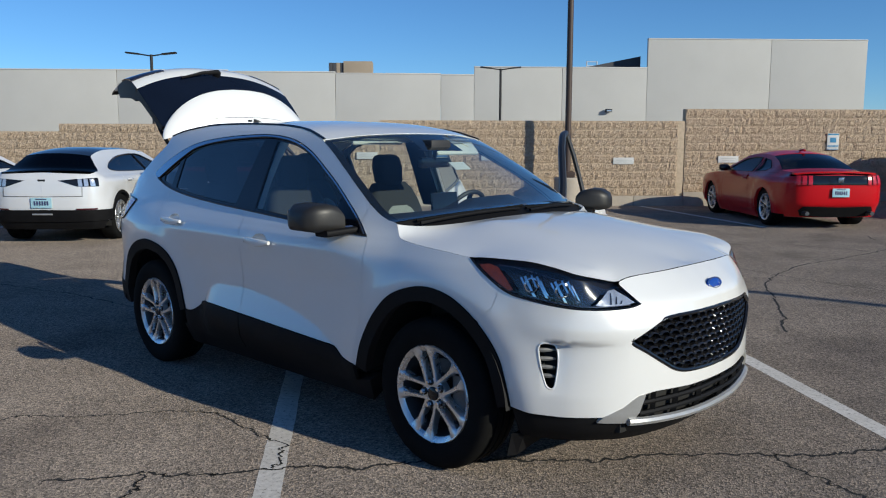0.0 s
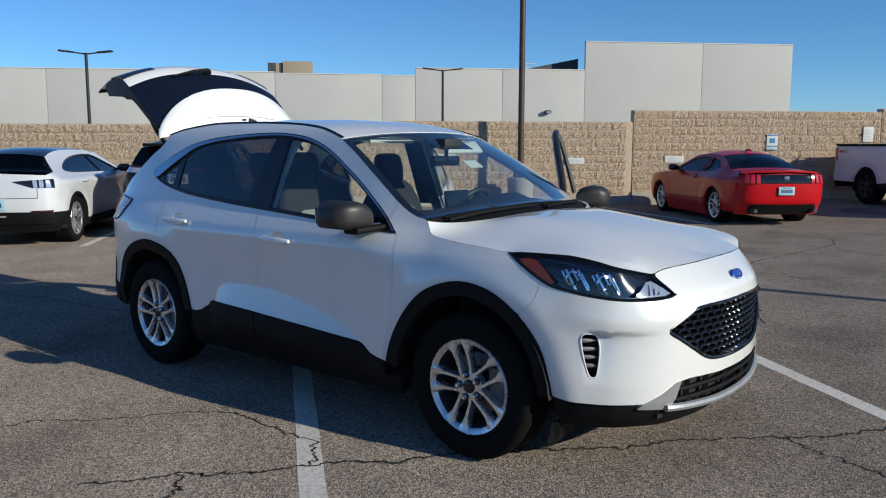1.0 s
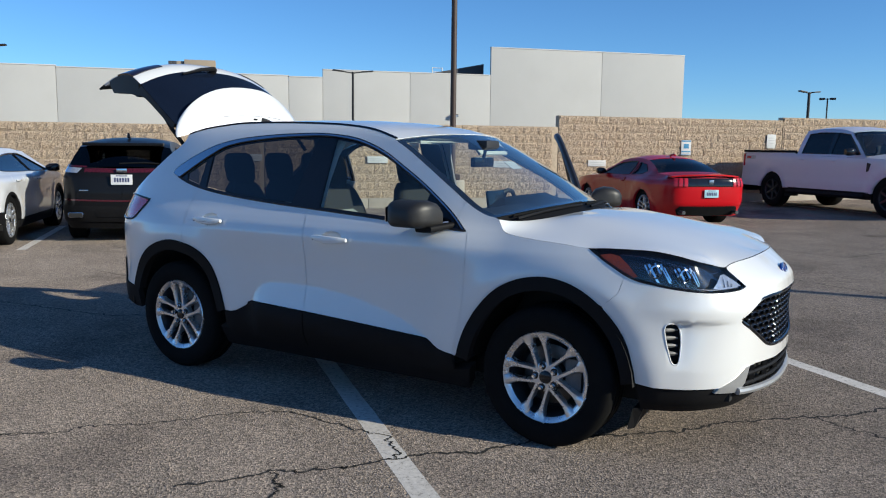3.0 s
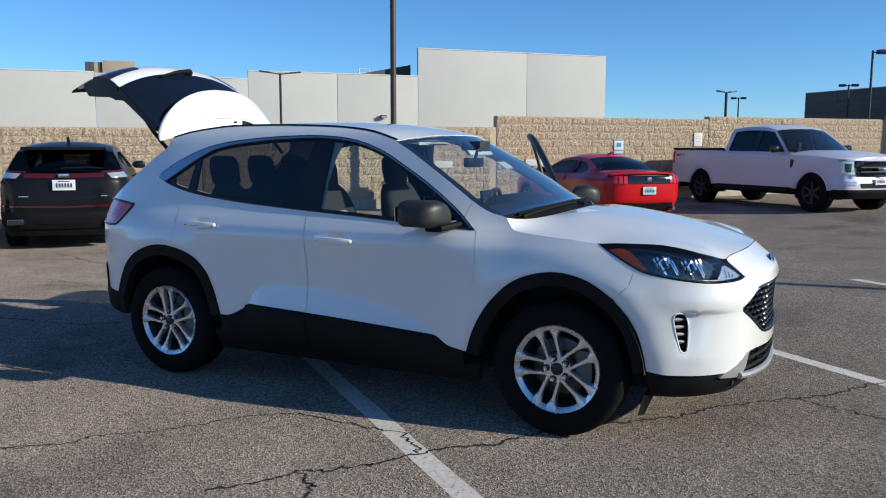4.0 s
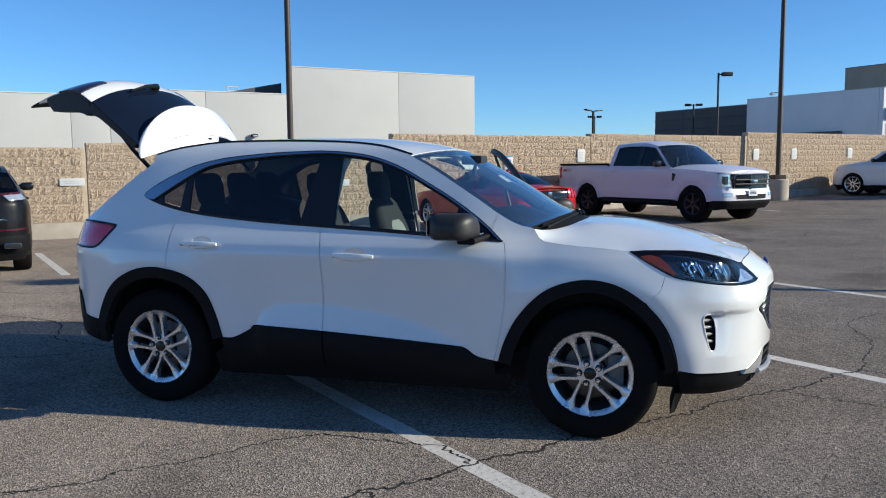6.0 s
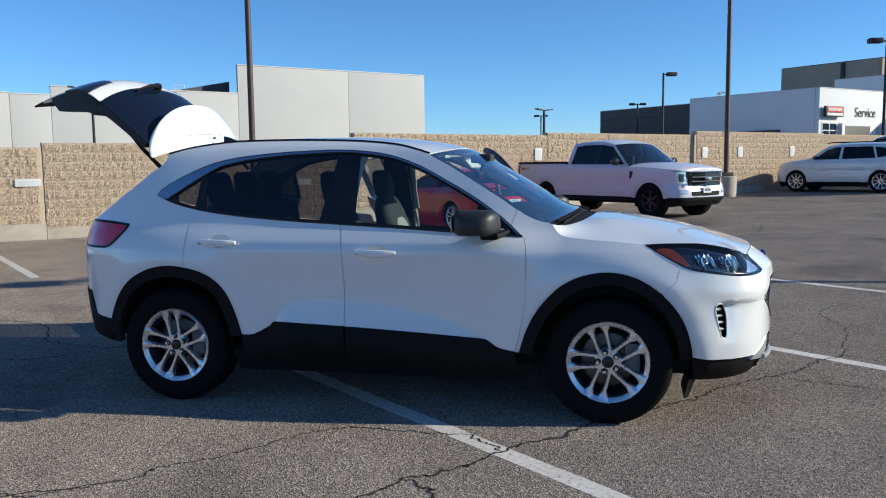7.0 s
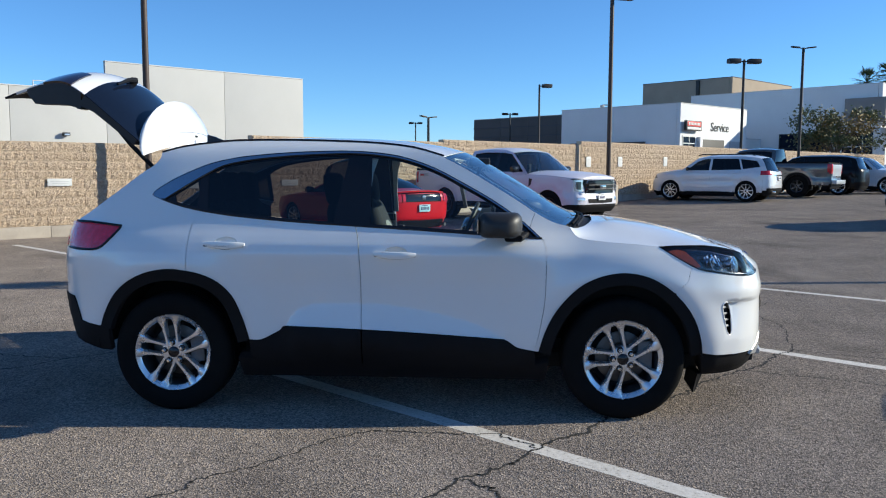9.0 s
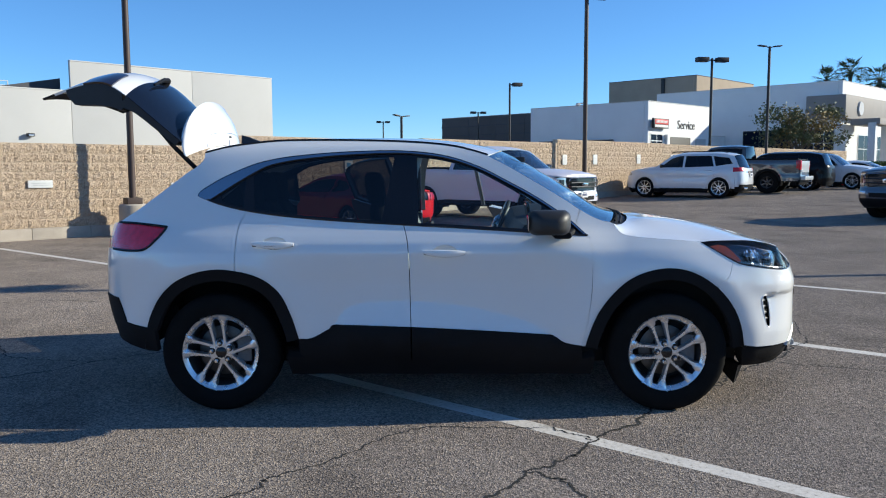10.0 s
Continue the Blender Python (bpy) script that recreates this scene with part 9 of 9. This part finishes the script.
for k in range(4):
    window_front(SHOW, 62.6 + k * 3.6, 65.6 + k * 3.6, 0.7, 4.2, 5.28, 2, 3)
bm = bmesh.new()
lathe(bm, [(-0.06, 0.0), (-0.06, 0.56), (0.06, 0.62), (0.06, 0.0)], 28)
bmesh.ops.transform(bm, matrix=Matrix.Translation((*along(61.2, 4.72), 6.3)) @ Matrix.Rotation(radians(WALL_ANGLE), 4, "Z"), verts=bm.verts)
part("round_emblem", bm, SIGN_GREY, SHOW, "plain round emblem")
LOWWALL = thing("planter_wall", "low tan block planter wall before the showroom", "wall")
grid_box("planter", LOWWALL, 44.0, 3.2, 0.9, (8.0, 0.3, 1.6), TAN_WALL)


# ---- planting ----
def leaf_mesh(name, count, spread, size, seed, hang=0.0):
    """A crown of many small leaves round a few clumps, as one mesh."""
    rnd = random.Random(seed)
    clumps = [(Vector((max(-1.1, min(1.1, rnd.gauss(0, 0.6))) * spread[0], max(-1.1, min(1.1, rnd.gauss(0, 0.6))) * spread[1], max(-0.9, min(0.9, rnd.gauss(0, 0.5))) * spread[2])), rnd.uniform(0.35, 0.75)) for _ in range(34)]
    verts, faces = [], []
    for _ in range(count):
        c, r = rnd.choice(clumps)
        p = c + Vector((rnd.gauss(0, 0.5), rnd.gauss(0, 0.5), rnd.gauss(0, 0.36))) * r
        a = Vector((rnd.uniform(-1, 1), rnd.uniform(-1, 1), rnd.uniform(-0.7, 0.5) - hang)).normalized() * size * rnd.uniform(0.6, 1.3)
        b = a.cross(Vector((rnd.uniform(-1, 1), rnd.uniform(-1, 1), rnd.uniform(-1, 1)))).normalized() * size * 0.42
        o = len(verts)
        verts += [(p - b * 0.2)[:], (p + a * 0.5 + b)[:], (p + a)[:], (p + a * 0.5 - b)[:]]
        faces.append((o, o + 1, o + 2, o + 3))
    me = bpy.data.meshes.new(name)
    me.from_pydata(verts, [], faces)
    return me


def broad_tree(at, height, spread, label, seed):
    rnd = random.Random(seed)
    T = thing("tree", label, "tree", (*at, ground_z(*at)), rnd.uniform(0, 360))
    bm = bmesh.new()
    tube(bm, [(0, 0, -0.1), (0.06, 0.02, height * 0.22), (0.02, 0.08, height * 0.42)], [0.17, 0.13, 0.11], 10)
    part("trunk", bm, BARK, T)
    for k in range(9):
        a = 2 * math.pi * k / 9 + rnd.uniform(-0.3, 0.3)
        r = spread * rnd.uniform(0.45, 0.95)
        z0 = height * rnd.uniform(0.28, 0.42)
        bm = bmesh.new()
        tube(bm, [(0.03, 0.05, z0), (r * 0.4 * math.cos(a), r * 0.4 * math.sin(a), z0 + height * 0.18), (r * math.cos(a), r * math.sin(a), height * rnd.uniform(0.6, 0.95))], [0.075, 0.05, 0.015], 7)
        part("limb", bm, BARK, T)
    for nm, m, n, sd in (("crown", LEAF, 4200, seed), ("dry_leaves", LEAF_DRY, 1500, seed + 9)):
        me = leaf_mesh(nm, n, (spread, spread, height * 0.26), 0.16, sd)
        for v in me.vertices:
            v.co.z += height * 0.68
        mesh_part(nm, me, m, T, smooth=False)
    return T


def palm(at, height, seed):
    rnd = random.Random(seed)
    T = thing("palm_tree", "tall fan palm with a dense green head", "palm tree", (*at, 0.3), 0, "palms behind the showroom")
    bm = bmesh.new()
    tube(bm, [(0, 0, -0.2), (0.1, 0, height * 0.5), (0.05, 0.05, height)], [0.30, 0.22, 0.20], 10)
    part("trunk", bm, BARK, T)
    for k in range(46):
        a, el = rnd.uniform(0, 2 * math.pi), rnd.uniform(-0.7, 1.3)
        L = rnd.uniform(1.3, 1.9)
        d = Vector((math.cos(a) * math.cos(el), math.sin(a) * math.cos(el), math.sin(el)))
        side = d.cross(Vector((0, 0, 1))).normalized()
        bm = bmesh.new()
        base = Vector((0.05, 0.05, height))
        tip = base + d * L * 0.55
        for j in range(-6, 7):
            f = (d * math.cos(j * 0.2) + side * math.sin(j * 0.2)).normalized()
            end = tip + f * L * 0.5 + Vector((0, 0, -0.12 - 0.03 * abs(j)))
            q = f.cross(Vector((0, 0, 1))).normalized() * 0.035
            vs = [bm.verts.new(tip), bm.verts.new(tip + f * L * 0.25 + q), bm.verts.new(end), bm.verts.new(tip + f * L * 0.25 - q)]
            bm.faces.new(vs)
        tube(bm, [base, tip], 0.02, 4)
        part("frond", bm, PALM_LEAF, T, smooth=False)
    return T


broad_tree((21.2, 44.6), 5.0, 2.0, "small broadleaf tree with thin yellowing olive crown", 4)
palm((38.5, 74.9), 10.4, 3)
palm((38.4, 79.9), 10.2, 5)
palm((38.8, 69.9), 9.2, 8)
hd = new("hedge")
hd.matrix_world = pose(23.6, 40.2, ground_z(23.6, 40.2), 0, 0, WALL_ANGLE - 12)
tagged(hd, "clipped green hedge along the planting strip", "hedge")
rnd = random.Random(2)
verts, faces = [], []
for _ in range(9000):
    p = Vector((rnd.uniform(-4.5, 4.5), rnd.uniform(-0.6, 0.6), rnd.uniform(0.1, 1.25)))
    if rnd.random() < 0.5:
        p.y = -0.6 + rnd.uniform(-0.05, 0.05)
    elif rnd.random() < 0.6:
        p.z = 1.25 + rnd.uniform(-0.06, 0.06)
    a = Vector((rnd.uniform(-1, 1), rnd.uniform(-1, 1), rnd.uniform(-1, 1))).normalized() * 0.11
    b = a.cross(Vector((rnd.uniform(-1, 1), rnd.uniform(-1, 1), rnd.uniform(-1, 1)))).normalized() * 0.05
    o = len(verts)
    verts += [(p - a)[:], (p + b)[:], (p + a)[:], (p - b)[:]]
    faces.append((o, o + 1, o + 2, o + 3))
me = bpy.data.meshes.new("leaves")
me.from_pydata(verts, [], faces)
mesh_part("leaves", me, HEDGE, hd, smooth=False)
bm = bmesh.new()
box(bm, (8.9, 1.0, 1.1), (0, 0, 0.6), 0.1)
part("inner_twigs", bm, BARK, hd)

# ---- the wall's blocks, last of all ----
make_wall()
